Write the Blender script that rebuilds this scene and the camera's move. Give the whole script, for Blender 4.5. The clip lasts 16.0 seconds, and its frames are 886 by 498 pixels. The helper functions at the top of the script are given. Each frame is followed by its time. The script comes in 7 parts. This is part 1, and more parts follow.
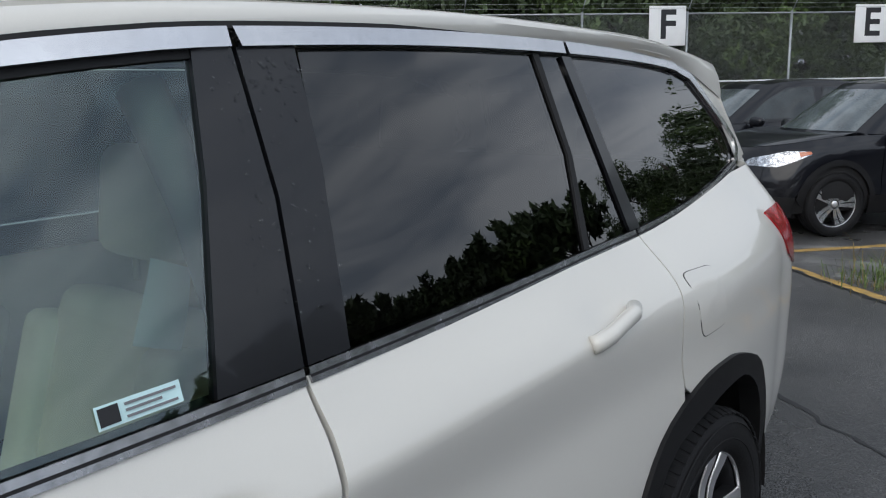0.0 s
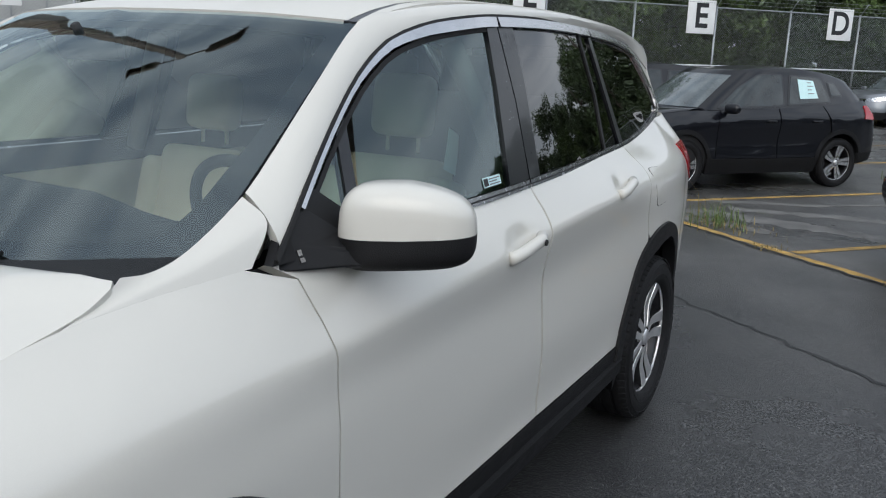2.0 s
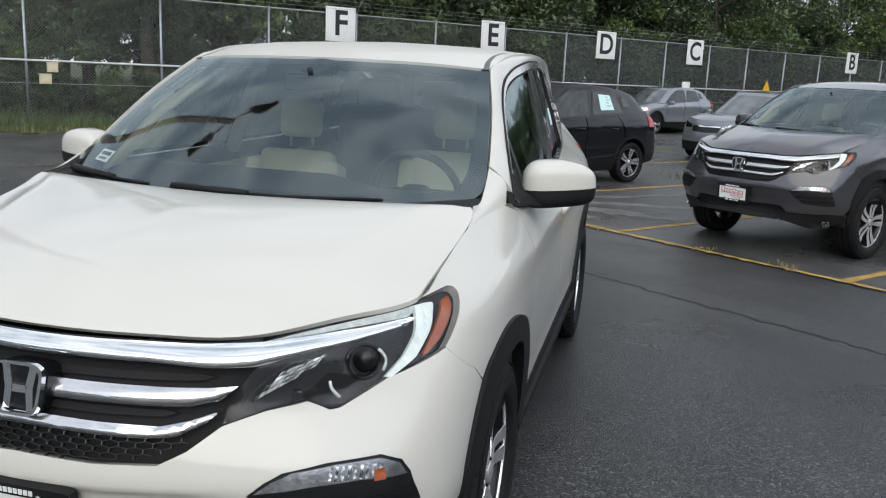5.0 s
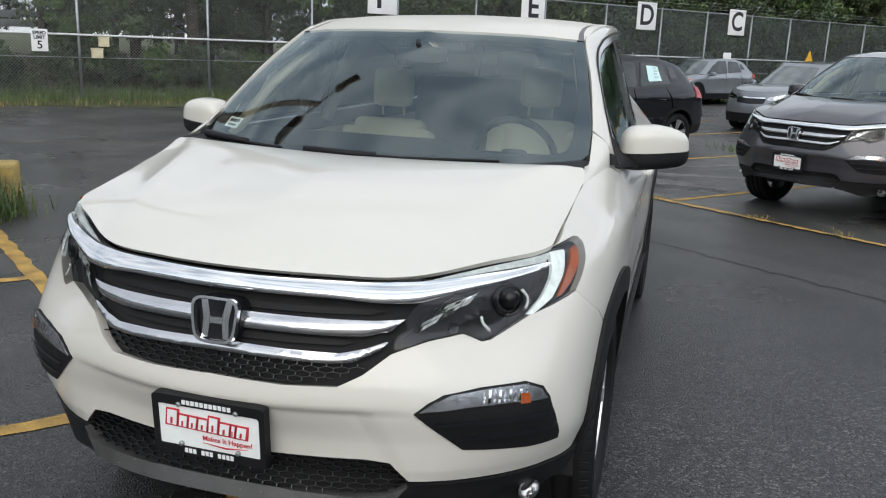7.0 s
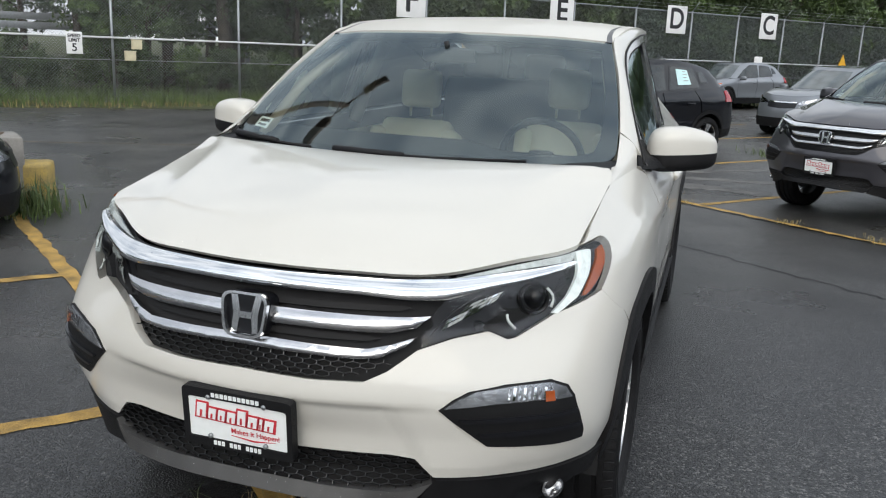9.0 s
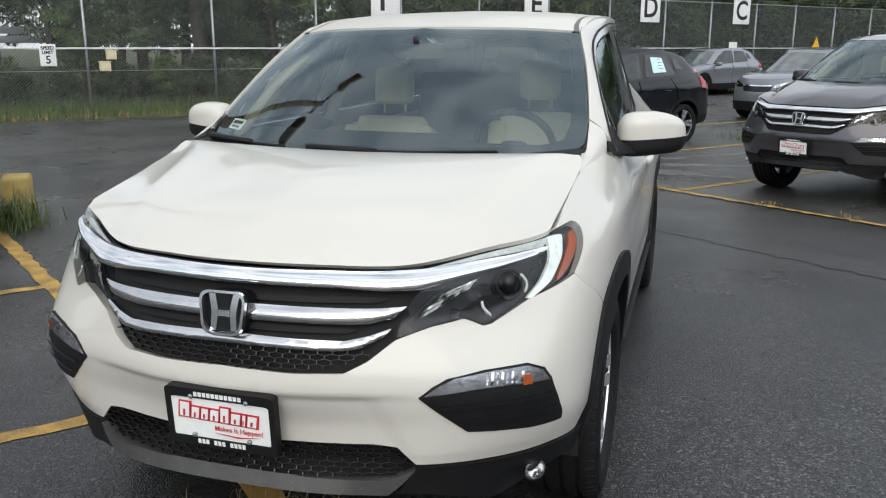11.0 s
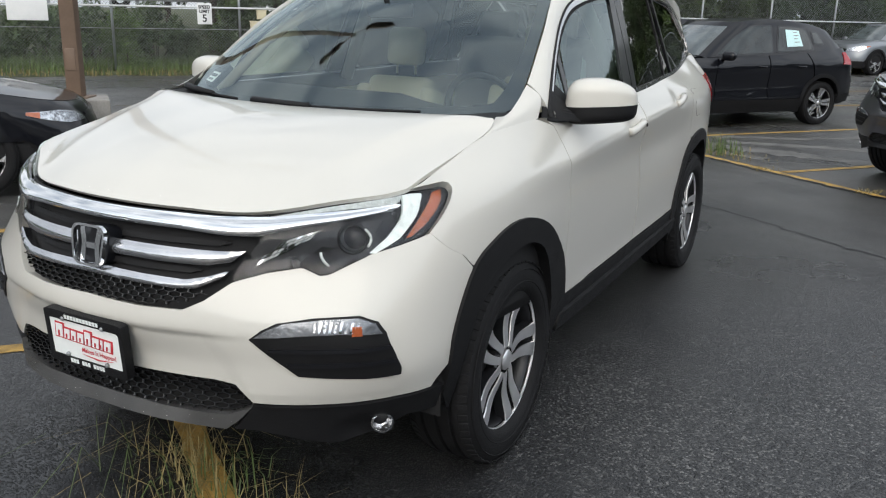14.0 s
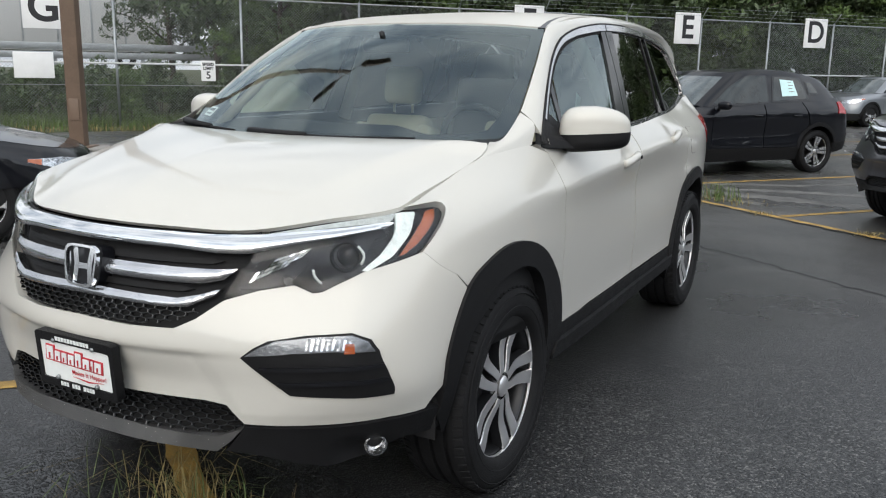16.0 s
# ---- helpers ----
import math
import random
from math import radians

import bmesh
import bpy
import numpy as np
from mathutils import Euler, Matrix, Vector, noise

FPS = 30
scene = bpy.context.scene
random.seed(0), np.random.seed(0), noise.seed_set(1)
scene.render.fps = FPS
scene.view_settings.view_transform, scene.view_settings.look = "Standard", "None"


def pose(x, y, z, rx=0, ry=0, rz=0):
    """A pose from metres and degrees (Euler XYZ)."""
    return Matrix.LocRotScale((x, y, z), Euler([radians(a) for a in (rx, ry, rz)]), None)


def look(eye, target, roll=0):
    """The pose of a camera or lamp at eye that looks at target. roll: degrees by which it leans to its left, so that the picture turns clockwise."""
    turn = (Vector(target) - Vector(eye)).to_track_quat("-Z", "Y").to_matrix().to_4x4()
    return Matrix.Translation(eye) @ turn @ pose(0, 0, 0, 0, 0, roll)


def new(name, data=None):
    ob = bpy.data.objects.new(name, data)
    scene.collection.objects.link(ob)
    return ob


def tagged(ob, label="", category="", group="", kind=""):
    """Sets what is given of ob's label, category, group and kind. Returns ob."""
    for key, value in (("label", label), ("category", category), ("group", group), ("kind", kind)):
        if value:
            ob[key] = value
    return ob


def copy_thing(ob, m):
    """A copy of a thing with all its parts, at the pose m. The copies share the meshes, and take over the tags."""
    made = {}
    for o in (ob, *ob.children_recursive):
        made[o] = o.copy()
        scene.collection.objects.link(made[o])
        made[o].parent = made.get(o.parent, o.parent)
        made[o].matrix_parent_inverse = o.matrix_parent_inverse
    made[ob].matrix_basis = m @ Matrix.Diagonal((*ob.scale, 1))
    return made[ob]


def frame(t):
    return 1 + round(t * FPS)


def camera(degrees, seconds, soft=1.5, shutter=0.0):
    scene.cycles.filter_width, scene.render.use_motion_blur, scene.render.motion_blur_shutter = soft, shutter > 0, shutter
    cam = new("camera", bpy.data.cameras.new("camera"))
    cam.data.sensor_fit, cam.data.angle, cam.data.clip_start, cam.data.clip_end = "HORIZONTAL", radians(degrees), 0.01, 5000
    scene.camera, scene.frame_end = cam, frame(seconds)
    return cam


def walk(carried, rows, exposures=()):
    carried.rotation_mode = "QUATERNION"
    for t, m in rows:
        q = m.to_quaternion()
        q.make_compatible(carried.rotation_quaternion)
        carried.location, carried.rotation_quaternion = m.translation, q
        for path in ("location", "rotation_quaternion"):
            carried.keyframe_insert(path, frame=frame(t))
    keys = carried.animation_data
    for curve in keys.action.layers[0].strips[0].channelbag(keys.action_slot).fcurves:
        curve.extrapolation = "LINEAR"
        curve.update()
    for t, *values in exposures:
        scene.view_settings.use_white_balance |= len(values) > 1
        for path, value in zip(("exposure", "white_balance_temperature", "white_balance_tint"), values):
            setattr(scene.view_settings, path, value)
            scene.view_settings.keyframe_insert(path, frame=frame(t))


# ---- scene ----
cam = camera(56.1, 16.0, soft=1.15)
PATH = [
    (0, (1.729, 0.792, 1.613), (0.449, 2.279, 1.227), -1.2),
    (0.5, (1.79, 0.422, 1.628), (0.568, 1.962, 1.259), -0.9),
    (1, (1.795, 0.018, 1.609), (0.768, 1.682, 1.189), 0.1),
    (1.5, (1.885, -0.353, 1.585), (0.93, 1.346, 1.138), 0.6),
    (2, (1.86, -0.773, 1.583), (0.901, 0.923, 1.131), 2.0),
    (2.5, (1.718, -1.156, 1.574), (0.808, 0.559, 1.091), 1.6),
    (3, (1.667, -1.427, 1.582), (0.922, 0.368, 1.111), 2.0),
    (3.2, (1.646, -1.552, 1.591), (0.964, 0.274, 1.145), 2.2),
    (5.3, (1.272, -2.586, 1.624), (0.804, -0.685, 1.217), 2.2),
    (5.5, (1.215, -2.657, 1.623), (0.742, -0.758, 1.209), 1.5),
    (6, (1.123, -2.749, 1.623), (0.644, -0.854, 1.197), 1.0),
    (6.5, (1.14, -2.799, 1.607), (0.637, -0.922, 1.132), 2.4),
    (7, (1.142, -2.804, 1.608), (0.598, -0.938, 1.136), 2.2),
    (7.5, (1.146, -2.805, 1.604), (0.572, -0.946, 1.141), 1.7),
    (8, (1.155, -2.822, 1.617), (0.563, -0.967, 1.158), 1.9),
    (8.5, (1.152, -2.824, 1.61), (0.542, -0.974, 1.157), 2.1),
    (9, (1.149, -2.826, 1.598), (0.544, -0.978, 1.132), 2.3),
    (11.3, (1.22, -2.867, 1.582), (0.648, -1.009, 1.112), -0.1),
    (11.5, (1.3, -2.875, 1.566), (0.72, -1.02, 1.093), 0.5),
    (12, (1.482, -2.874, 1.557), (0.857, -1.044, 1.046), 1.4),
    (12.5, (1.572, -2.77, 1.555), (0.896, -0.959, 1.039), -0.5),
    (13, (1.645, -2.644, 1.568), (0.925, -0.849, 1.061), -1.1),
    (13.5, (1.802, -2.585, 1.556), (0.979, -0.842, 1.024), -0.4),
    (14, (2.021, -2.555, 1.568), (1.108, -0.861, 1.022), 1.3),
    (14.5, (2.077, -2.547, 1.541), (1.13, -0.877, 0.98), 0.9),
    (15, (2.062, -2.558, 1.509), (1.119, -0.874, 0.983), 1.0),
    (15.5, (2.058, -2.554, 1.473), (1.114, -0.847, 1.028), 1.1),
    (16, (2.055, -2.56, 1.458), (1.12, -0.841, 1.044), 0.9),
]
EXPOSURES = [(0.0, 0.06, 5930, 11), (1.0, 0.06, 5930, 10), (3.0, 0.24, 5980, 10), (6.0, 0.22, 6120, 10), (9.0, 0.33, 6180, 10), (12.0, 0.32, 6230, 10), (16.0, 0.34, 6240, 10)]
walk(cam, [(t, look(eye, target, roll)) for t, eye, target, roll in PATH], EXPOSURES)

# ---- world, sun, exposure ----
SUN_EL, SUN_AZ = 36.0, 168.0   # degrees above the horizon, and clockwise from +y
world = bpy.data.worlds.new("sky_world")
scene.world = world
world.use_nodes = True
wn, wl = world.node_tree.nodes, world.node_tree.links
wn.clear()
w_out = wn.new("ShaderNodeOutputWorld")
w_bg = wn.new("ShaderNodeBackground")
w_sky = wn.new("ShaderNodeTexSky")
w_sky.sky_type, w_sky.sun_disc = "NISHITA", False
w_sky.sun_elevation, w_sky.sun_rotation = radians(SUN_EL), radians(SUN_AZ)
w_sky.dust_density, w_sky.ozone_density = 2.0, 1.0
w_co = wn.new("ShaderNodeTexCoord")
w_map = wn.new("ShaderNodeMapping")
w_map.inputs["Scale"].default_value = (1.0, 1.5, 4.6)
w_noise = wn.new("ShaderNodeTexNoise")
w_noise.inputs["Scale"].default_value, w_noise.inputs["Detail"].default_value = 3.0, 8.0
w_noise.inputs["Roughness"].default_value, w_noise.inputs["Distortion"].default_value = 0.55, 0.4
w_ramp = wn.new("ShaderNodeValToRGB")
w_ramp.color_ramp.elements[0].position, w_ramp.color_ramp.elements[0].color = 0.36, (6.6, 7.3, 8.2, 1)
w_ramp.color_ramp.elements[1].position, w_ramp.color_ramp.elements[1].color = 0.64, (15.0, 15.1, 14.9, 1)
w_mix = wn.new("ShaderNodeMixRGB")
w_mix.inputs["Fac"].default_value = 0.86
w_bg.inputs["Strength"].default_value = 0.1
wl.new(w_co.outputs["Generated"], w_map.inputs["Vector"])
wl.new(w_map.outputs["Vector"], w_noise.inputs["Vector"])
wl.new(w_noise.outputs["Fac"], w_ramp.inputs["Fac"])
wl.new(w_sky.outputs["Color"], w_mix.inputs[1])
wl.new(w_ramp.outputs["Color"], w_mix.inputs[2])
# an overcast sky, brighter on the side where the sun stands behind the cloud
w_dot = wn.new("ShaderNodeVectorMath")
w_dot.operation = "DOT_PRODUCT"
w_dot.inputs[1].default_value = (0.66, -0.66, -0.10)
w_glow = wn.new("ShaderNodeMapRange")
w_glow.inputs["From Min"].default_value, w_glow.inputs["From Max"].default_value = -0.6, 1.0
w_glow.inputs["To Min"].default_value, w_glow.inputs["To Max"].default_value = 0.066, 0.150
wl.new(w_co.outputs["Generated"], w_dot.inputs[0])
wl.new(w_dot.outputs["Value"], w_glow.inputs["Value"])
wl.new(w_glow.outputs["Result"], w_bg.inputs["Strength"])
wl.new(w_mix.outputs["Color"], w_bg.inputs["Color"])
wl.new(w_bg.outputs["Background"], w_out.inputs["Surface"])

sun_data = bpy.data.lights.new("sun", "SUN")
sun_data.energy, sun_data.angle, sun_data.color = 0.95, radians(50.0), (1.0, 0.88, 0.70)
sun = new("sun", sun_data)
_el, _az = radians(SUN_EL), radians(SUN_AZ)
sun.matrix_world = look((math.sin(_az) * math.cos(_el) * 50, math.cos(_az) * math.cos(_el) * 50, math.sin(_el) * 50), (0, 0, 0))


# ---- materials ----
def material(name, base, rough=0.5, metal=0.0, coat=0.0, vary=0.12, scale=8.0, bump=0.0, bump_scale=60.0,
             dark=None, rough_vary=0.1, spec=0.5, per_object=0.0, emit=None, emit_strength=0.0, coat_rough=0.03):
    """A Principled material: base colour with stains at one scale and grain at another, and fine relief."""
    m = bpy.data.materials.new(name)
    m.use_nodes = True
    n, l = m.node_tree.nodes, m.node_tree.links
    p = n["Principled BSDF"]
    p.inputs["Metallic"].default_value, p.inputs["Coat Weight"].default_value = metal, coat
    p.inputs["Coat Roughness"].default_value = coat_rough
    p.inputs["Specular IOR Level"].default_value = spec
    co = n.new("ShaderNodeTexCoord")
    big, fine = n.new("ShaderNodeTexNoise"), n.new("ShaderNodeTexNoise")
    big.inputs["Scale"].default_value, big.inputs["Detail"].default_value = scale, 6.0
    fine.inputs["Scale"].default_value, fine.inputs["Detail"].default_value = bump_scale, 4.0
    l.new(co.outputs["Object"], big.inputs["Vector"])
    l.new(co.outputs["Object"], fine.inputs["Vector"])
    mix = n.new("ShaderNodeMixRGB")
    low = dark or tuple(c * (1 - 2.2 * vary) for c in base)
    mix.inputs[1].default_value, mix.inputs[2].default_value = (*low, 1), (*base, 1)
    ramp = n.new("ShaderNodeMapRange")
    ramp.inputs["From Min"].default_value, ramp.inputs["From Max"].default_value = 0.32, 0.62
    both = n.new("ShaderNodeMath")
    both.operation = "MULTIPLY_ADD"
    both.inputs[1].default_value, both.inputs[2].default_value = 0.3, 0.0
    l.new(fine.outputs["Fac"], both.inputs[0])
    add = n.new("ShaderNodeMath")
    add.operation = "MULTIPLY_ADD"
    add.inputs[1].default_value = 0.7
    l.new(big.outputs["Fac"], add.inputs[0])
    l.new(both.outputs["Value"], add.inputs[2])
    l.new(add.outputs["Value"], ramp.inputs["Value"])
    l.new(ramp.outputs["Result"], mix.inputs["Fac"])
    out = mix.outputs["Color"]
    if per_object:
        info, hsv, shift = n.new("ShaderNodeObjectInfo"), n.new("ShaderNodeHueSaturation"), n.new("ShaderNodeMapRange")
        shift.inputs["To Min"].default_value, shift.inputs["To Max"].default_value = 1 - per_object, 1 + per_object
        l.new(info.outputs["Random"], shift.inputs["Value"])
        l.new(shift.outputs["Result"], hsv.inputs["Value"])
        l.new(out, hsv.inputs["Color"])
        out = hsv.outputs["Color"]
    l.new(out, p.inputs["Base Color"])
    rr = n.new("ShaderNodeMapRange")
    rr.inputs["To Min"].default_value, rr.inputs["To Max"].default_value = max(rough - rough_vary, 0.0), min(rough + rough_vary, 1.0)
    l.new(big.outputs["Fac"], rr.inputs["Value"])
    l.new(rr.outputs["Result"], p.inputs["Roughness"])
    if bump:
        b = n.new("ShaderNodeBump")
        b.inputs["Strength"].default_value, b.inputs["Distance"].default_value = bump, 0.01
        l.new(fine.outputs["Fac"], b.inputs["Height"])
        l.new(b.outputs["Normal"], p.inputs["Normal"])
    if emit:
        p.inputs["Emission Color"].default_value, p.inputs["Emission Strength"].default_value = (*emit, 1), emit_strength
    return m


def glass(name, tint, gloss=1.0, rough=0.0, ior=1.5, cool=0.0):
    """A pane: it lets light through, tinted, and mirrors by Fresnel."""
    m = bpy.data.materials.new(name)
    m.use_nodes = True
    n, l = m.node_tree.nodes, m.node_tree.links
    n.clear()
    out, mix = n.new("ShaderNodeOutputMaterial"), n.new("ShaderNodeMixShader")
    clear, shine, fres = n.new("ShaderNodeBsdfTransparent"), n.new("ShaderNodeBsdfGlossy"), n.new("ShaderNodeFresnel")
    clear.inputs["Color"].default_value = (*tint, 1)
    shine.inputs["Roughness"].default_value = rough
    shine.inputs["Color"].default_value = (gloss * (1 - cool), gloss * (1 - .2 * cool), gloss, 1)
    fres.inputs["IOR"].default_value = ior
    l.new(fres.outputs["Fac"], mix.inputs["Fac"])
    l.new(clear.outputs["BSDF"], mix.inputs[1])
    l.new(shine.outputs["BSDF"], mix.inputs[2])
    l.new(mix.outputs["Shader"], out.inputs["Surface"])
    return m


def paint(name, base, rough=0.32, metal=0.0, coat=1.0, spec=0.3, dust=0.012):
    """Car paint: a coloured base with faint flake under a clear coat that carries a thin film of dried rain."""
    m = bpy.data.materials.new(name)
    m.use_nodes = True
    n, l = m.node_tree.nodes, m.node_tree.links
    p = n["Principled BSDF"]
    co, flake, film = n.new("ShaderNodeTexCoord"), n.new("ShaderNodeTexNoise"), n.new("ShaderNodeTexNoise")
    for t, sc, de in ((flake, 900.0, 2.0), (film, 5.0, 5.0)):
        t.inputs["Scale"].default_value, t.inputs["Detail"].default_value = sc, de
        l.new(co.outputs["Object"], t.inputs["Vector"])
    mix = n.new("ShaderNodeMixRGB")
    mix.inputs[1].default_value, mix.inputs[2].default_value = (*(c * .93 for c in base), 1), (*(min(1.0, c * 1.05) for c in base), 1)
    l.new(flake.outputs["Fac"], mix.inputs["Fac"])
    l.new(mix.outputs["Color"], p.inputs["Base Color"])
    p.inputs["Roughness"].default_value, p.inputs["Metallic"].default_value = rough, metal
    p.inputs["Specular IOR Level"].default_value, p.inputs["Coat Weight"].default_value = spec, coat
    cr = n.new("ShaderNodeMapRange")
    cr.inputs["From Min"].default_value, cr.inputs["From Max"].default_value = 0.3, 0.7
    cr.inputs["To Min"].default_value, cr.inputs["To Max"].default_value = 0.02, 0.02 + 3 * dust
    l.new(film.outputs["Fac"], cr.inputs["Value"])
    l.new(cr.outputs["Result"], p.inputs["Coat Roughness"])
    return m


M_WHITE = paint("white_pearl_paint", (0.605, 0.588, 0.538), coat=0.8)
M_WETWHITE = paint("rain_beaded_white_paint", (0.625, 0.607, 0.556), rough=0.45, coat=0.22, spec=0.2, dust=0.06)
M_GREYPAINT = paint("grey_metallic_paint", (0.060, 0.059, 0.068), 0.30, 0.45, 1.0)
M_BLACKPAINT = paint("black_paint", (0.0045, 0.005, 0.0075), 0.35, 0.0, 0.55, 0.12)
M_SILVERPAINT = paint("silver_paint", (0.20, 0.215, 0.235), 0.35, 0.5)
M_DARKBLUE = paint("black_blue_paint", (0.004, 0.0045, 0.007), 0.35, 0.0, 0.7, 0.15)
M_CLAD = material("black_grained_plastic", (0.010, 0.010, 0.011), 0.55, vary=0.15, scale=14, bump=0.2, bump_scale=420, spec=0.25)
# bumper plastic greyed in colour for the skylight on the lip's upward face
M_LIP = material("lit_grey_bumper_plastic", (0.070, 0.069, 0.068), 0.36, vary=0.15, scale=11, bump=0.2, bump_scale=420)
M_BLACK = material("dark_inner_panel", (0.008, 0.008, 0.009), 0.8, vary=0.2)
M_GLOSSBLACK = material("gloss_black_trim", (0.009, 0.0095, 0.012), 0.30, coat=0.25, vary=0.1, scale=6, rough_vary=0.06, spec=0.3)
M_MESH = material("glossy_black_mesh", (0.012, 0.0125, 0.014), 0.22, coat=0.5, vary=0.1, scale=20, spec=0.5)
M_CHROME = material("chrome", (0.86, 0.87, 0.88), 0.09, 1.0, vary=0.03, scale=6, rough_vary=0.04)
M_SATIN = material("satin_chrome", (0.60, 0.60, 0.61), 0.20, 1.0, vary=0.06, scale=9, rough_vary=0.05)
M_BELT = material("dull_bright_moulding", (0.42, 0.42, 0.43), 0.25, 1.0, vary=0.15, scale=30, rough_vary=0.08)
M_RUBBER = material("tyre_rubber", (0.011, 0.011, 0.012), 0.7, spec=0.25, vary=0.2, scale=10, bump=0.3, bump_scale=180)
M_ALLOY = material("machined_alloy", (0.80, 0.80, 0.81), 0.33, 0.85, vary=0.06, scale=10, bump=0.04, bump_scale=300)
M_ALLOYDARK = material("dark_alloy_pocket", (0.020, 0.0205, 0.023), 0.38, 0.4, vary=0.1)
M_STEEL = material("galvanised_steel", (0.36, 0.38, 0.39), 0.45, 0.75, vary=0.12, scale=7, bump=0.1, bump_scale=120)
M_CREAM = material("cream_leather", (0.74, 0.71, 0.56), 0.5, vary=0.05, scale=8, bump=0.03, bump_scale=160)
M_DASH = material("dark_soft_plastic", (0.018, 0.019, 0.021), 0.7, vary=0.1, scale=9, bump=0.03, bump_scale=240)
# greyed below the cream leather; on the rear bench this stands for shade
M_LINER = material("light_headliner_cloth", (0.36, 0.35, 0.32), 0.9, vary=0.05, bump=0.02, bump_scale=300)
M_PAPER = material("paper", (0.84, 0.87, 0.86), 0.7, vary=0.04)
M_PAPERBLUE = material("pale_blue_paper", (0.62, 0.84, 0.84), 0.7, vary=0.05)
M_INK = material("black_print", (0.015, 0.015, 0.017), 0.6, vary=0.1)
M_GREYINK = material("grey_print", (0.2, 0.2, 0.21), 0.6, vary=0.1)
M_RED = material("red_print", (0.55, 0.03, 0.045), 0.5, vary=0.06)
M_AMBER = material("amber_lens", (0.48, 0.115, 0.030), 0.15, coat=0.8, vary=0.15, scale=40)
M_REDLENS = material("red_lens", (0.36, 0.010, 0.016), 0.15, coat=0.25, vary=0.2, scale=30)
M_DRL = material("lit_lamp_strip", (0.75, 0.78, 0.76), 0.3, vary=0.12, scale=40, bump=0.4, bump_scale=120, emit=(0.90, 1.0, 0.93), emit_strength=0.22)
M_DRLOFF = material("clear_lamp_strip", (0.62, 0.66, 0.64), 0.18, coat=0.6, vary=0.15, scale=60, bump=0.4, bump_scale=150)
M_REFLECTOR = material("lamp_reflector", (0.72, 0.73, 0.75), 0.12, 1.0, vary=0.35, scale=26, bump=0.6, bump_scale=55)
M_MARKER = material("ribbed_clear_marker", (0.34, 0.35, 0.37), 0.22, 0.5, vary=0.3, scale=18, bump=0.25, bump_scale=70)
M_LAMPDARK = material("lamp_housing", (0.022, 0.023, 0.026), 0.3, 0.2, vary=0.2, scale=12)
M_GLASS = glass("clear_car_glass", (0.86, 0.95, 0.92), ior=2.05, cool=.16)
M_SIDEGLASS = glass("tinted_side_glass", (0.62, 0.80, 0.73), ior=1.80, cool=.16)
M_PRIVACY = glass("privacy_glass", (0.06, 0.065, 0.075), ior=1.62)
M_DROP = glass("water_drop", (0.96, 0.97, 0.98), ior=1.4)
M_LENS = glass("lamp_lens", (0.95, 0.96, 0.97), ior=1.33)


# ---- mesh helpers ----
def link_mesh(name, bm, mat, parent=None, smooth=True, sharp=40.0):
    me = bpy.data.meshes.new(name)
    if sharp:
        for e in bm.edges:
            if len(e.link_faces) == 2 and e.calc_face_angle(0.0) > radians(sharp):
                e.smooth = False
    for f in bm.faces:
        f.smooth = smooth
    bm.to_mesh(me)
    bm.free()
    me.materials.append(mat)
    ob = new(name, me)
    ob.parent = parent
    return ob


def part(name, bm, mat, parent, label="", smooth=True, sharp=40.0):
    ob = link_mesh(name, bm, mat, parent, smooth, sharp)
    return tagged(ob, label)


def thing(name, label, category, m=None, group="", kind=""):
    ob = new(name)
    ob.empty_display_size = 0.2
    if m is not None:
        ob.matrix_world = m
    return tagged(ob, label, category, group, kind)


def box(size, at=(0, 0, 0), bevel=0.0, turn=(0, 0, 0), bm=None, segments=2):
    """A box, bevelled, added to bm."""
    own = bmesh.new()
    bmesh.ops.create_cube(own, size=1.0)
    bmesh.ops.scale(own, vec=size, verts=own.verts)
    if bevel:
        bmesh.ops.bevel(own, geom=own.edges[:], offset=bevel, segments=segments, affect="EDGES", profile=0.6)
    bmesh.ops.transform(own, matrix=pose(*at, *turn), verts=own.verts)
    if bm is None:
        return own
    return merge(bm, own)


def merge(bm, other):
    me = bpy.data.meshes.new("tmp")
    other.to_mesh(me)
    other.free()
    bm.from_mesh(me)
    bpy.data.meshes.remove(me)
    return bm


def lathe(profile, steps=48, axis="X", bm=None, closed=False):
    """A turned body: profile of (along, radius) round the axis."""
    own = bm or bmesh.new()
    rings = []
    for k in range(steps):
        a = 2 * math.pi * k / steps
        c, s = math.cos(a), math.sin(a)
        ring = []
        for u, r in profile:
            co = (u, r * c, r * s) if axis == "X" else (r * c, r * s, u) if axis == "Z" else (r * s, u, r * c)
            ring.append(own.verts.new(co))
        rings.append(ring)
    n = len(profile)
    for k in range(steps):
        a, b = rings[k], rings[(k + 1) % steps]
        for i in range(n if closed else n - 1):
            own.faces.new((a[i], a[(i + 1) % n], b[(i + 1) % n], b[i]))
    bmesh.ops.recalc_face_normals(own, faces=own.faces)
    return own


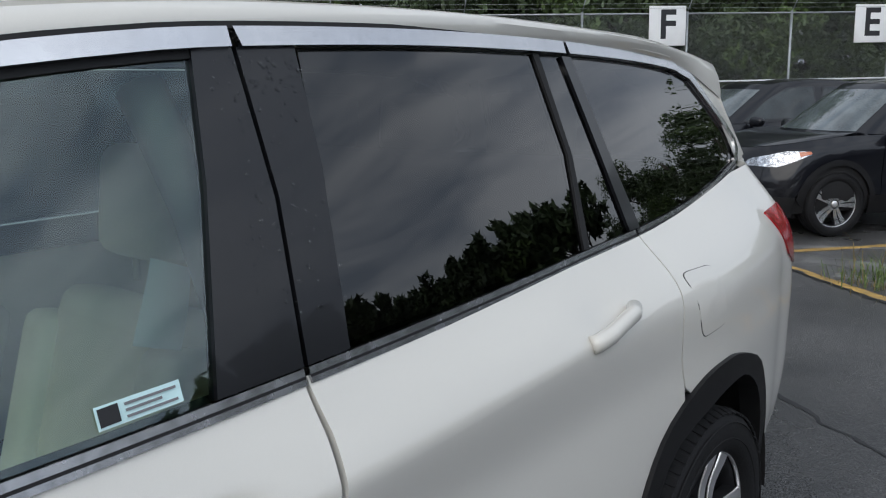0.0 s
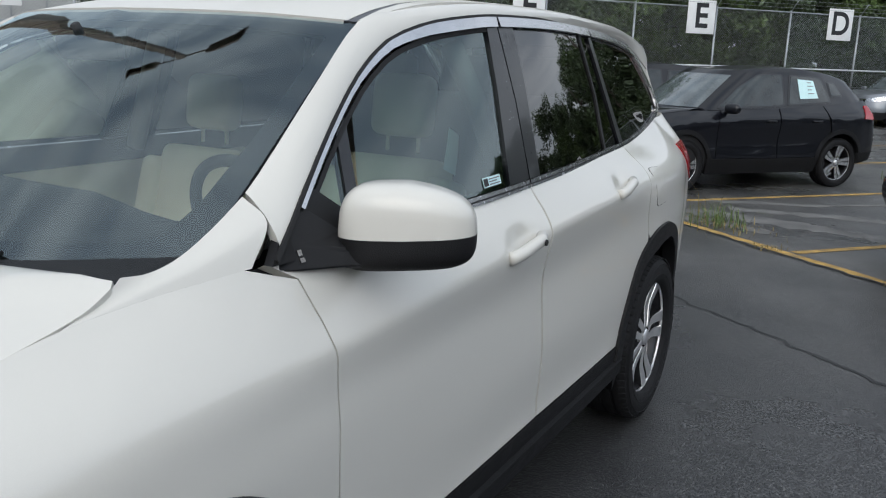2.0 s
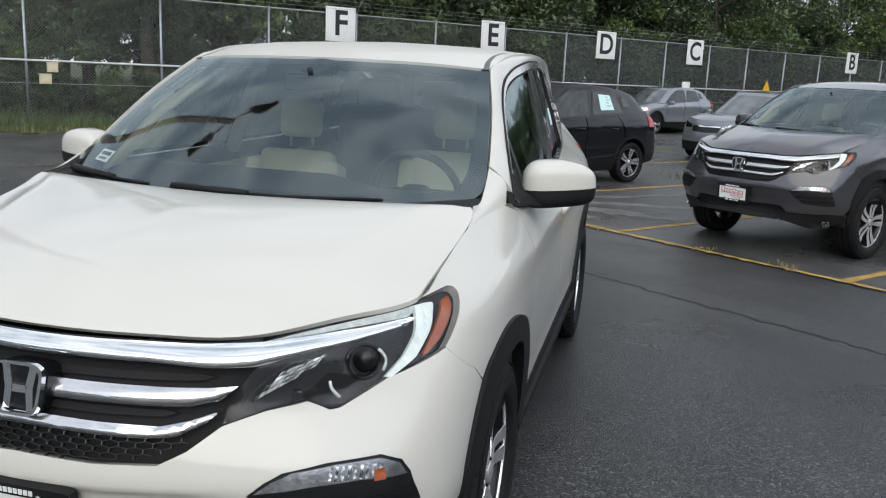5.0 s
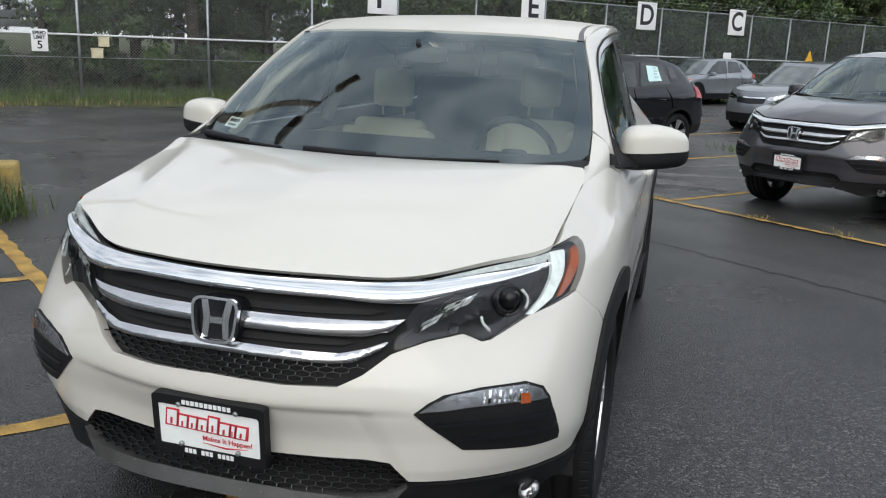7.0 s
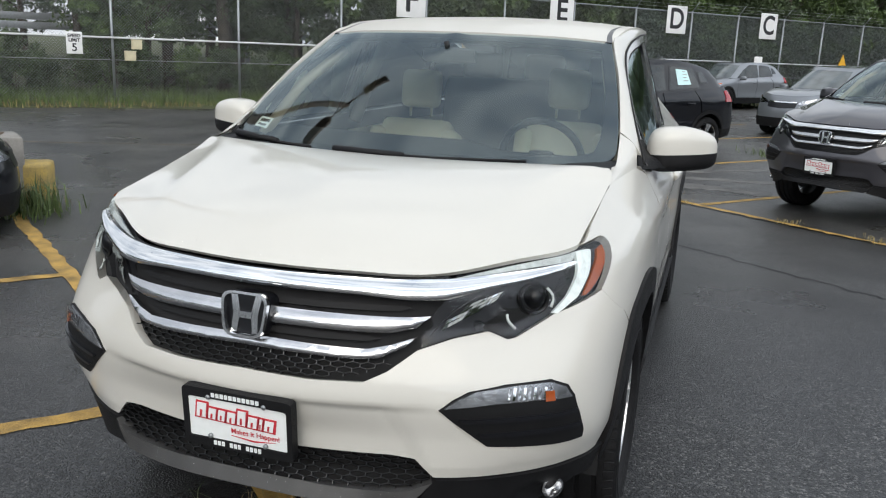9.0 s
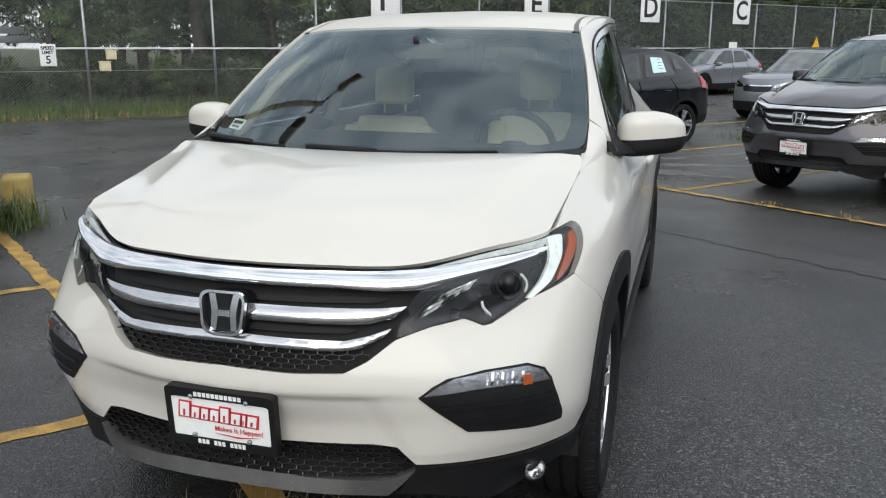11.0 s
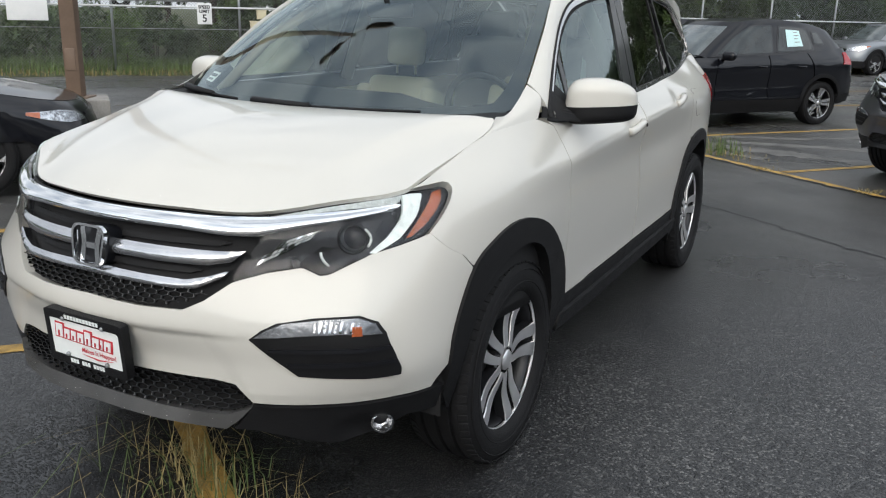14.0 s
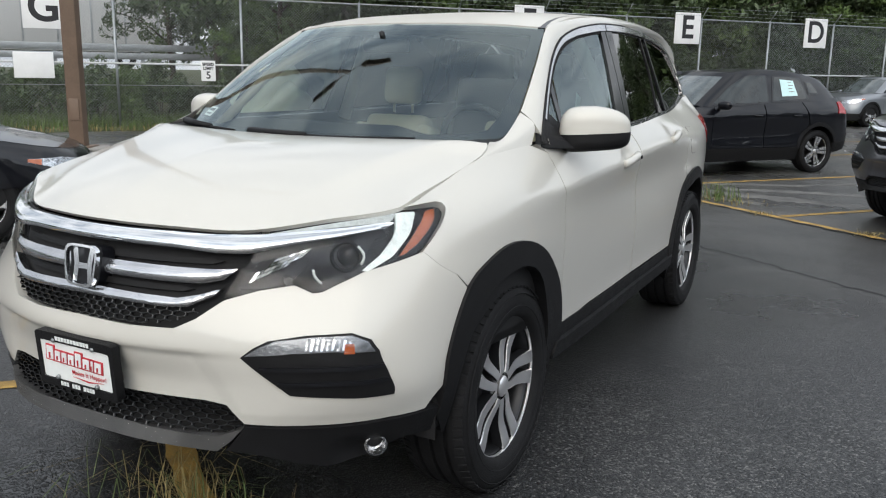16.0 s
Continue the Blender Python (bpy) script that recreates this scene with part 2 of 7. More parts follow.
def tube(points, radius, sides=8, bm=None, taper=1.0, cap=True):
    """A pipe along points; its end is taper times as thick."""
    own = bm or bmesh.new()
    pts = [Vector(p) for p in points]
    rings = []
    for i, p in enumerate(pts):
        d = (pts[min(i + 1, len(pts) - 1)] - pts[max(i - 1, 0)]).normalized()
        up = Vector((0, 0, 1)) if abs(d.z) < 0.95 else Vector((1, 0, 0))
        a = d.cross(up).normalized()
        b = d.cross(a)
        r = radius * (1 + (taper - 1) * i / max(1, len(pts) - 1))
        rings.append([own.verts.new(p + r * (math.cos(t) * a + math.sin(t) * b)) for t in [2 * math.pi * k / sides for k in range(sides)]])
    for a, b in zip(rings, rings[1:]):
        for k in range(sides):
            own.faces.new((a[k], a[(k + 1) % sides], b[(k + 1) % sides], b[k]))
    if cap:
        own.faces.new(rings[0][::-1])
        own.faces.new(rings[-1])
    return own


def prism(outline, depth, bm=None):
    """A flat outline (x, z) in the plane y = 0, made depth thick towards +y."""
    own = bm or bmesh.new()
    a = [own.verts.new((x, 0, z)) for x, z in outline]
    b = [own.verts.new((x, depth, z)) for x, z in outline]
    own.faces.new(a)
    own.faces.new(b[::-1])
    for i in range(len(a)):
        j = (i + 1) % len(a)
        own.faces.new((a[i], b[i], b[j], a[j]))
    bmesh.ops.recalc_face_normals(own, faces=own.faces)
    return own


def rounded(pts, frac=0.25, steps=3):
    """An outline with its corners rounded off."""
    out = []
    n = len(pts)
    for i in range(n):
        p, a, b = np.array(pts[i], float), np.array(pts[i - 1], float), np.array(pts[(i + 1) % n], float)
        q, r = p + (a - p) * frac, p + (b - p) * frac
        for k in range(steps + 1):
            t = k / steps
            out.append(tuple((1 - t) ** 2 * q + 2 * t * (1 - t) * p + t * t * r))
    return out


def text_mesh(body, size, bold=0.0):
    """Writing in the built-in font as a bmesh in the plane z = 0, its middle at the origin."""
    cu = bpy.data.curves.new("text", "FONT")
    cu.body, cu.size, cu.align_x, cu.align_y, cu.offset, cu.extrude = body, size, "CENTER", "CENTER", bold, 0.0
    ob = bpy.data.objects.new("text", cu)
    scene.collection.objects.link(ob)
    bpy.context.view_layer.update()
    me = bpy.data.meshes.new_from_object(ob.evaluated_get(bpy.context.evaluated_depsgraph_get()))
    bm = bmesh.new()
    bm.from_mesh(me)
    bpy.data.objects.remove(ob)
    bpy.data.curves.remove(cu)
    bpy.data.meshes.remove(me)
    return bm


# ---- curved skins for car bodies ----
def spline(p0, p1, p2, p3, t):
    return 0.5 * (2 * p1 + (p2 - p0) * t + (2 * p0 - 5 * p1 + 4 * p2 - p3) * t ** 2 + (3 * p1 - p0 - 3 * p2 + p3) * t ** 3)


class Skin:
    """The lower body's skin: guide lines from the nose's middle round the left side to the tail's middle, lowest first.
    u counts the knots along a line, v the lines."""

    def __init__(self, guides):
        g = np.array(guides, float)
        front, back = g[:, 1:2] * (-1, 1, 1), g[:, -2:-1] * (-1, 1, 1)
        g = np.concatenate([front, g, back], 1)
        self.g = np.concatenate([2 * g[:1] - g[1:2], g, 2 * g[-1:] - g[-2:-1]], 0)
        self.nu, self.nv = g.shape[1] - 3, g.shape[0] - 1
        self.uu, self.vv = np.meshgrid(np.linspace(0, self.nu, 40 * self.nu + 1), np.linspace(0, self.nv, 61), indexing="ij")
        self.pp = self.at(self.uu, self.vv)

    def at(self, u, v):
        u, v = np.asarray(u, float), np.asarray(v, float)
        i, j = np.clip(np.floor(u), 0, self.nu - 1).astype(int), np.clip(np.floor(v), 0, self.nv - 1).astype(int)
        s, t = (u - i)[..., None], (v - j)[..., None]
        rows = [spline(*[self.g[j + a, i + b] for b in range(4)], s) for a in range(4)]
        return spline(*rows, t)

    def _find(self, want, axes, mask):
        d = sum((self.pp[..., ax] - w) ** 2 for ax, w in zip(axes, want)) + np.where(mask, 0, 1e6)
        k = np.unravel_index(np.argmin(d), d.shape)
        uv = np.array([self.uu[k], self.vv[k]])
        want = np.array(want)
        for _ in range(6):
            p = self.at(*uv)[list(axes)]
            e = 1e-4
            jac = np.stack([(self.at(uv[0] + e, uv[1])[list(axes)] - p) / e, (self.at(uv[0], uv[1] + e)[list(axes)] - p) / e], 1)
            step = np.linalg.lstsq(jac, want - p, rcond=1e-3)[0]
            uv = np.clip(uv + np.clip(step, -0.2, 0.2), (0, 0), (self.nu, self.nv))
        return float(uv[0]), float(uv[1])

    def side(self, y, z):
        return self._find((y, z), (1, 2), (self.uu > 4.0) & (self.uu < self.nu - 0.9))

    def front(self, x, z):
        return self._find((x, z), (0, 2), self.uu < 5.2)


class Field:
    """A skin given as a place for each (u, v) by a function of arrays."""

    def __init__(self, fn):
        self.at = lambda u, v: np.stack(np.broadcast_arrays(*fn(np.asarray(u, float), np.asarray(v, float))), -1)


def coons(front, back, centre, side):
    """A patch between four curves: front and back over u (middle to side), centre and side over v (front to back)."""
    f0, f1, b0, b1 = front(0.0), front(1.0), back(0.0), back(1.0)

    def at(u, v):
        u, v = np.asarray(u, float)[..., None], np.asarray(v, float)[..., None]
        return ((1 - v) * front(u[..., 0]) + v * back(u[..., 0]) + (1 - u) * centre(v[..., 0]) + u * side(v[..., 0])
                - (1 - u) * (1 - v) * f0 - u * (1 - v) * f1 - (1 - u) * v * b0 - u * v * b1)
    return at


def curve(points):
    """A smooth curve over 0 to 1 through points, evenly spaced in the parameter."""
    p = np.array(points, float)
    p = np.concatenate([2 * p[:1] - p[1:2], p, 2 * p[-1:] - p[-2:-1]])
    n = len(p) - 3

    def at(t):
        x = np.clip(np.asarray(t, float) * n, 0, n)
        i = np.clip(np.floor(x), 0, n - 1).astype(int)
        return spline(p[i], p[i + 1], p[i + 2], p[i + 3], (x - i)[..., None])
    return at


def skin_normals(skin, u, v):
    e = 1e-3
    n = np.cross(skin.at(u + e, v) - skin.at(u - e, v), skin.at(u, v + e) - skin.at(u, v - e))
    return n / np.maximum(np.linalg.norm(n, axis=-1, keepdims=True), 1e-9)


def patch(skin, outline, off=0.0, thick=0.015, du=0.2, dv=0.34, side=1, sign=1, middle=False):
    """A panel cut from a skin by an outline of (u, v): off proud of it and thick deep. side -1: its mirror image;
    2: both halves in one, joined at the middle."""
    bm = bmesh.new()
    bm.faces.new([bm.verts.new((u, v, 0)) for u, v in outline])
    bmesh.ops.triangulate(bm, faces=bm.faces[:])
    us, vs = [p[0] for p in outline], [p[1] for p in outline]
    for ax, step, lo, hi in ((0, du, min(us), max(us)), (1, dv, min(vs), max(vs))):
        k = math.floor(lo / step) + 1
        while k * step < hi - 1e-6:
            no = (1, 0, 0) if ax == 0 else (0, 1, 0)
            bmesh.ops.bisect_plane(bm, geom=bm.verts[:] + bm.edges[:] + bm.faces[:], dist=1e-5, plane_co=[k * step * c for c in no], plane_no=no)
            k += 1
    bmesh.ops.triangulate(bm, faces=[f for f in bm.faces if len(f.verts) > 4])
    bm.verts.ensure_lookup_table()
    uv = np.array([v.co[:2] for v in bm.verts])
    p, n = skin.at(uv[:, 0], uv[:, 1]), sign * skin_normals(skin, uv[:, 0], uv[:, 1])
    for v, c in zip(bm.verts, p + off * n):
        v.co = c
    bm.normal_update()
    bm.verts.index_update()
    if sum(f.normal.dot(Vector(n[f.verts[0].index])) * f.calc_area() for f in bm.faces) < 0:
        bmesh.ops.reverse_faces(bm, faces=bm.faces[:])
    if thick:
        inner = {}
        for e in [e for e in bm.edges if e.is_boundary]:
            a, b = e.verts
            if side == 2 and abs(a.co.x) < 1e-4 and abs(b.co.x) < 1e-4:
                continue
            f = e.link_faces[0]
            for w in (a, b):
                if w not in inner:
                    inner[w] = bm.verts.new(Vector(p[w.index] + (off - thick) * n[w.index]))
            for lp in f.loops:
                if lp.edge == e:
                    a, b = lp.vert, lp.link_loop_next.vert
            bm.faces.new((b, a, inner[a], inner[b]))
    if side != 1:
        other = bm.copy()
        bmesh.ops.scale(other, vec=(-1, 1, 1), verts=other.verts)
        bmesh.ops.reverse_faces(other, faces=other.faces[:])
        if side == -1:
            bm.free()
            return other
        merge(bm, other)
        bmesh.ops.remove_doubles(bm, verts=[v for v in bm.verts if abs(v.co.x) < 1e-3], dist=2e-4)
    return bm


def arc(cy, cz, ry, rz, a0, a1, n=14):
    return [(cy + ry * math.cos(radians(a0 + (a1 - a0) * k / n)), cz + rz * math.sin(radians(a0 + (a1 - a0) * k / n))) for k in range(n + 1)]


def honeycomb(skin, x0, x1, z0, z1, low, high, cell, bar, off):
    """A hexagon mesh of flat bars on a skin, between the lines low(x) and high(x), both halves."""
    bm = bmesh.new()
    edges = set()
    w, h = cell, cell * 0.22
    for r in range(-1, int((z1 - z0) / (1.5 * h)) + 2):
        for c in range(int((x1 - x0) / w) + 2):
            cx, cz = x0 + (c + 0.5 * (r % 2)) * w, z0 + r * 1.5 * h
            ring = [(round(cx + w / 2 * a, 5), round(cz + h * b, 5)) for a, b in ((0, 1), (1, 0.5), (1, -0.5), (0, -1), (-1, -0.5), (-1, 0.5))]
            for a, b in zip(ring, ring[1:] + ring[:1]):
                mx, mz = (a[0] + b[0]) / 2, (a[1] + b[1]) / 2
                if x0 - 1e-6 <= mx <= x1 and low(mx) < mz < high(mx):
                    edges.add((min(a, b), max(a, b)))
    spots = {}

    def place(q):
        if q not in spots:
            u, v = skin.front(abs(q[0]), q[1])
            spots[q] = (skin.at(u, v), skin_normals(skin, np.array(u), np.array(v)))
        return spots[q]
    for a, b in sorted(edges):
        (pa, na), (pb, nb) = place(a), place(b)
        d = pb - pa
        d /= max(np.linalg.norm(d), 1e-9)
        t = np.cross(na, d) * bar / 2
        for s in (1, -1):
            m = np.array((s, 1, 1))
            q = [bm.verts.new(m * c) for c in (pa - t + off * na, pa + t + off * na, pb + t + off * nb, pb - t + off * nb)]
            k = [bm.verts.new(m * c) for c in (pa - t + (off - 0.014) * na, pb - t + (off - 0.014) * nb)]
            bm.faces.new(q)
            bm.faces.new((q[0], q[3], k[1], k[0]))
    return bm


def mirrored(bm):
    bmesh.ops.scale(bm, vec=(-1, 1, 1), verts=bm.verts)
    bmesh.ops.reverse_faces(bm, faces=bm.faces[:])
    return bm


# ---- wheels ----
M_DISC = material("dull_brake_steel", (0.10, 0.10, 0.105), 0.5, 0.7, vary=0.15, scale=12)
M_SILVERWHEEL = material("bright_silver_alloy", (0.66, 0.67, 0.68), 0.22, 0.9, vary=0.06, scale=10)


def build_wheel(parent, x, y, z, radius, width, rim, style, side, turn=-0.26):
    """A wheel whose outer face looks to +x (side 1) or -x: tyre, rim with spokes, hub cap, disc."""
    hub = part("wheel", lathe([(-0.10, rim * 0.97), (-0.09, rim * 0.93), (0.02, rim * 0.92), (0.07, rim * 0.95), (0.08, rim * 0.985)], 48), M_ALLOYDARK, parent, "dark wheel barrel")
    w, r = width / 2, radius
    prof = [(-w * 0.78, rim * 0.99), (-w * 0.95, rim * 1.08), (-w, (rim + r) / 2), (-w * 0.93, r * 0.94), (-w * 0.80, r * 0.985)]
    for g in (-0.45, 0.0, 0.45):
        prof += [(w * (g - 0.22), r), (w * (g - 0.07), r), (w * (g - 0.05), r - 0.012), (w * (g + 0.05), r - 0.012), (w * (g + 0.07), r), (w * (g + 0.22), r)]
    prof += [(w * 0.80, r * 0.985), (w * 0.93, r * 0.94), (w * 0.985, r * 0.88), (w, (rim + r) / 2), (w * 0.985, rim * 1.12), (w * 0.93, rim * 1.04), (w * 0.80, rim * 1.0), (w * 0.74, rim * 0.985)]
    tyre = lathe(prof, 72)
    for k in range(66):
        for sgn in (-1, 1):
            blk = box((0.034, 0.0250, 0.006), (0, 0, 0), 0.0015, segments=1)
            a = 2 * math.pi * (k + 0.5 * (sgn > 0)) / 66
            m = Matrix.Rotation(a, 4, "X") @ pose(sgn * w * 0.80, 0, r * 0.984, 0, sgn * 16, 0)
            bmesh.ops.transform(blk, matrix=m, verts=blk.verts)
            merge(tyre, blk)
    for rr in (0.35, 0.72):
        merge(tyre, lathe([(w * 0.985, rim + (r - rim) * (rr - 0.02)), (w * 1.006, rim + (r - rim) * rr), (w * 0.985, rim + (r - rim) * (rr + 0.02))], 72))
    part("tyre", tyre, M_RUBBER, hub, "black rubber tyre with a grooved tread")
    lip = lathe([(w * 0.70, rim * 1.0), (w * 0.765, rim * 1.010), (w * 0.785, rim * 1.0), (w * 0.765, rim * 0.984), (w * 0.71, rim * 0.980), (w * 0.66, rim * 1.0)], 64, closed=True)
    part("rim", lip, M_ALLOY, hub, "machined alloy rim")
    face = w * 0.76
    for k in range(5):
        # two flat machined arms that part from one root, with a dark slot between them
        plan = ((-0.36, -0.168, 0.028, 0.056), (0.36, 0.168, 0.028, 0.056)) if style == "paired" else ((-0.30, -0.15, 0.034, 0.060), (0.30, 0.15, 0.034, 0.060))
        for a0, a1, w0, w1 in plan:
            sp = bmesh.new()
            n = 9
            rows = []
            for i in range(n):
                t = i / (n - 1)
                rr = rim * (0.19 + 0.785 * t)
                ang = a1 + (a0 - a1) * (1 - t) ** 2 + (0.05 * t * t if style == "paired" else 0.0)
                ww = (w0 + (w1 - w0) * t ** 1.2) * rim / 0.252
                xo = face - 0.012 * math.sin(math.pi * t) ** 2 - 0.006 * (1 - t)
                row = []
                for dx, dw in ((-0.045, -0.94), (-0.004, -1.0), (0.0, -0.93), (0.0, 0.93), (-0.004, 1.0), (-0.045, 0.94)):
                    y0, z0 = ww * dw * 0.5, rr
                    c, s = math.cos(ang), math.sin(ang)
                    row.append(sp.verts.new((xo + dx, y0 * c + z0 * s, -y0 * s + z0 * c)))
                rows.append(row)
            for p, q in zip(rows, rows[1:]):
                for i in range(5):
                    f = sp.faces.new((p[i], p[i + 1], q[i + 1], q[i]))
                    f.material_index = 1 if i in (0, 4) else 0
            bmesh.ops.recalc_face_normals(sp, faces=sp.faces)
            if sum(f.normal.x for f in sp.faces) < 0:
                bmesh.ops.reverse_faces(sp, faces=sp.faces[:])
            bmesh.ops.rotate(sp, cent=(0, 0, 0), matrix=Matrix.Rotation(2 * math.pi * k / 5 + turn, 3, "X"), verts=sp.verts)
            part("spoke", sp, M_ALLOY if style == "paired" else M_SILVERWHEEL, hub, sharp=25).data.materials.append(M_ALLOYDARK)
    part("hub_disc", lathe([(face - 0.05, rim * .30), (face - 0.022, rim * .285), (face - 0.016, rim * .16), (face - 0.016, 0.0005)], 40), M_ALLOYDARK, hub, "dark hub face")
    part("hub_cap", lathe([(face - 0.03, rim * .155), (face - 0.004, rim * .150), (face + 0.003, rim * .12), (face + 0.005, rim * .05), (face + 0.005, 0.0005)], 32), M_ALLOY, hub, "silver centre cap")
    for k in range(5):
        a = 2 * math.pi * (k + 0.5) / 5 + turn
        part("wheel_nut", lathe([(face - 0.05, 0.012), (face - 0.016, 0.011), (face - 0.012, 0.008), (face - 0.02, 0.001)], 8), M_STEEL, hub).location = (0, -rim * .228 * math.sin(a), rim * .228 * math.cos(a))
    part("brake_disc", lathe([(-0.02, 0.03), (-0.02, rim * 0.66), (-0.035, rim * 0.66), (-0.035, 0.03)], 40, closed=True), M_DISC, hub, "dull steel brake disc")
    hub.matrix_local = pose(x, y, z, 0, 0, 0 if side > 0 else 180)
    return hub


# ---- the mid-size SUV ----
class CreasedSkin(Skin):
    """The skin with a crease along the shoulder line and hollows behind the door handles."""

    def at(self, u, v):
        p = super().at(u, v)
        v, y, z = np.asarray(v, float), p[..., 1], p[..., 2]
        along = np.clip((y + .15) / .6, 0, 1) * np.clip((2.75 - y) / .7, 0, 1) * (p[..., 0] > .5)
        x = p[..., 0] + along * .015 * (np.exp(-np.sqrt((v - 5) ** 2 + .003) / .34) - .35 * np.exp(-((v - 4.35) / .5) ** 2))
        for y0, z0 in ((1.300, 1.094), (2.265, 1.144)):
            x = x - .019 * np.exp(-((y - y0) / .088) ** 2 - ((z - z0 + .002) / .036) ** 2) * (p[..., 0] > .5)
        # bumper: a recess under the brow, an edge above the cladding and hollows round the fog lamps
        xf, low = p[..., 0], z
        on_nose = np.clip((-.56 - y) / .08, 0, 1)
        edge = .406 + .067 * (.677 - low) / .15
        under = np.clip((.690 - low) / .016, 0, 1) * np.clip((low - .44) / .05, 0, 1)
        inside = np.clip((edge - xf) / .05 + .5, 0, 1)
        step = .013 * inside * under + .007 * under * (1 - inside) * np.clip((.56 - xf) / .12, 0, 1)
        step = step + .16 * np.clip(.506 - low, 0, .05) * np.clip((xf - .46) / .06, 0, 1)
        step = step + .030 * np.exp(-(((xf - .768) / .060) ** 2 + ((low - .368) / .050) ** 2) ** 2)
        p[..., 1] = y + step * on_nose
        p[..., 0] = x
        return p


def suv_skin():
    return CreasedSkin([
        # under-edge
        [(0, -1.005, .405), (.25, -.985, .40), (.5, -.89, .385), (.69, -.745, .33), (.82, -.585, .335), (.885, -.38, .355), (.905, 0, .30), (.90, .5, .25),
         (.895, 1.5, .25), (.89, 2.4, .26), (.885, 2.9, .28), (.815, 3.45, .33), (.64, 3.85, .38), (0, 3.96, .40)],
        # top of the cladding
        [(0, -.985, .465), (.25, -.966, .465), (.5, -.900, .47), (.70, -.785, .475), (.85, -.63, .48), (.915, -.42, .485), (.94, 0, .47), (.935, .5, .43),
         (.928, 1.5, .42), (.922, 2.4, .43), (.912, 2.9, .46), (.842, 3.45, .47), (.67, 3.86, .50), (0, 3.99, .50)],
        # bumper
        [(0, -.990, .58), (.25, -.968, .58), (.5, -.908, .58), (.73, -.797, .58), (.873, -.655, .58), (.93, -.43, .585), (.955, 0, .585), (.945, .5, .56),
         (.932, 1.5, .545), (.928, 2.4, .56), (.922, 2.9, .585), (.855, 3.45, .60), (.69, 3.86, .62), (0, 3.99, .62)],
        # bumper's brow
        [(0, -1.02, .70), (.25, -1.0, .71), (.5, -.92, .71), (.72, -.81, .71), (.855, -.68, .71), (.933, -.43, .73), (.965, 0, .735), (.956, .5, .72),
         (.943, 1.5, .71), (.938, 2.4, .72), (.930, 2.9, .745), (.860, 3.45, .76), (.70, 3.85, .78), (0, 3.97, .78)],
        # waist
        [(0, -.96, .88), (.25, -.94, .875), (.47, -.87, .865), (.69, -.735, .865), (.855, -.585, .875), (.932, -.38, .89), (.967, 0, .905), (.962, .5, .905),
         (.937, 1.5, .91), (.934, 2.4, .925), (.934, 2.9, .935), (.862, 3.45, .95), (.71, 3.82, .97), (0, 3.93, .97)],
        # shoulder
        [(0, -.93, .95), (.25, -.905, .955), (.48, -.835, .965), (.70, -.68, .985), (.845, -.50, 1.005), (.905, -.33, 1.02), (.942, 0, 1.045), (.949, .5, 1.036),
         (.944, 1.5, 1.088), (.928, 2.4, 1.116), (.912, 2.9, 1.118), (.838, 3.45, 1.13), (.70, 3.76, 1.14), (0, 3.87, 1.13)],
        # bonnet edge, then the belt line
        [(0, -.905, 1.005), (.25, -.875, 1.005), (.463, -.803, 1.005), (.65, -.66, 1.04), (.797, -.515, 1.07), (.806, -.30, 1.114), (.816, 0, 1.179), (.88, .5, 1.212),
         (.862, 1.5, 1.22), (.806, 2.4, 1.235), (.750, 2.9, 1.252), (.672, 3.45, 1.308), (.59, 3.72, 1.33), (0, 3.85, 1.30)],
    ])


BELT = curve([(.3, 1.205), (.6, 1.212), (.9, 1.214), (1.2, 1.216), (1.5, 1.22), (1.8, 1.225), (2.1, 1.232), (2.4, 1.24), (2.7, 1.244), (3.0, 1.258), (3.3, 1.286), (3.6, 1.338)])


def belt_z(y):
    return BELT((np.asarray(y, float) - .3) / 3.3)[..., 1]


_XB = curve([(.882,), (.880,), (.868,), (.842,), (.802,), (.750,), (.682,), (.600,)])
_XK = curve([(.53,), (.46,), (.325,), (.285,), (.31,), (.335,), (.36,), (.38,)])


def side_glass_at(y, z):
    """The leaning plane of the side windows."""
    t = (y - .3) / 3.5
    d = z - belt_z(y)
    return _XB(t)[..., 0] - _XK(t)[..., 0] * d - 0.04 * d * np.maximum(d, 0), y, z


ROOF_EDGE = curve([(.658, .897, 1.652), (.672, 1.17, 1.708), (.682, 1.5, 1.734), (.670, 2.0, 1.745), (.640, 2.5, 1.740), (.598, 3.0, 1.722), (.552, 3.40, 1.690), (.522, 3.62, 1.664)])
ROOF_MID = curve([(0, .745, 1.672), (0, 1.15, 1.740), (0, 1.6, 1.773), (0, 2.1, 1.783), (0, 2.6, 1.780), (0, 3.1, 1.760), (0, 3.5, 1.730), (0, 3.82, 1.70)])
WIND_TOP = curve([(0, .745, 1.672), (.22, .755, 1.670), (.45, .800, 1.665), (.658, .897, 1.652)])
WIND_LOW = curve([(0, -.02, 1.195), (.27, 0, 1.197), (.54, .075, 1.204), (.804, .228, 1.217)])


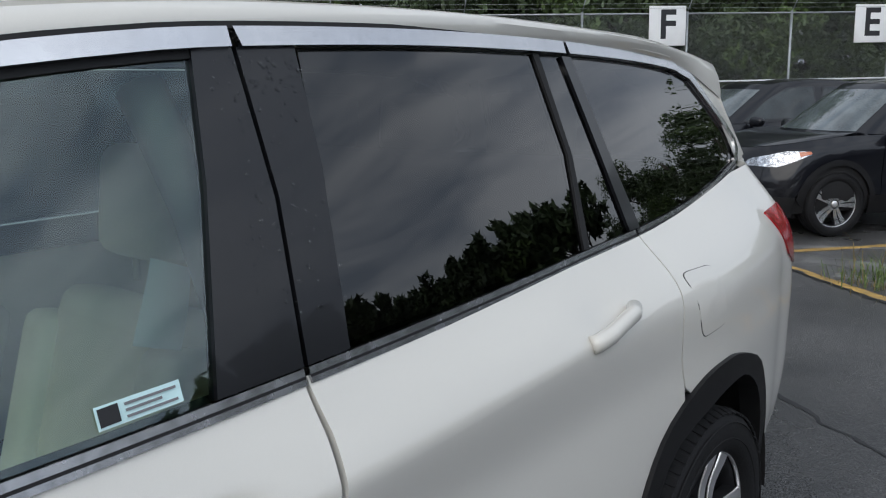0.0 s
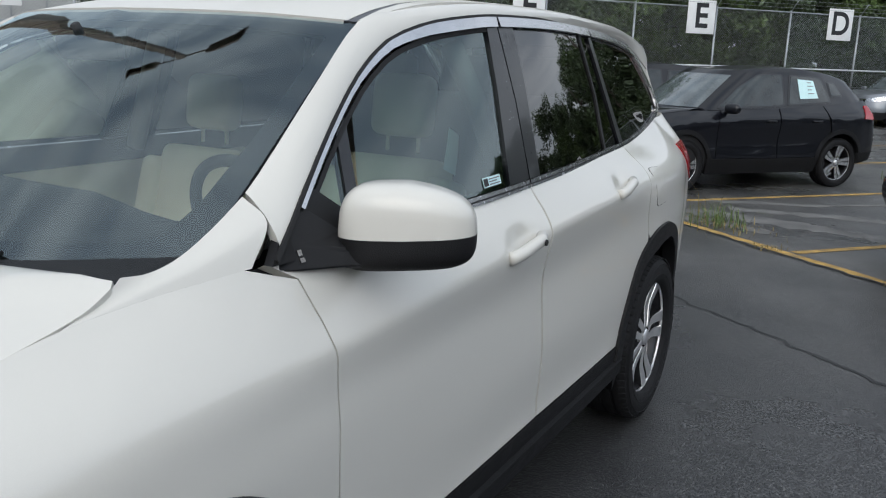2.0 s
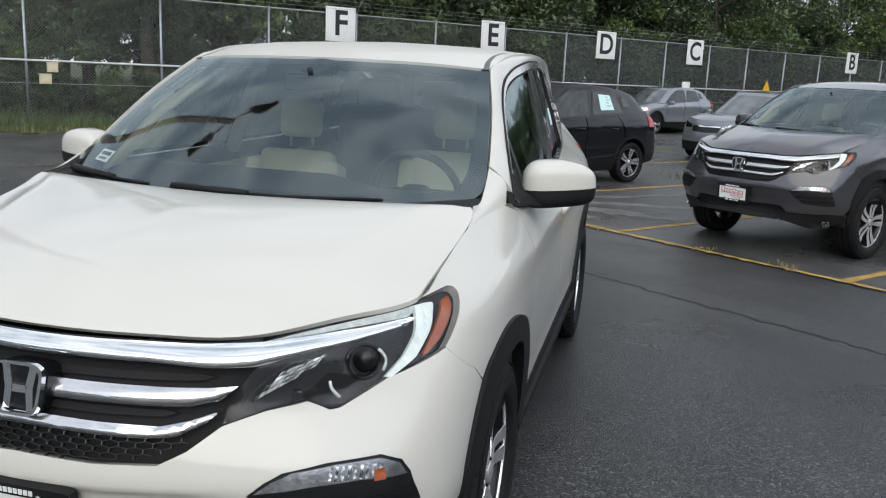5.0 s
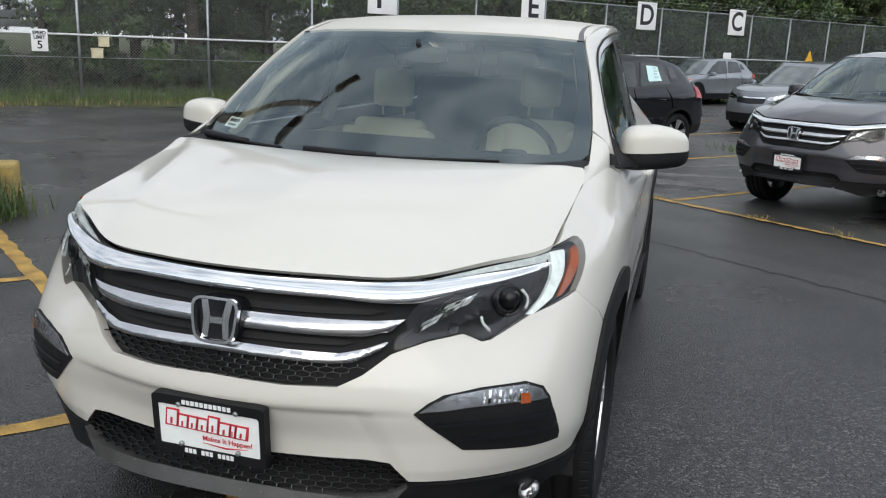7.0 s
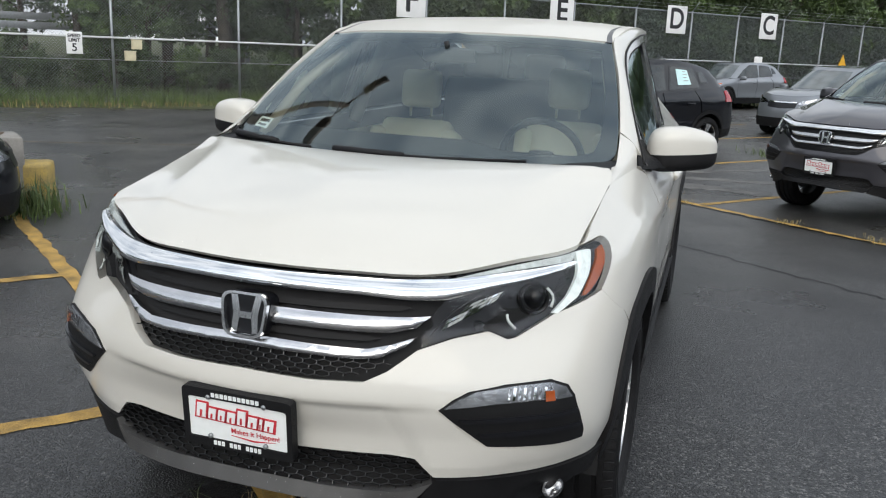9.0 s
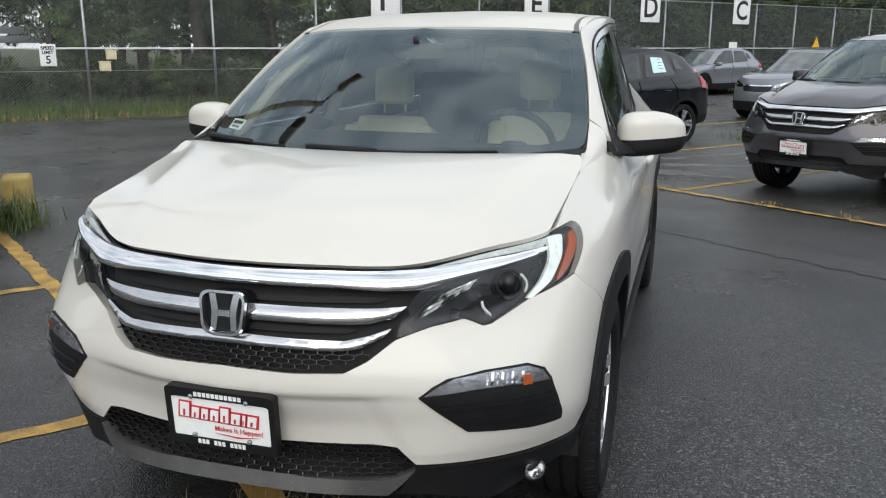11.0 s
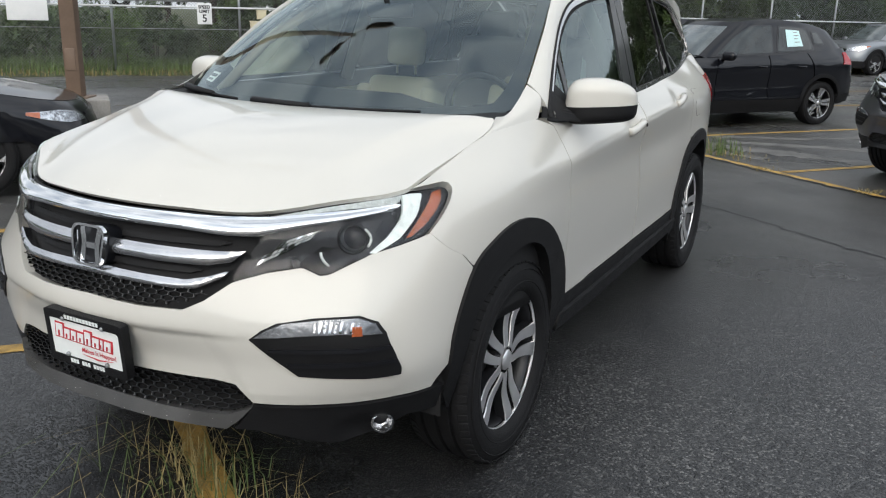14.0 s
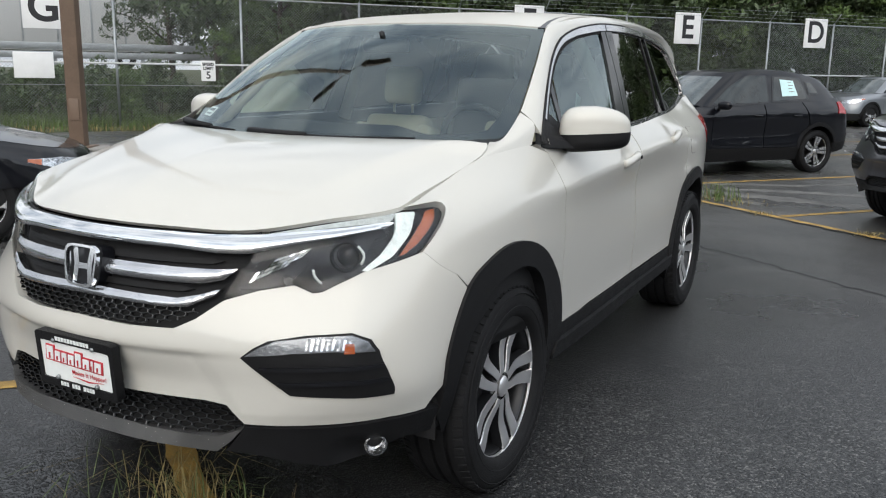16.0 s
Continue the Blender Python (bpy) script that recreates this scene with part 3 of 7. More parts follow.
def build_suv(parent, body, plate=True):
    """A mid-size SUV that looks towards -y, its front axle's middle over the origin."""
    sk = suv_skin()
    F, S = sk.front, sk.side
    win = Field(side_glass_at)
    win_low = lambda y: float(belt_z(y)) + 0.012

    def both(name, outline, mat, label="", off=0.0, thick=0.015, skin=sk, sign=1, du=0.2, dv=0.34, parent_pair=None):
        made = []
        for sd in (1, -1):
            made.append(part(name, patch(skin, outline, off, thick, du, dv, sd, sign), mat, parent_pair[0 if sd > 0 else 1] if parent_pair else parent, label))
        return made

    # -- dark inner shell behind the panels' gaps
    # the arches' outer and inner lines in side view, from front to back
    out_f = curve([(-.46, .43), (-.460, .52), (-.452, .640), (-.36, .812), (-.25, .876), (-.10, .911), (.06, .894), (.22, .828), (.367, .706), (.445, .58), (.470, .45), (.475, .37)])
    in_f = curve([(-.395, .31), (-.396, .42), (-.377, .581), (-.277, .744), (-.136, .806), (.035, .813), (.179, .741), (.29, .56), (.32, .42), (.325, .27)])
    out_r = curve([(2.28, .40), (2.305, .522), (2.371, .696), (2.478, .812), (2.658, .887), (2.80, .905), (2.927, .892), (3.124, .819), (3.235, .67), (3.285, .50), (3.30, .40)])
    in_r = curve([(2.36, .27), (2.372, .46), (2.395, .575), (2.502, .748), (2.716, .81), (2.85, .828), (2.987, .815), (3.13, .72), (3.20, .56), (3.215, .40)])
    on = lambda c, a, b, n: [S(*c(t)) for t in np.linspace(a, b, n)]
    shell = [(0.0, .1), (4.6, .1)] + on(out_f, 0, 1, 16) + [S(.6, .30), S(2.2, .30)] + on(out_r, 0, 1, 16) + [(12.9, .2), (13.0, 6.0), (6.6, 6.0), (5.0, 5.9), (4.0, 5.9), (2.0, 5.9), (0, 5.9)]
    part("inner_body", patch(sk, shell, -.030, 0, .4, .5, 2), M_BLACK, parent, "black inner body shell")

    # -- painted panels
    low_edge = [F(.0, .530), F(.20, .532), F(.40, .535), F(.465, .527), F(.512, .474), F(.62, .472), F(.74, .472), F(.84, .477)]
    lamp_low = [F(.872, .948), F(.768, .905), F(.685, .853), F(.664, .850), F(.617, .872), F(.540, .858), F(.457, .830)]
    bumper = low_edge + [S(-.52, .472)] + on(out_f, .10, .277, 6) + [S(-.405, .868), S(-.505, .948)] + lamp_low[1:] + [F(.394, .779), F(.337, .750), F(.20, .747), F(.10, .749), F(0, .751)]
    part("front_bumper", patch(sk, bumper, 0, .03, .06, .07, 2), body, parent, "painted front bumper cover")
    fender_top = [(4.05, 6.0), (4.5, 6.0), (5.0, 6.0), (5.5, 6.0), (6.0, 6.0), (6.3, 6.0), (6.55, 6.0), (6.66, 6.0)]
    seam_f = [S(.392, 1.17), S(.412, 1.09), S(.424, 1.02), S(.431, .92), S(.433, .80), S(.443, .66)]
    fender = [S(-.505, .950), (4.43, 4.89), (4.77, 5.33), (4.835, 5.45), (4.835, 5.58), (4.75, 5.69), (4.4, 5.85), (4.10, 5.985)] + fender_top[1:] + seam_f + on(out_f, .80, .281, 14) + [S(-.40, .866)]
    both("front_fender", fender, body, thick=.025, du=.1, dv=.1)
    seam_b = [S(1.492, 1.15), S(1.478, 1.07), S(1.474, .98), S(1.478, .85), S(1.488, .70), S(1.497, .54), S(1.50, .488)]
    g = .006
    uv_b = S(1.497, 1.215)
    door_f = [(6.745, 6.0), (7.0, 6.0), (7.5, 6.0), (uv_b[0] - .004, 6.0)] + [(u - g, v) for u, v in seam_b] + [S(1.2, .486), S(.8, .488)] + on(out_f, .90, .815, 4) + [(u + .007, v) for u, v in seam_f[::-1]]
    doors_f = both("front_door", door_f, body, thick=.025, du=.014, dv=.06)
    uv_c = S(2.63, 1.24)
    seam_c = [S(2.60, 1.185), S(2.572, 1.12), S(2.558, 1.05), S(2.565, .97), S(2.585, .895)]
    door_r = [(uv_b[0] + .004, 6.0), (8.5, 6.0), (9.0, 6.0), (uv_c[0] - .005, 6.0)] + [(u - g, v) for u, v in seam_c] + on(out_r, .36, .10, 8) + [S(2.29, .488), S(1.9, .486)] + [(u + g, v) for u, v in seam_b[::-1]]
    doors_r = both("rear_door", door_r, body, thick=.025, du=.014, dv=.06)
    quarter = [(uv_c[0] + .005, 6.0), (10.0, 6.0), (10.5, 6.0), (11.0, 6.0), (12.0, 6.0), (13.0, 6.0), (13.0, 1.0), (12, 1.0), (11.4, 1.0)] + on(out_r, .95, .375, 14) + [(u + g, v) for u, v in seam_c[::-1]]
    both("rear_quarter_panel", quarter, body, thick=.025, du=.1, dv=.1)
    flap = rounded([S(2.622, 1.160), S(2.815, 1.152), S(2.815, 1.002), S(2.665, .995)], .2, 4)
    mid_u, mid_v = sum(q[0] for q in flap) / len(flap), sum(q[1] for q in flap) / len(flap)
    part("fuel_flap_gap", patch(sk, flap, .0008, .001, .1, .3), M_BLACK, parent)
    part("fuel_flap", patch(sk, [(mid_u + (u - mid_u) * .975, mid_v + (v - mid_v) * .975) for u, v in flap], .002, .002, .1, .3), body, parent, "painted fuel flap")

    # -- black cladding: sills, arches, bumper corners
    sill = [S(.47, .486), S(.8, .482), S(1.5, .480), S(2.0, .480), S(2.30, .484), S(2.36, .36), S(1.5, .355), S(.5, .355), S(.40, .36)]
    both("sill_cladding", sill, M_CLAD, "black plastic sill cladding", off=.004, thick=.05)
    both("sill_step", [S(.42, .425), S(1.5, .423), S(2.34, .425), S(2.36, .36), S(1.5, .355), S(.5, .355), S(.40, .36)], M_CLAD, "", off=.022, thick=.05)
    for co, ci in ((out_f, in_f), (out_r, in_r)):
        both("arch_trim", on(co, .0, .93, 30) + on(ci, 1, 0, 26), M_CLAD, "black plastic wheel arch trim", off=.012, thick=.06, du=.1, dv=.25)
    corner = [F(.512, .468), F(.62, .466), F(.74, .466), F(.84, .471), S(-.52, .468), S(-.44, .46), S(-.41, .42), S(-.44, .38), (4.1, 0.42), (3.6, 0.15), (3.0, 0.0), (2.3, 0.0), F(.46, .392)]
    both("bumper_corner", corner, M_CLAD, "black plastic bumper corner", off=.006, thick=.04, du=.06, dv=.1)
    lip = [F(0, .402), F(.25, .399), F(.44, .391), F(.508, .462), F(.455, .440), F(.40, .436), F(.2, .440), F(0, .442)]
    part("bumper_lip", patch(sk, lip, .012, .05, .14, .2, 2), M_LIP, parent, "plastic bumper lip with rain drops, coloured grey as if lit from above")

    # -- wheel wells
    for cy in (0.0, 2.82):
        for sd in (1, -1):
            well = bmesh.new()
            rows = []
            for x in (.50, .90):
                rows.append([well.verts.new((sd * x, y, z)) for y, z in arc(cy, .375, .47, .50, -3, 183, 24)])
            for i in range(24):
                well.faces.new((rows[0][i], rows[0][i + 1], rows[1][i + 1], rows[1][i]))
            well.faces.new(rows[0])
            part("wheel_well", well, M_BLACK, parent, "black wheel arch liner")

    # -- grille
    recess = [F(0, .753), F(.20, .750), F(.335, .754), F(.39, .784), F(.452, .832), F(.470, .86), F(.512, .955), F(.30, .975), F(0, .98)]
    part("grille_backing", patch(sk, recess, -.034, .03, .1, .3, 2), M_BLACK, parent, "black grille backing")
    bars = (
        ("grille_top_bar", [F(0, 1.001), F(.25, 1.0), F(.445, .998), F(.52, 1.000), F(.60, 1.008), F(.70, 1.018), F(.785, 1.032), F(.797, 1.030), F(.785, 1.016), F(.70, .998), F(.60, .980), F(.507, .957), F(.42, .955), F(.30, .962), F(.15, .963), F(0, .962)], .010, "broad chrome grille bar"),
        ("grille_middle_bar", [F(.0, .914), F(.30, .912), F(.43, .912), F(.478, .915), F(.446, .884), F(.385, .872), F(.3, .871), F(0, .874)], .002, "chrome grille bar"),
        ("grille_low_bar", [F(.0, .838), F(.20, .833), F(.33, .830), F(.39, .842), F(.450, .862), F(.425, .838), F(.367, .810), F(.30, .806), F(.15, .809), F(0, .811)], .004, "chrome grille bar"),
    )
    part("bonnet_seal", patch(sk, [F(0, .988), F(.25, .988), F(.45, .988), (2.2, 6.0), (1.0, 6.0), (0, 6.0)], .003, .02, .15, .1, 2), M_BLACK, parent, "black seal under the bonnet edge")
    for name, outline, off, label in bars:
        bm = patch(sk, outline, off, .03, .12, .05, 2)
        # each bar is rounded: it stands out most along its middle
        at = [sk.at(u, v) for u, v in outline]
        tip = max(range(len(at)), key=lambda i: at[i][0])
        hi, lo = at[:tip + 1], at[tip:][::-1]
        for vert in bm.verts:
            x = abs(vert.co.x)
            zh, zl = np.interp(x, [p[0] for p in hi], [p[2] for p in hi]), np.interp(x, [p[0] for p in lo], [p[2] for p in lo])
            t = min(max((vert.co.z - zl) / max(zh - zl, 1e-4), 0), 1)
            vert.co.y -= (.014 if "top" in name else .010) * 4 * t * (1 - t)
        part(name, bm, M_CHROME if "top" in name else M_SATIN, parent, label)
    for za, zb, xa in ((.926, .943, .40), (.850, .866, .33)):
        part("grille_slat", patch(sk, [F(0, zb), F(.25, zb), F(xa, zb - .002), F(xa + .03, (za + zb) / 2), F(xa, za), F(.2, za), F(0, za)], -.016, .02, .1, .1, 2), M_CLAD, parent, "black grille slat")
    low = lambda x: .752 + .045 * min(abs(x) / .40, 1) ** 4
    part("grille_mesh", honeycomb(sk, 0, .40, .74, .82, low, lambda x: .808, .038, .0030, -.004), M_MESH, parent, "black honeycomb grille mesh")
    low_in = [F(0, .440), F(.2, .438), F(.40, .434), F(.455, .438), F(.508, .474), F(.465, .525), F(.40, .533), F(.2, .530), F(0, .528)]
    part("intake_backing", patch(sk, low_in, -.030, .02, .2, .3, 2), M_BLACK, parent, "black lower intake")
    part("intake_mesh", honeycomb(sk, 0, .495, .43, .53, lambda x: .438 + .30 * max(0, abs(x) - .42), lambda x: .530 - .6 * max(0, abs(x) - .44), .042, .0034, -.004), M_MESH, parent, "black honeycomb intake mesh")

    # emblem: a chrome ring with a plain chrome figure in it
    badge = bmesh.new()
    ring = rounded([(-.074, .062), (.074, .062), (.060, -.062), (-.060, -.062)], .28, 5)
    inner = [(x * .86, z * .86) for x, z in ring]
    va = [[badge.verts.new((x * k, d, z * k)) for x, z in src] for src, d, k in ((ring, .0, 1), (ring, -.012, .985), (inner, -.012, 1.01), (inner, .0, 1))]
    for a, b in zip(va, va[1:]):
        for i in range(len(ring)):
            j = (i + 1) % len(ring)
            badge.faces.new((a[i], a[j], b[j], b[i]))
    bmesh.ops.recalc_face_normals(badge, faces=badge.faces)
    for sd in (1, -1):
        merge(badge, prism([(sd * .047, .050), (sd * .027, .050), (sd * .017, .004), (sd * .023, -.050), (sd * .040, -.050), (sd * .037, .0)], .012))
    merge(badge, prism([(-.022, .006), (.022, .006), (.019, -.011), (-.019, -.011)], .011))
    bmesh.ops.translate(badge, vec=(0, -.008, 0), verts=badge.verts)
    bmesh.ops.recalc_face_normals(badge, faces=badge.faces)
    plate_back = prism([(x * .97, z * .97) for x, z in ring], .045)
    bmesh.ops.transform(plate_back, matrix=pose(0, -.974, .892, -9), verts=plate_back.verts)
    part("emblem_backing", plate_back, M_GLOSSBLACK, parent, "black emblem backing", sharp=30)
    bmesh.ops.transform(badge, matrix=pose(0, -.976, .892, -9), verts=badge.verts)
    part("emblem", badge, M_CHROME, parent, "chrome emblem", sharp=30)

    # -- head lamps
    lamp = [F(.459, .834), F(.540, .862), F(.617, .876), F(.664, .854), F(.685, .857), F(.768, .909), S(-.515, .950), (4.40, 4.91), (4.74, 5.35), (4.80, 5.46), (4.80, 5.56), (4.72, 5.65), (4.4, 5.80), (4.05, 5.95), (3.5, 5.96), (3.0, 5.96), (2.5, 5.96), F(.465, 1.0), F(.60, .985), F(.512, .953)]
    housings = both("head_lamp", lamp, M_LAMPDARK, "clear-lens head lamp with lit strip and amber side marker", off=-.030, thick=.03, du=.1, dv=.2)
    pair = housings
    strip_top = [(2.22, 5.84), (2.7, 5.68), (3.3, 5.58), (3.68, 5.51), (3.76, 5.60), (3.86, 5.80), (3.87, 5.87), (3.0, 5.86), (2.5, 5.88)]
    strip_down = [(3.88, 5.86), (4.00, 5.82), (4.15, 5.70), (4.14, 5.62), (4.00, 5.34), (3.88, 4.92), (3.72, 4.50), (3.46, 4.26), (3.38, 4.29), (3.54, 4.56), (3.65, 4.92), (3.74, 5.38)]
    housing_ribs = [[(3.36 + .02 * k, 4.62 + .09 * k), (3.56 + .012 * k, 4.72 + .09 * k), (3.56 + .012 * k, 4.75 + .09 * k), (3.36 + .02 * k, 4.65 + .09 * k)] for k in range(5)]
    for rib in housing_ribs:
        both("housing_rib", rib, M_GLOSSBLACK, off=-.012, thick=.006, parent_pair=pair, du=.1, dv=.1)
    both("running_light", strip_top, M_DRLOFF, "clear ribbed lamp strip", off=.0, thick=.012, parent_pair=pair, du=.1, dv=.1)
    both("running_light", strip_down, M_DRL, "white lit lamp strip", off=.001, thick=.012, parent_pair=pair, du=.1, dv=.1)
    amber = rounded([(4.34, 5.58), (4.58, 5.54), (4.44, 5.28), (4.22, 4.96), (4.04, 4.68), (3.88, 4.50), (3.81, 4.49), (3.88, 4.72), (4.02, 5.09)], .2, 2)
    both("side_marker", amber, M_AMBER, "amber side marker", off=.0, thick=.01, parent_pair=pair, du=.1, dv=.1)
    reflect = [(2.06, 3.98), (2.30, 4.00), (2.60, 4.12), (2.72, 4.45), (2.72, 4.86), (2.45, 4.86), (2.25, 4.45)]
    both("reflector", reflect, M_LAMPDARK, "dark bowl of the head lamp", off=-.022, thick=.01, parent_pair=pair, du=.1, dv=.1)
    rng_f = random.Random(5)
    for i in range(9):
        for j in range(4):
            if (i < 2 and j > 1) or (i > 6 and j == 0):
                continue
            spot = lambda a, b: (2.17 + .45 * a + .10 * b, 4.10 + .50 * a + .50 * b * (1 - .25 * a))
            a0, a1, b0, b1 = i / 9, (i + .86) / 9, j / 4, (j + .80) / 4
            slant = rng_f.uniform(-.006, .006)
            # about half the facets are pale: their mirror glints are put into the colour
            both("reflector_facet", [spot(a0, b0), spot(a1, b0), spot(a1 + slant, b1), spot(a0 + slant, b1)], M_DRLOFF if rng_f.random() < .55 else M_CHROME, off=-.010 + rng_f.uniform(-.003, .003), thick=.004, parent_pair=pair)
    for sd, house in zip((1, -1), housings):
        uv = (3.15, 4.58)
        c = Vector(sk.at(*uv)) * 1.0
        c.x *= sd
        ball = bmesh.new()
        bmesh.ops.create_uvsphere(ball, u_segments=24, v_segments=12, radius=.034)
        bmesh.ops.transform(ball, matrix=Matrix.Translation(c + Vector((-.020 * sd, .030, 0))), verts=ball.verts)
        part("projector", ball, M_GLOSSBLACK, house, "dark projector lens")
        collar = lathe([(.004, .046), (-.004, .046), (-.008, .041), (-.004, .036), (.004, .035)], 32, "Y", closed=True)
        bmesh.ops.transform(collar, matrix=Matrix.Translation(c + Vector((-.016 * sd, .012, 0))) @ pose(0, 0, 0, -6, 0, 34 * sd), verts=collar.verts)
        part("projector_collar", collar, M_ALLOYDARK, house, "dark metal collar")
        for x0, z0, x1, z1 in ((.742, .974, .757, .924), (.656, .914, .680, .876)):
            pts = []
            for k in range(6):
                t = k / 5
                q = sk.at(*F(x0 + (x1 - x0) * t + (.010 if x0 > .7 else -.006) * math.sin(math.pi * t), z0 + (z1 - z0) * t))
                pts.append((q[0] * sd, q[1] - .004, q[2]))
            part("lamp_trim", tube(pts, .0040, 8), M_DRLOFF, house)
    both("lens", lamp, M_LENS, "clear lamp lens", off=.004, thick=0, parent_pair=pair, du=.08, dv=.15)

    # -- fog lamp panels
    panel = [F(.527, .682), F(.560, .710), F(.595, .730), F(.68, .745), F(.785, .750), F(.827, .731), F(.845, .700), F(.852, .672), F(.860, .645), F(.866, .615), F(.871, .585), F(.868, .562), F(.80, .562), F(.72, .568), F(.645, .573), F(.60, .615)]
    panels = both("fog_panel", panel, M_CLAD, "black slatted bumper vent with clear marker lamp", off=.004, thick=.02, du=.1, dv=.15)
    clear = [F(.540, .688), F(.575, .712), F(.615, .730), F(.70, .740), F(.785, .743), F(.822, .726), F(.838, .698), F(.751, .703), F(.658, .699), F(.60, .692)]
    both("marker_lamp", clear, M_MARKER, "clear marker lamp", off=.008, thick=.006, parent_pair=panels, du=.08, dv=.1)
    both("marker_lens", clear, M_LENS, "", off=.013, thick=0, parent_pair=panels, du=.1, dv=.1)
    both("marker_amber", [F(.775, .722), F(.795, .722), F(.80, .697), F(.778, .697)], M_AMBER, "amber bulb", off=.010, thick=.004, parent_pair=panels)
    for k in range(9):
        xa = .688 + .012 * k
        both("marker_rib", [F(xa, .706), F(xa + .006, .706), F(xa + .006, .736 - .0006 * k), F(xa, .737 - .0006 * k)], M_CHROME if k % 2 else M_REFLECTOR, off=.0095, thick=.004, parent_pair=panels)
    for z0, x0, x1 in ((.652, .578, .851), (.609, .620, .861)):
        both("vent_slat", [F(x0, z0 + .004), F((x0 + x1) / 2, z0 + .009), F(x1, z0 + .010), F(x1 + .003, z0 + .001), F((x0 + x1) / 2, z0 - .002), F(x0 + .012, z0 - .004)], M_GLOSSBLACK, "", off=.012, thick=.014, parent_pair=panels, du=.1, dv=.1)
    for sd in (1, -1):
        c = sk.at(*F(.789, .380))
        lampb = lathe([(0.012, .036), (-0.012, .034), (-0.014, .028), (-.006, .026), (0.01, .012), (0.012, .001)], 28, "Y")
        bmesh.ops.transform(lampb, matrix=pose(sd * (c[0] + .002), c[1] - .012, c[2], 0, 0, sd * 38), verts=lampb.verts)
        part("fog_lamp", lampb, M_REFLECTOR, parent, "round clear fog lamp")

    # -- bonnet
    hood_front = lambda a: sk.at(np.asarray(a, float) * 4.02, np.full_like(np.asarray(a, float), 6.0)) + np.stack([-.002 * np.asarray(a, float), .006 - .002 * np.asarray(a, float), .004 - .002 * np.asarray(a, float)], -1)
    hood_side = curve([tuple(hood_front(1.0)), (.7995, -.40, 1.099), (.804, -.25, 1.129), (.8085, -.11, 1.160), (.811, -.01, 1.186), (.808, .040, 1.208), (.802, .066, 1.222)])

    def hood_at(u, v):
        along = np.asarray(v, float)
        base = coons(hood_front, curve([(0, -.06, 1.217), (.27, -.038, 1.218), (.54, .010, 1.220), (.802, .066, 1.222)]),
                     curve([(0, -.895, 1.014), (0, -.74, 1.090), (0, -.52, 1.148), (0, -.28, 1.188), (0, -.06, 1.217)]), hood_side)(u, v)
        knee = .50 + .43 * along
        d = (np.asarray(u) - knee) / (1 - knee)
        drop_off = (1 - np.exp(-1.1 * (d + np.sqrt(d * d + .04 ** 2)))) / (1 - math.exp(-2.2))
        lift = (.034 * np.sin(np.pi * np.clip(along, 0, 1)) ** .75 + .004) * (1 - drop_off) * (1 - .22 * np.exp(-(np.asarray(u) / .28) ** 2))
        base[..., 2] = base[..., 2] + lift
        return base[..., 0], base[..., 1], base[..., 2]
    hood = Field(hood_at)
    part("bonnet", patch(hood, [(0, 0), (.3, 0), (.6, 0), (.9, 0), (.99, 0.006), (.998, .03), (.998, .5), (.998, .9), (.99, 1), (.9, 1), (.5, 1), (0, 1)], 0, .014, .04, .04, 2), body, parent, "painted bonnet with two raised creases and rain drops")
    cowl = Field(lambda u, v: tuple(((1 - v[..., None]) * (curve([(0, -.08, 1.19), (.26, -.06, 1.19), (.52, .0, 1.195), (.800, .070, 1.214)])(u)) + v[..., None] * (WIND_LOW(u) + (0, .03, .012)))[..., k] for k in range(3)))
    part("cowl", patch(cowl, [(0, 0), (1, 0), (1, 1), (0, 1)], 0, 0, .1, .5, 2), M_CLAD, parent, "black cowl under the windscreen")

    # -- windscreen, roof, pillars
    a_line = curve([(.804, .228, 1.217), (.768, .440, 1.368), (.718, .665, 1.516), (.658, .897, 1.652)])
    mid_line = curve([(0, -.02, 1.195), (0, .22, 1.375), (0, .47, 1.54), (0, .745, 1.672)])
    wind_c = coons(WIND_LOW, WIND_TOP, mid_line, a_line)
    wind = Field(lambda u, v: tuple(wind_c(u, v)[..., k] for k in range(3)))
    ws = part("windscreen", patch(wind, [(0, 0), (.90, .0), (.955, .02), (.985, .06), (.996, .13), (.998, .25), (.998, 1), (0, 1)], .0, 0, .08, .08, 2), M_GLASS, parent, "clear windscreen")
    ws.visible_shadow = False
    for strip_uv in ([(0, -.01), (.90, -.01), (.955, .015), (.985, .055), (.996, .10), (.895, .10), (.86, .085), (.80, .075), (.4, .07), (0, .07)], [(0, .945), (.86, .945), (.93, .92), (.998, .92), (.998, 1.005), (0, 1.005)]):
        part("windscreen_border", patch(wind, strip_uv, -.006, .004, .08, .08, 2), M_GLOSSBLACK, parent, "black border of the windscreen")
    both("windscreen_border", [(.895, .10), (.996, .10), (.998, .25), (.998, .92), (.93, .92), (.938, .5), (.92, .2)], M_GLOSSBLACK, "black border of the windscreen", off=-.006, thick=.004, skin=wind, du=.08, dv=.08)
    roof_c = coons(WIND_TOP, curve([(0, 3.82, 1.70), (.2, 3.80, 1.697), (.38, 3.74, 1.687), (.522, 3.62, 1.664)]), ROOF_MID, ROOF_EDGE)
    roof = Field(lambda u, v: tuple(roof_c(u, v)[..., k] for k in range(3)))
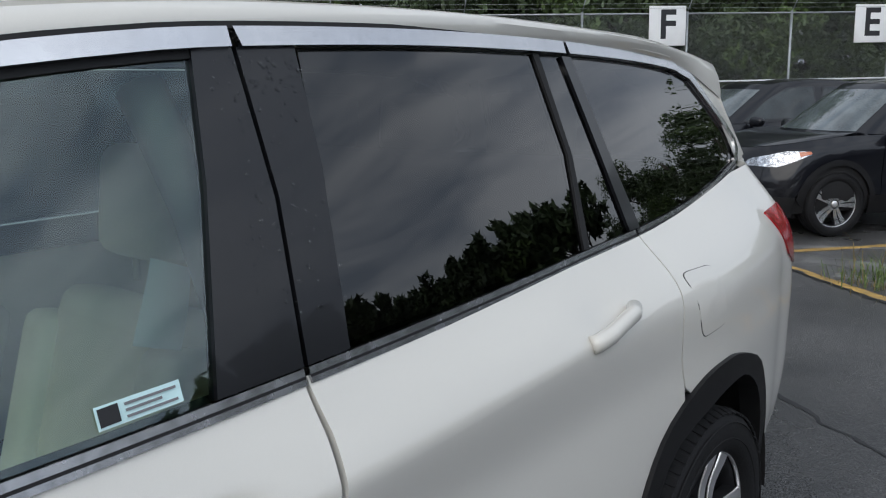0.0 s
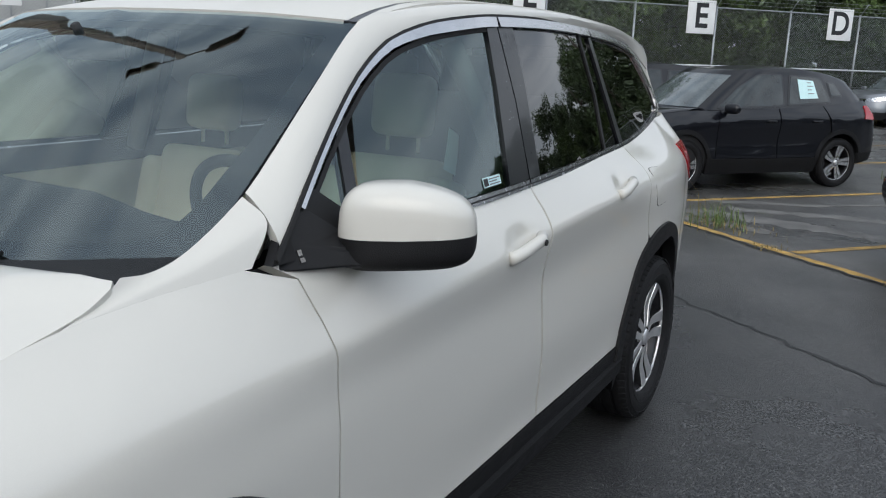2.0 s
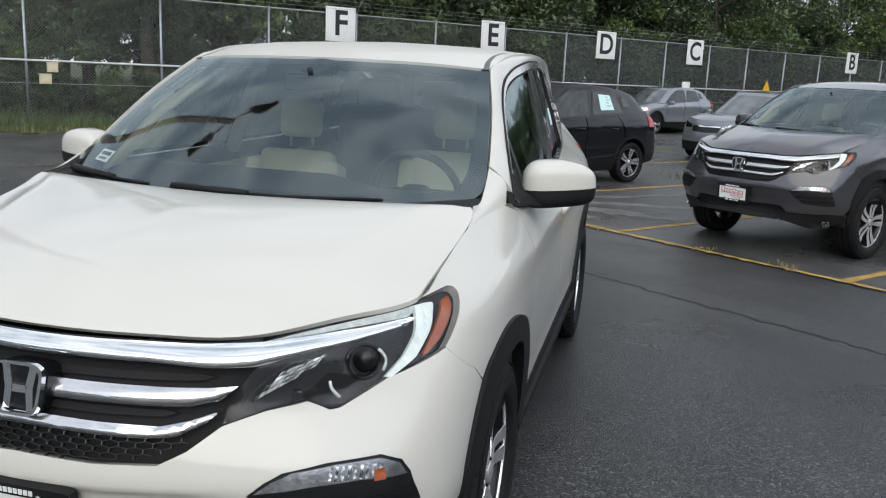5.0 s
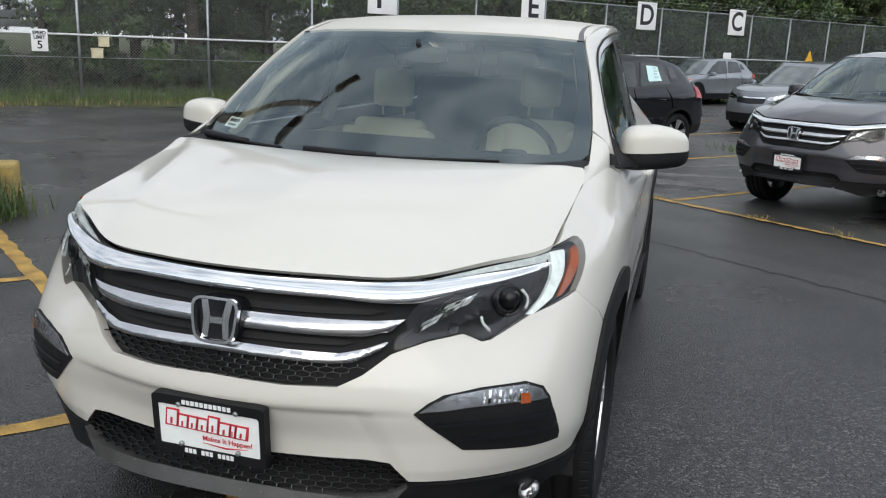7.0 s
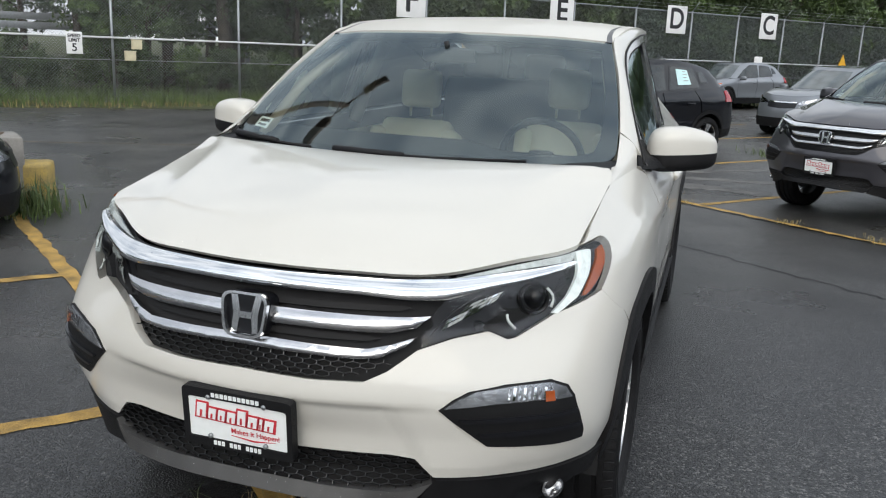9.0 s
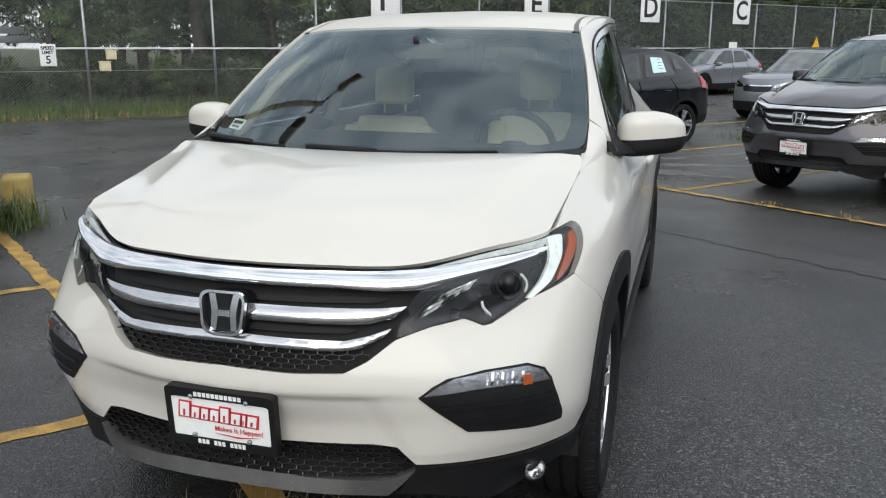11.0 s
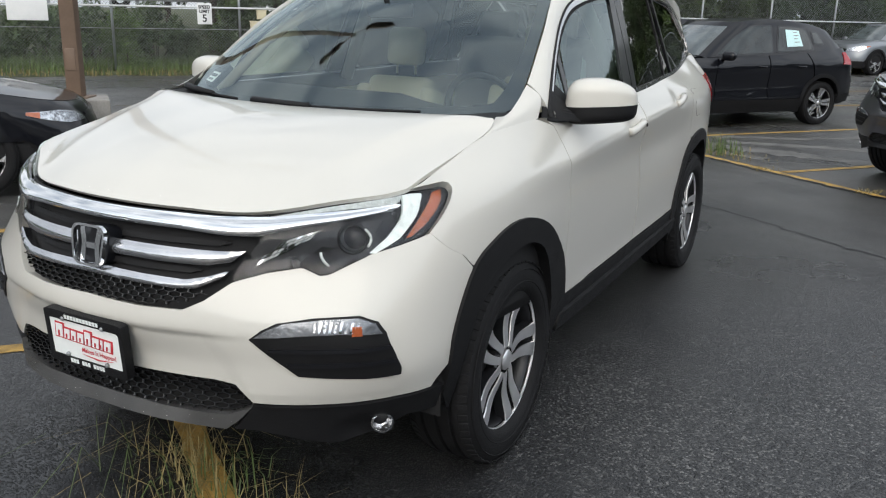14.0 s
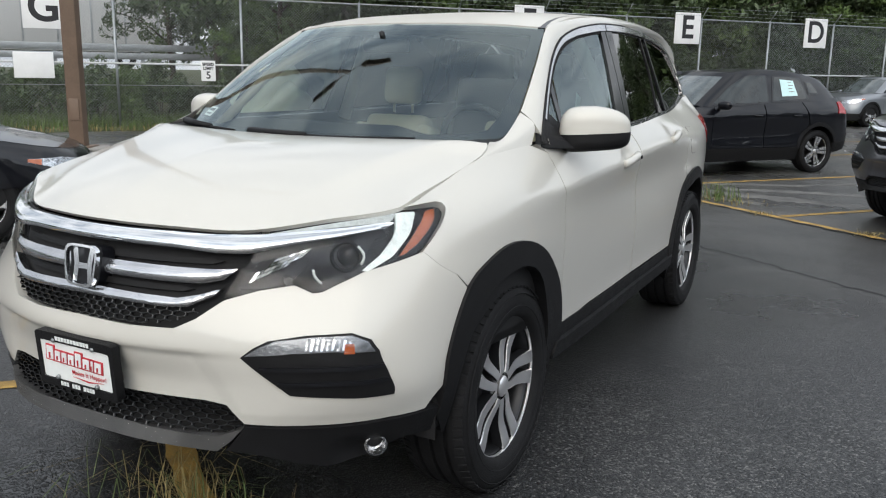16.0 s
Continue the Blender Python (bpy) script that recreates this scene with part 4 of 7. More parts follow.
    part("roof", patch(roof, [(0, 0.004), (.962, 0.004), (.945, .03), (.925, .07), (.91, .13), (.906, .2), (.908, 1), (0, 1)], .004, .03, .1, .04, 2), M_WETWHITE if body is M_WHITE else body, parent, "painted roof wet with rain")
    part("headliner", patch(roof, [(0, 0.01), (.98, 0.01), (.98, 1), (0, 1)], -.05, 0, .2, .1, 2), M_LINER, parent, "pale headliner")
    both("roof_ditch", [(.955, .0), (1.0, .0), (.985, .03), (.962, .07), (.945, .13), (.938, .2), (.928, 1), (.902, 1), (.900, .2), (.904, .13), (.919, .07), (.939, .03)], M_GLOSSBLACK, "black roof ditch moulding", off=.003, thick=.02, skin=roof, du=.2, dv=.04)
    both("roof_rail_panel", [(1.002, .0), (1.002, 1), (.924, 1), (.934, .2), (.941, .13), (.958, .07), (.982, .03)], M_WETWHITE if body is M_WHITE else body, "", off=.006, thick=.03, skin=roof, du=.2, dv=.04)

    def cant_at(u, v):
        """From the window's upper line up to the roof's edge, over the length."""
        y = .28 + 3.4 * u
        low = np.stack(side_glass_at(y, frame_top(y) - .012), -1)
        hi = edge_at(y)
        q = (1 - v[..., None]) * low + v[..., None] * hi
        n = np.stack([np.full_like(y, .86), np.zeros_like(y), np.full_like(y, .5)], -1)
        q = q + (.004 + .014 * np.sin(np.pi * np.clip(v, 0, 1)) ** .8)[..., None] * n
        return q[..., 0], q[..., 1], q[..., 2]

    _EDGE = curve([(.803, .16, 1.224), (.797, .26, 1.262), (.778, .395, 1.334), (.729, .640, 1.506), (.662, .897, 1.656), (.671, 1.05, 1.688), (.680, 1.25, 1.714), (.682, 1.5, 1.734), (.677, 1.8, 1.743), (.666, 2.1, 1.746), (.647, 2.4, 1.742), (.624, 2.7, 1.734), (.598, 3.0, 1.722), (.563, 3.3, 1.70), (.525, 3.6, 1.67), (.50, 3.78, 1.645)])
    _samples = _EDGE(np.linspace(0, 1, 400))

    def edge_at(y):
        return np.stack([np.interp(y, _samples[:, 1], _samples[:, k]) for k in range(3)], -1)
    _TOP = curve([(.31, 1.190), (.42, 1.268), (.55, 1.366), (.67, 1.452), (.80, 1.536), (.942, 1.608), (1.06, 1.643), (1.17, 1.666), (1.33, 1.686), (1.49, 1.699), (1.8, 1.709), (2.1, 1.712), (2.5, 1.708), (2.8, 1.700), (3.05, 1.688), (3.25, 1.671), (3.40, 1.64), (3.55, 1.58), (3.75, 1.50)])
    _tops = _TOP(np.linspace(0, 1, 400))

    def frame_top(y):
        return np.interp(y, _tops[:, 0], _tops[:, 1])
    cant = Field(cant_at)
    both("pillar_panel", [(.0255, .10), (.13, .10), (.3, .10), (.6, .10), (.99, .10), (.99, 1.0), (.6, 1.02), (.3, 1.02), (.18, 1.0), (.0275, 1.0)], body, "painted roof side and pillar", off=0, thick=.02, skin=cant, du=.02, dv=.3, sign=1)
    # the fender's top between bonnet, windscreen corner and pillar
    seam_u = (.365 - .28) / 3.4
    top_low = lambda a: sk.at(5.88 + .81 * np.asarray(a, float), np.full_like(np.asarray(a, float), 6.0))
    end_p = cant.at(np.array(seam_u), np.array(1.0))
    end_l = top_low(1.0)
    begin, corner_p = top_low(0.0), np.array((.800, .074, 1.226))
    inner_c = curve([tuple(corner_p), (.806, .125, 1.224), (.803, .19, 1.236), (.795, .275, 1.270), tuple(end_p)])
    mid_r = cant.at(np.array(seam_u), np.array(.5))
    fen_c = coons(top_low, inner_c, curve([tuple(begin), (.802, .030, 1.194), tuple(corner_p)]), curve([tuple(end_l), tuple(mid_r), tuple(end_p)]))

    def fen_at(u, v):
        q = fen_c(u, v) + (.006 * np.sin(np.pi * np.clip(u, 0, 1)) * np.sin(np.pi * np.clip(v, 0, 1)))[..., None] * np.array((.6, -.2, .7))
        return q[..., 0], q[..., 1], q[..., 2]
    both("fender_top", [(.0, 0), (1, 0), (1, .5), (.998, 1), (.6, 1), (.3, 1), (.0, 1)], body, "", off=0, thick=0, skin=Field(fen_at), du=.05, dv=.1, sign=1)
    # bright moulding over the doors and dark line above it
    tops = lambda d, a, b, n: [(y, float(frame_top(y)) + d) for y in np.linspace(a, b, n)]
    for a, b in ((.45, 1.508), (1.518, 2.50), (2.512, 3.28)):
        under = [(y, float(frame_top(y)) - .015 - .017 * min(max((y - .75) / .45, 0), 1)) for y in np.linspace(a + .008, b, 20)]
        both("upper_moulding", tops(-.004, a, b, 20) + under[::-1], M_SATIN, "bright metal window moulding", off=.016, thick=.012, skin=win, du=.12, dv=.1)
    both("roof_seal", tops(.004, .34, 3.28, 40) + tops(-.006, .34, 3.28, 40)[::-1], M_BLACK, "black door seal", off=.0135, thick=.006, skin=win, du=.12, dv=.1)
    lows = lambda d, a, b, n: [(y, float(belt_z(y)) + d) for y in np.linspace(a, b, n)]
    for a, b in ((.40, 1.494), (1.504, 2.625), (2.638, 3.58)):
        both("belt_moulding", lows(.010, a, b, 12) + lows(-.012, a, b, 12)[::-1], M_BELT, "bright belt moulding", off=.010, thick=.02, skin=win, du=.12, dv=.1)
        both("belt_seal", lows(.000, a, b, 12) + lows(-.004, a, b, 12)[::-1], M_BLACK, "", off=.0108, thick=.002, skin=win, du=.12, dv=.1)
    both("rear_moulding", [(3.27, 1.668), (3.40, 1.640), (3.54, 1.52), (3.665, 1.41), (3.66, 1.375), (3.58, 1.325), (3.57, 1.348), (3.63, 1.385), (3.63, 1.405), (3.50, 1.52), (3.38, 1.612), (3.27, 1.638)], M_SATIN, "bright window moulding", off=.012, thick=.02, skin=win, du=.06, dv=.05)

    # side windows
    front_glass = [(.62, win_low(.62)), (.90, win_low(.9)), (1.352, win_low(1.352)), (1.416, 1.49), (1.446, 1.664)] + tops(-.036, .74, 1.43, 12)[::-1]
    both("door_window", front_glass, M_SIDEGLASS, "lightly tinted front door window", off=.0, thick=0, skin=win, du=.12, dv=.1)
    both("vent_window", [(.455, win_low(.455)), (.585, win_low(.585)), (.655, 1.40), (.655, 1.41), (.47, 1.29)], M_SIDEGLASS, "small fixed front window", off=.0, thick=0, skin=win, du=.12, dv=.1)
    both("window_divider", [(.585, win_low(.585)), (.622, win_low(.62)), (.700, 1.445), (.650, 1.412)], M_GLOSSBLACK, "black window divider", off=.004, thick=.02, skin=win)
    both("window_seal", tops(-.030, .43, 1.46, 16) + tops(-.042, .46, 1.46, 16)[::-1], M_BLACK, "black window seal", off=.005, thick=.008, skin=win, du=.12, dv=.1)
    both("pillar_cover", [(1.352, win_low(1.35)), (1.497, win_low(1.49)), (1.520, 1.46), (1.512, 1.668), (1.446, 1.666), (1.416, 1.49)], M_GLOSSBLACK, "black door pillar cover with water drops", off=.008, thick=.02, skin=win, du=.1, dv=.1)
    both("pillar_cover", [(1.505, win_low(1.5)), (1.589, win_low(1.6)), (1.623, 1.50), (1.628, 1.676), (1.520, 1.670), (1.528, 1.46)], M_GLOSSBLACK, "black door pillar cover with water drops", off=.008, thick=.02, skin=win, du=.1, dv=.1)
    rear_glass = [(1.589, win_low(1.6)), (2.0, win_low(2.0)), (2.345, win_low(2.345)), (2.385, 1.454), (2.352, 1.676)] + tops(-.034, 1.64, 2.33, 8)[::-1] + [(1.623, 1.50)]
    both("rear_door_window", rear_glass, M_PRIVACY, "dark privacy window", off=.0, thick=0, skin=win, du=.12, dv=.1)
    both("window_divider", [(2.345, win_low(2.345)), (2.372, win_low(2.37)), (2.405, 1.45), (2.378, 1.676), (2.352, 1.676), (2.385, 1.454)], M_BLACK, "black window divider", off=.006, thick=.02, skin=win, du=.1, dv=.1)
    both("corner_window", [(2.372, win_low(2.37)), (2.595, win_low(2.59)), (2.555, 1.41), (2.487, 1.672), (2.378, 1.676), (2.405, 1.45)], M_PRIVACY, "dark fixed window", off=.0, thick=0, skin=win, du=.1, dv=.1)
    both("pillar_cover", [(2.595, win_low(2.59)), (2.660, win_low(2.66)), (2.605, 1.42), (2.535, 1.670), (2.487, 1.672), (2.555, 1.41)], M_GLOSSBLACK, "black window pillar", off=.008, thick=.02, skin=win, du=.1, dv=.1)
    quarter_glass = [(2.66, win_low(2.66)), (2.95, win_low(2.95)), (3.25, win_low(3.25)), (3.55, win_low(3.55)), (3.63, 1.385), (3.625, 1.405), (3.50, 1.515), (3.38, 1.608)] + tops(-.034, 2.54, 3.25, 6)[::-1] + [(2.605, 1.42)]
    both("quarter_window", quarter_glass, M_PRIVACY, "dark quarter window", off=.0, thick=0, skin=win, du=.12, dv=.1)
    # rear end
    tailgate = Field(lambda u, v: (u * (.60 + (.52 - .60) * v), 3.85 - .10 * u ** 3 - .16 * v - (.02 * u ** 2), 1.30 + .34 * v + .03 * (1 - u)))
    part("rear_window", patch(tailgate, [(0, 0), (.9, 0), (.9, 1), (0, 1)], 0, 0, .2, .3, 2, sign=1), M_PRIVACY, parent, "dark rear window")
    both("rear_pillar", [(.86, -.1), (1.0, -.1), (1.0, 1.0), (.86, 1.0)], body, "painted rear pillar", off=.0, thick=.03, skin=tailgate, du=.1, dv=.2)
    both("rear_pillar", [(3.60, 1.335), (3.74, 1.35), (3.70, 1.46), (3.64, 1.56), (3.58, 1.63), (3.50, 1.655), (3.40, 1.688), (3.30, 1.672), (3.41, 1.642), (3.55, 1.52), (3.672, 1.41), (3.665, 1.375)], body, "painted rear pillar", off=.006, thick=.03, skin=win, du=.06, dv=.06)
    tail = [S(3.46, 1.19), S(3.62, 1.20), (12.2, 5.2), (12.2, 4.2), S(3.66, 1.0), S(3.56, 1.05)]
    both("tail_lamp", tail, M_REDLENS, "red tail lamp", off=.006, thick=.03, du=.1, dv=.2)

    # -- door handles
    for doors, y0, dz in ((doors_f, 1.302, 0.0), (doors_r, 2.258, .052)):
        for sd, door in zip((1, -1), doors):
            pts = [sk.at(*S(y0 + d, z + dz)) + (o, 0, 0) for d, z, o in ((-.112, 1.060, -.004), (-.098, 1.063, .006), (-.055, 1.069, .019), (.012, 1.079, .029), (.058, 1.086, .029), (.088, 1.092, .014))]
            bm = tube([(p[0] * sd, p[1], p[2]) for p in pts], .0190, 14, taper=.90)
            grip = part("door_handle", bm, body, door)
            if dz == 0:
                k = sk.at(*S(y0 + .045, 1.084))
                hole = lathe([(.0, .0095), (.004, .008), (.004, .0005)], 16)
                bmesh.ops.transform(hole, matrix=pose(sd * (k[0] + .049), k[1], k[2], 0, 0, 0 if sd > 0 else 180), verts=hole.verts)
                part("keyhole", hole, M_BLACK, grip, "black keyhole")
    # -- mirrors
    for sd in (1, -1):
        cap = bmesh.new()
        bmesh.ops.create_uvsphere(cap, u_segments=48, v_segments=28, radius=1.0)
        for v in cap.verts:
            x, y, z = v.co
            q = lambda c, e: math.copysign(abs(c) ** e, c)
            x, y, z = q(x, .40), q(y, .70), q(z, .45)
            top = .100 - .026 * max(0, x) ** 1.3 - .004 * max(0, -x)
            v.co = (.138 * x * (1 - (.08 if x > 0 else .14) * max(0, z) ** 2), .080 * y * (1 - .30 * abs(x) ** 2), (top if z > 0 else .074) * z + .012 * x * (z < 0))
        shellc = cap.copy()
        for b, keep in ((cap, 1), (shellc, -1)):
            bmesh.ops.bisect_plane(b, geom=b.verts[:] + b.edges[:] + b.faces[:], plane_co=(0, 0, -.004), plane_no=(.06 * keep, 0, -keep), clear_outer=True)
        hold = part("door_mirror", mirror_foot(sd), M_CLAD, parent, "door mirror with painted cap and black base")
        m = pose(1.005 * sd, .595, 1.243, 0, 0, 24 * sd)
        for b, mat, nm in ((cap, body, "mirror_cap"), (shellc, M_CLAD, "mirror_base")):
            if sd < 0:
                mirrored(b)
            bmesh.ops.transform(b, matrix=m, verts=b.verts)
            part(nm, b, mat, hold, "painted mirror cap" if nm == "mirror_cap" else "black mirror base")
        gl = box((.19, .006, .10), (0, .075, .0), .002)
        if sd < 0:
            mirrored(gl)
        bmesh.ops.transform(gl, matrix=m, verts=gl.verts)
        part("mirror_glass", gl, M_CHROME, hold, "mirror glass")
    # -- wipers
    for arm, blade in ((((-.735, .165, 1.236), (-.62, .105, 1.232), (-.50, .072, 1.226)), ((-.70, .150, 1.228), (-.52, .075, 1.222), (-.34, .038, 1.217))),
                       (((-.22, -.005, 1.222), (-.08, -.012, 1.221), (.06, -.008, 1.219)), ((-.20, .005, 1.216), (.15, .008, 1.215), (.50, .070, 1.222)))):
        w_ob = part("wiper", tube(arm, .016, 8, taper=.7), M_CLAD, parent, "black wiper arm")
        part("wiper_blade", tube(blade, .008, 6, taper=.7), M_CLAD, w_ob, "thin black wiper blade")

    # -- wheels
    for y in (0, 2.82):
        for sd in (1, -1):
            build_wheel(parent, (.826 if y == 0 else .812) * sd, y, .372, .372, .245, .252, "paired", sd)

    # -- cabin
    floor = box((1.5, 2.9, .05), (0, 1.7, .55))
    part("cabin_floor", floor, M_LINER, parent, "beige cabin carpet")
    dash = bmesh.new()
    rows = []
    for x in np.linspace(-.74, .74, 13):
        rows.append([dash.verts.new((x, y + .10 * (abs(x) / .74) ** 2, z - (.045 * min(1, max(0, (x - .12) / .2)) if y > .3 else 0))) for y, z in ((.06, 1.165), (.22, 1.20), (.40, 1.232), (.55, 1.232), (.64, 1.19), (.66, .95), (.60, .6))])
    for p, q in zip(rows, rows[1:]):
        for i in range(6):
            dash.faces.new((p[i], q[i], q[i + 1], p[i + 1]))
    bmesh.ops.recalc_face_normals(dash, faces=dash.faces)
    part("dashboard", dash, M_DASH, parent, "dark grey dashboard")
    wheel = bmesh.new()
    prof = [(0.016 * math.cos(a), .178 + .016 * math.sin(a)) for a in np.linspace(0, 2 * math.pi, 10, endpoint=False)]
    lathe(prof, 40, "Y", wheel, closed=True)
    box((.36, .02, .035), (0, .0, 0), .006, bm=wheel)
    box((.12, .05, .12), (0, -.01, -.02), .03, bm=wheel)
    bmesh.ops.transform(wheel, matrix=pose(.405, .795, 1.150, 21), verts=wheel.verts)
    part("steering_wheel", wheel, M_DASH, parent, "dark steering wheel")
    build_seat(parent, .37, 1.345, .37)
    build_seat(parent, -.43, 1.293, .337)
    # rear bench: the cabin's shade is put into its darker colour
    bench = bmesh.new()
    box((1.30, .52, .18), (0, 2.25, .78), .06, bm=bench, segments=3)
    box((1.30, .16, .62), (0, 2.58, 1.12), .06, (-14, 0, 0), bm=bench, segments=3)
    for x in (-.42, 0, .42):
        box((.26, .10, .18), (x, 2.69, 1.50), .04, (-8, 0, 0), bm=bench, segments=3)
    part("rear_bench", bench, M_LINER, parent, "pale rear bench, its shade put into the colour")
    for sd in (1, -1):
        side_in = Field(lambda u, v: (side_glass_at(u, belt_z(u) + np.maximum(v - belt_z(u), 0))[0] - .022 - .10 * np.clip(belt_z(u) - v, 0, .2), u, v))
        trim = patch(side_in, [(.42, 1.13), (3.4, 1.17), (3.4, .6), (.42, .6)], 0, 0, .3, .3, sd)
        part("door_trim", trim, M_CREAM, parent, "pale inner door trim")
        cap = patch(side_in, [(y, float(belt_z(y)) + .012) for y in np.linspace(.42, 3.4, 12)] + [(3.4, 1.17), (.42, 1.13)], .004, .004, .3, .3, sd, -1)
        part("door_trim", cap, M_DASH, parent, "dark upper door trim")
        post = tube([(.80 * sd, 1.46, 1.20), (.70 * sd, 1.45, 1.45), (.615 * sd, 1.43, 1.62)], .035, 8)
        part("inner_pillar", post, M_LINER, parent, "pale inner pillar trim")
        apost = tube([(.765 * sd, .40, 1.20), (.705 * sd, .66, 1.42), (.632 * sd, .95, 1.575)], .024, 8)
        part("inner_pillar", apost, M_CREAM, parent, "pale inner pillar trim")
    rv = box((.24, .03, .065), (0, .66, 1.575), .02, (12, 0, 0))
    tube([(0, .64, 1.60), (0, .62, 1.63)], .012, 8, rv)
    part("rear_view_mirror", rv, M_DASH, parent, "black rear-view mirror")
    if plate:
        build_plate(parent)
    # rain drops on the trim, the bonnet's edge and under the mirror
    rng = random.Random(17)
    drops = bmesh.new()

    def drop(skin, u, v, r, off, sign=1, sd=1):
        c, n = skin.at(np.array(u), np.array(v)), sign * skin_normals(skin, np.array(u), np.array(v))
        m = Matrix.Translation((c[0] * sd + off * n[0] * sd, c[1] + off * n[1], c[2] + off * n[2])) @ Vector((n[0] * sd, n[1], n[2])).to_track_quat("Z", "Y").to_matrix().to_4x4()
        own = [[drops.verts.new(m @ Vector((r * k * math.cos(a), r * k * math.sin(a), r * h))) for a in np.linspace(0, 2 * math.pi, 8, endpoint=False)] for k, h in ((1, 0), (.72, .38), (.25, .52))]
        for a, b in zip(own, own[1:]):
            for i in range(8):
                drops.faces.new((a[i], a[(i + 1) % 8], b[(i + 1) % 8], b[i]))
        drops.faces.new(own[-1])
    for _ in range(110):
        y = rng.choice((1.46, 1.50, 1.56)) + rng.uniform(-.03, .03)
        drop(win, y + .02, rng.uniform(1.30, 1.66), rng.uniform(.0012, .0032), .008)
    for _ in range(40):
        drop(win, rng.uniform(1.52, 1.63), rng.uniform(1.60, 1.66), rng.uniform(.0015, .004), .008)
    for sd in (1, -1):
        for _ in range(70):
            u = rng.uniform(0, .95)
            drop(hood, u, rng.uniform(0, .07) ** 1.0, rng.uniform(.0012, .003), .0, 1, sd)
        for _ in range(70):
            u, v = sk.front(rng.uniform(.0, .46), rng.uniform(.405, .436))
            drop(sk, u, v, rng.uniform(.0015, .0035), .012, 1, sd)
        for _ in range(25):
            u, v = sk.front(rng.uniform(.0, .70), .975 + rng.uniform(0, .015))
            drop(sk, u, v, rng.uniform(.0015, .003), .014, 1, sd)
    tagged(part("rain_beading", drops, M_DROP, parent), "clear beads of rain on the trim", kind="stuff")
    # printed labels on the windows and a sheet of paper on the seat
    tag = part("window_label", patch(win, [(1.200, 1.240), (1.310, 1.242), (1.310, 1.268), (1.200, 1.266)], .003, .001, .2, .2), M_PAPERBLUE, parent, "pale printed label on the door window")
    part("label_mark", patch(win, [(1.203, 1.243), (1.228, 1.244), (1.228, 1.264), (1.203, 1.263)], .0045, .001, .2, .2), M_INK, tag)
    for k in range(3):
        part("label_bar", patch(win, [(1.236, 1.245 + .007 * k), (1.303 - .02 * (k % 2), 1.246 + .007 * k), (1.303 - .02 * (k % 2), 1.249 + .007 * k), (1.236, 1.248 + .007 * k)], .0045, .001, .2, .2), M_GREYINK, tag)
    tag = part("windscreen_label", patch(wind, [(.785, .108), (.893, .108), (.893, .185), (.785, .185)], -.004, .001, .2, .2, -1), M_PAPER, parent, "white stock label in the windscreen")
    for k in range(6):
        part("label_bar", patch(wind, [(.797 + .014 * k, .148), (.806 + .014 * k, .148), (.806 + .014 * k, .170), (.797 + .014 * k, .170)], -.002, .001, .2, .2, -1), M_INK, tag)
    part("label_bar", patch(wind, [(.805, .120), (.870, .120), (.870, .134), (.805, .134)], -.002, .001, .2, .2, -1), M_GREYINK, tag)
    sheet = bmesh.new()
    rows = [[sheet.verts.new((.640 - .012 * t, 1.410 + a * .062 + .035 * t + .008 * math.sin(2 * t + a), 1.240 + .120 * t - .025 * a)) for a in (-.6, -.2, .2, .5)] for t in (0, .25, .5, .75, 1)]
    for p, q in zip(rows, rows[1:]):
        for i in range(3):
            sheet.faces.new((p[i], p[i + 1], q[i + 1], q[i]))
    part("paper_sheet", sheet, M_PAPER, parent, "sheet of paper on the driver's seat")
    return sk, win, wind, hood


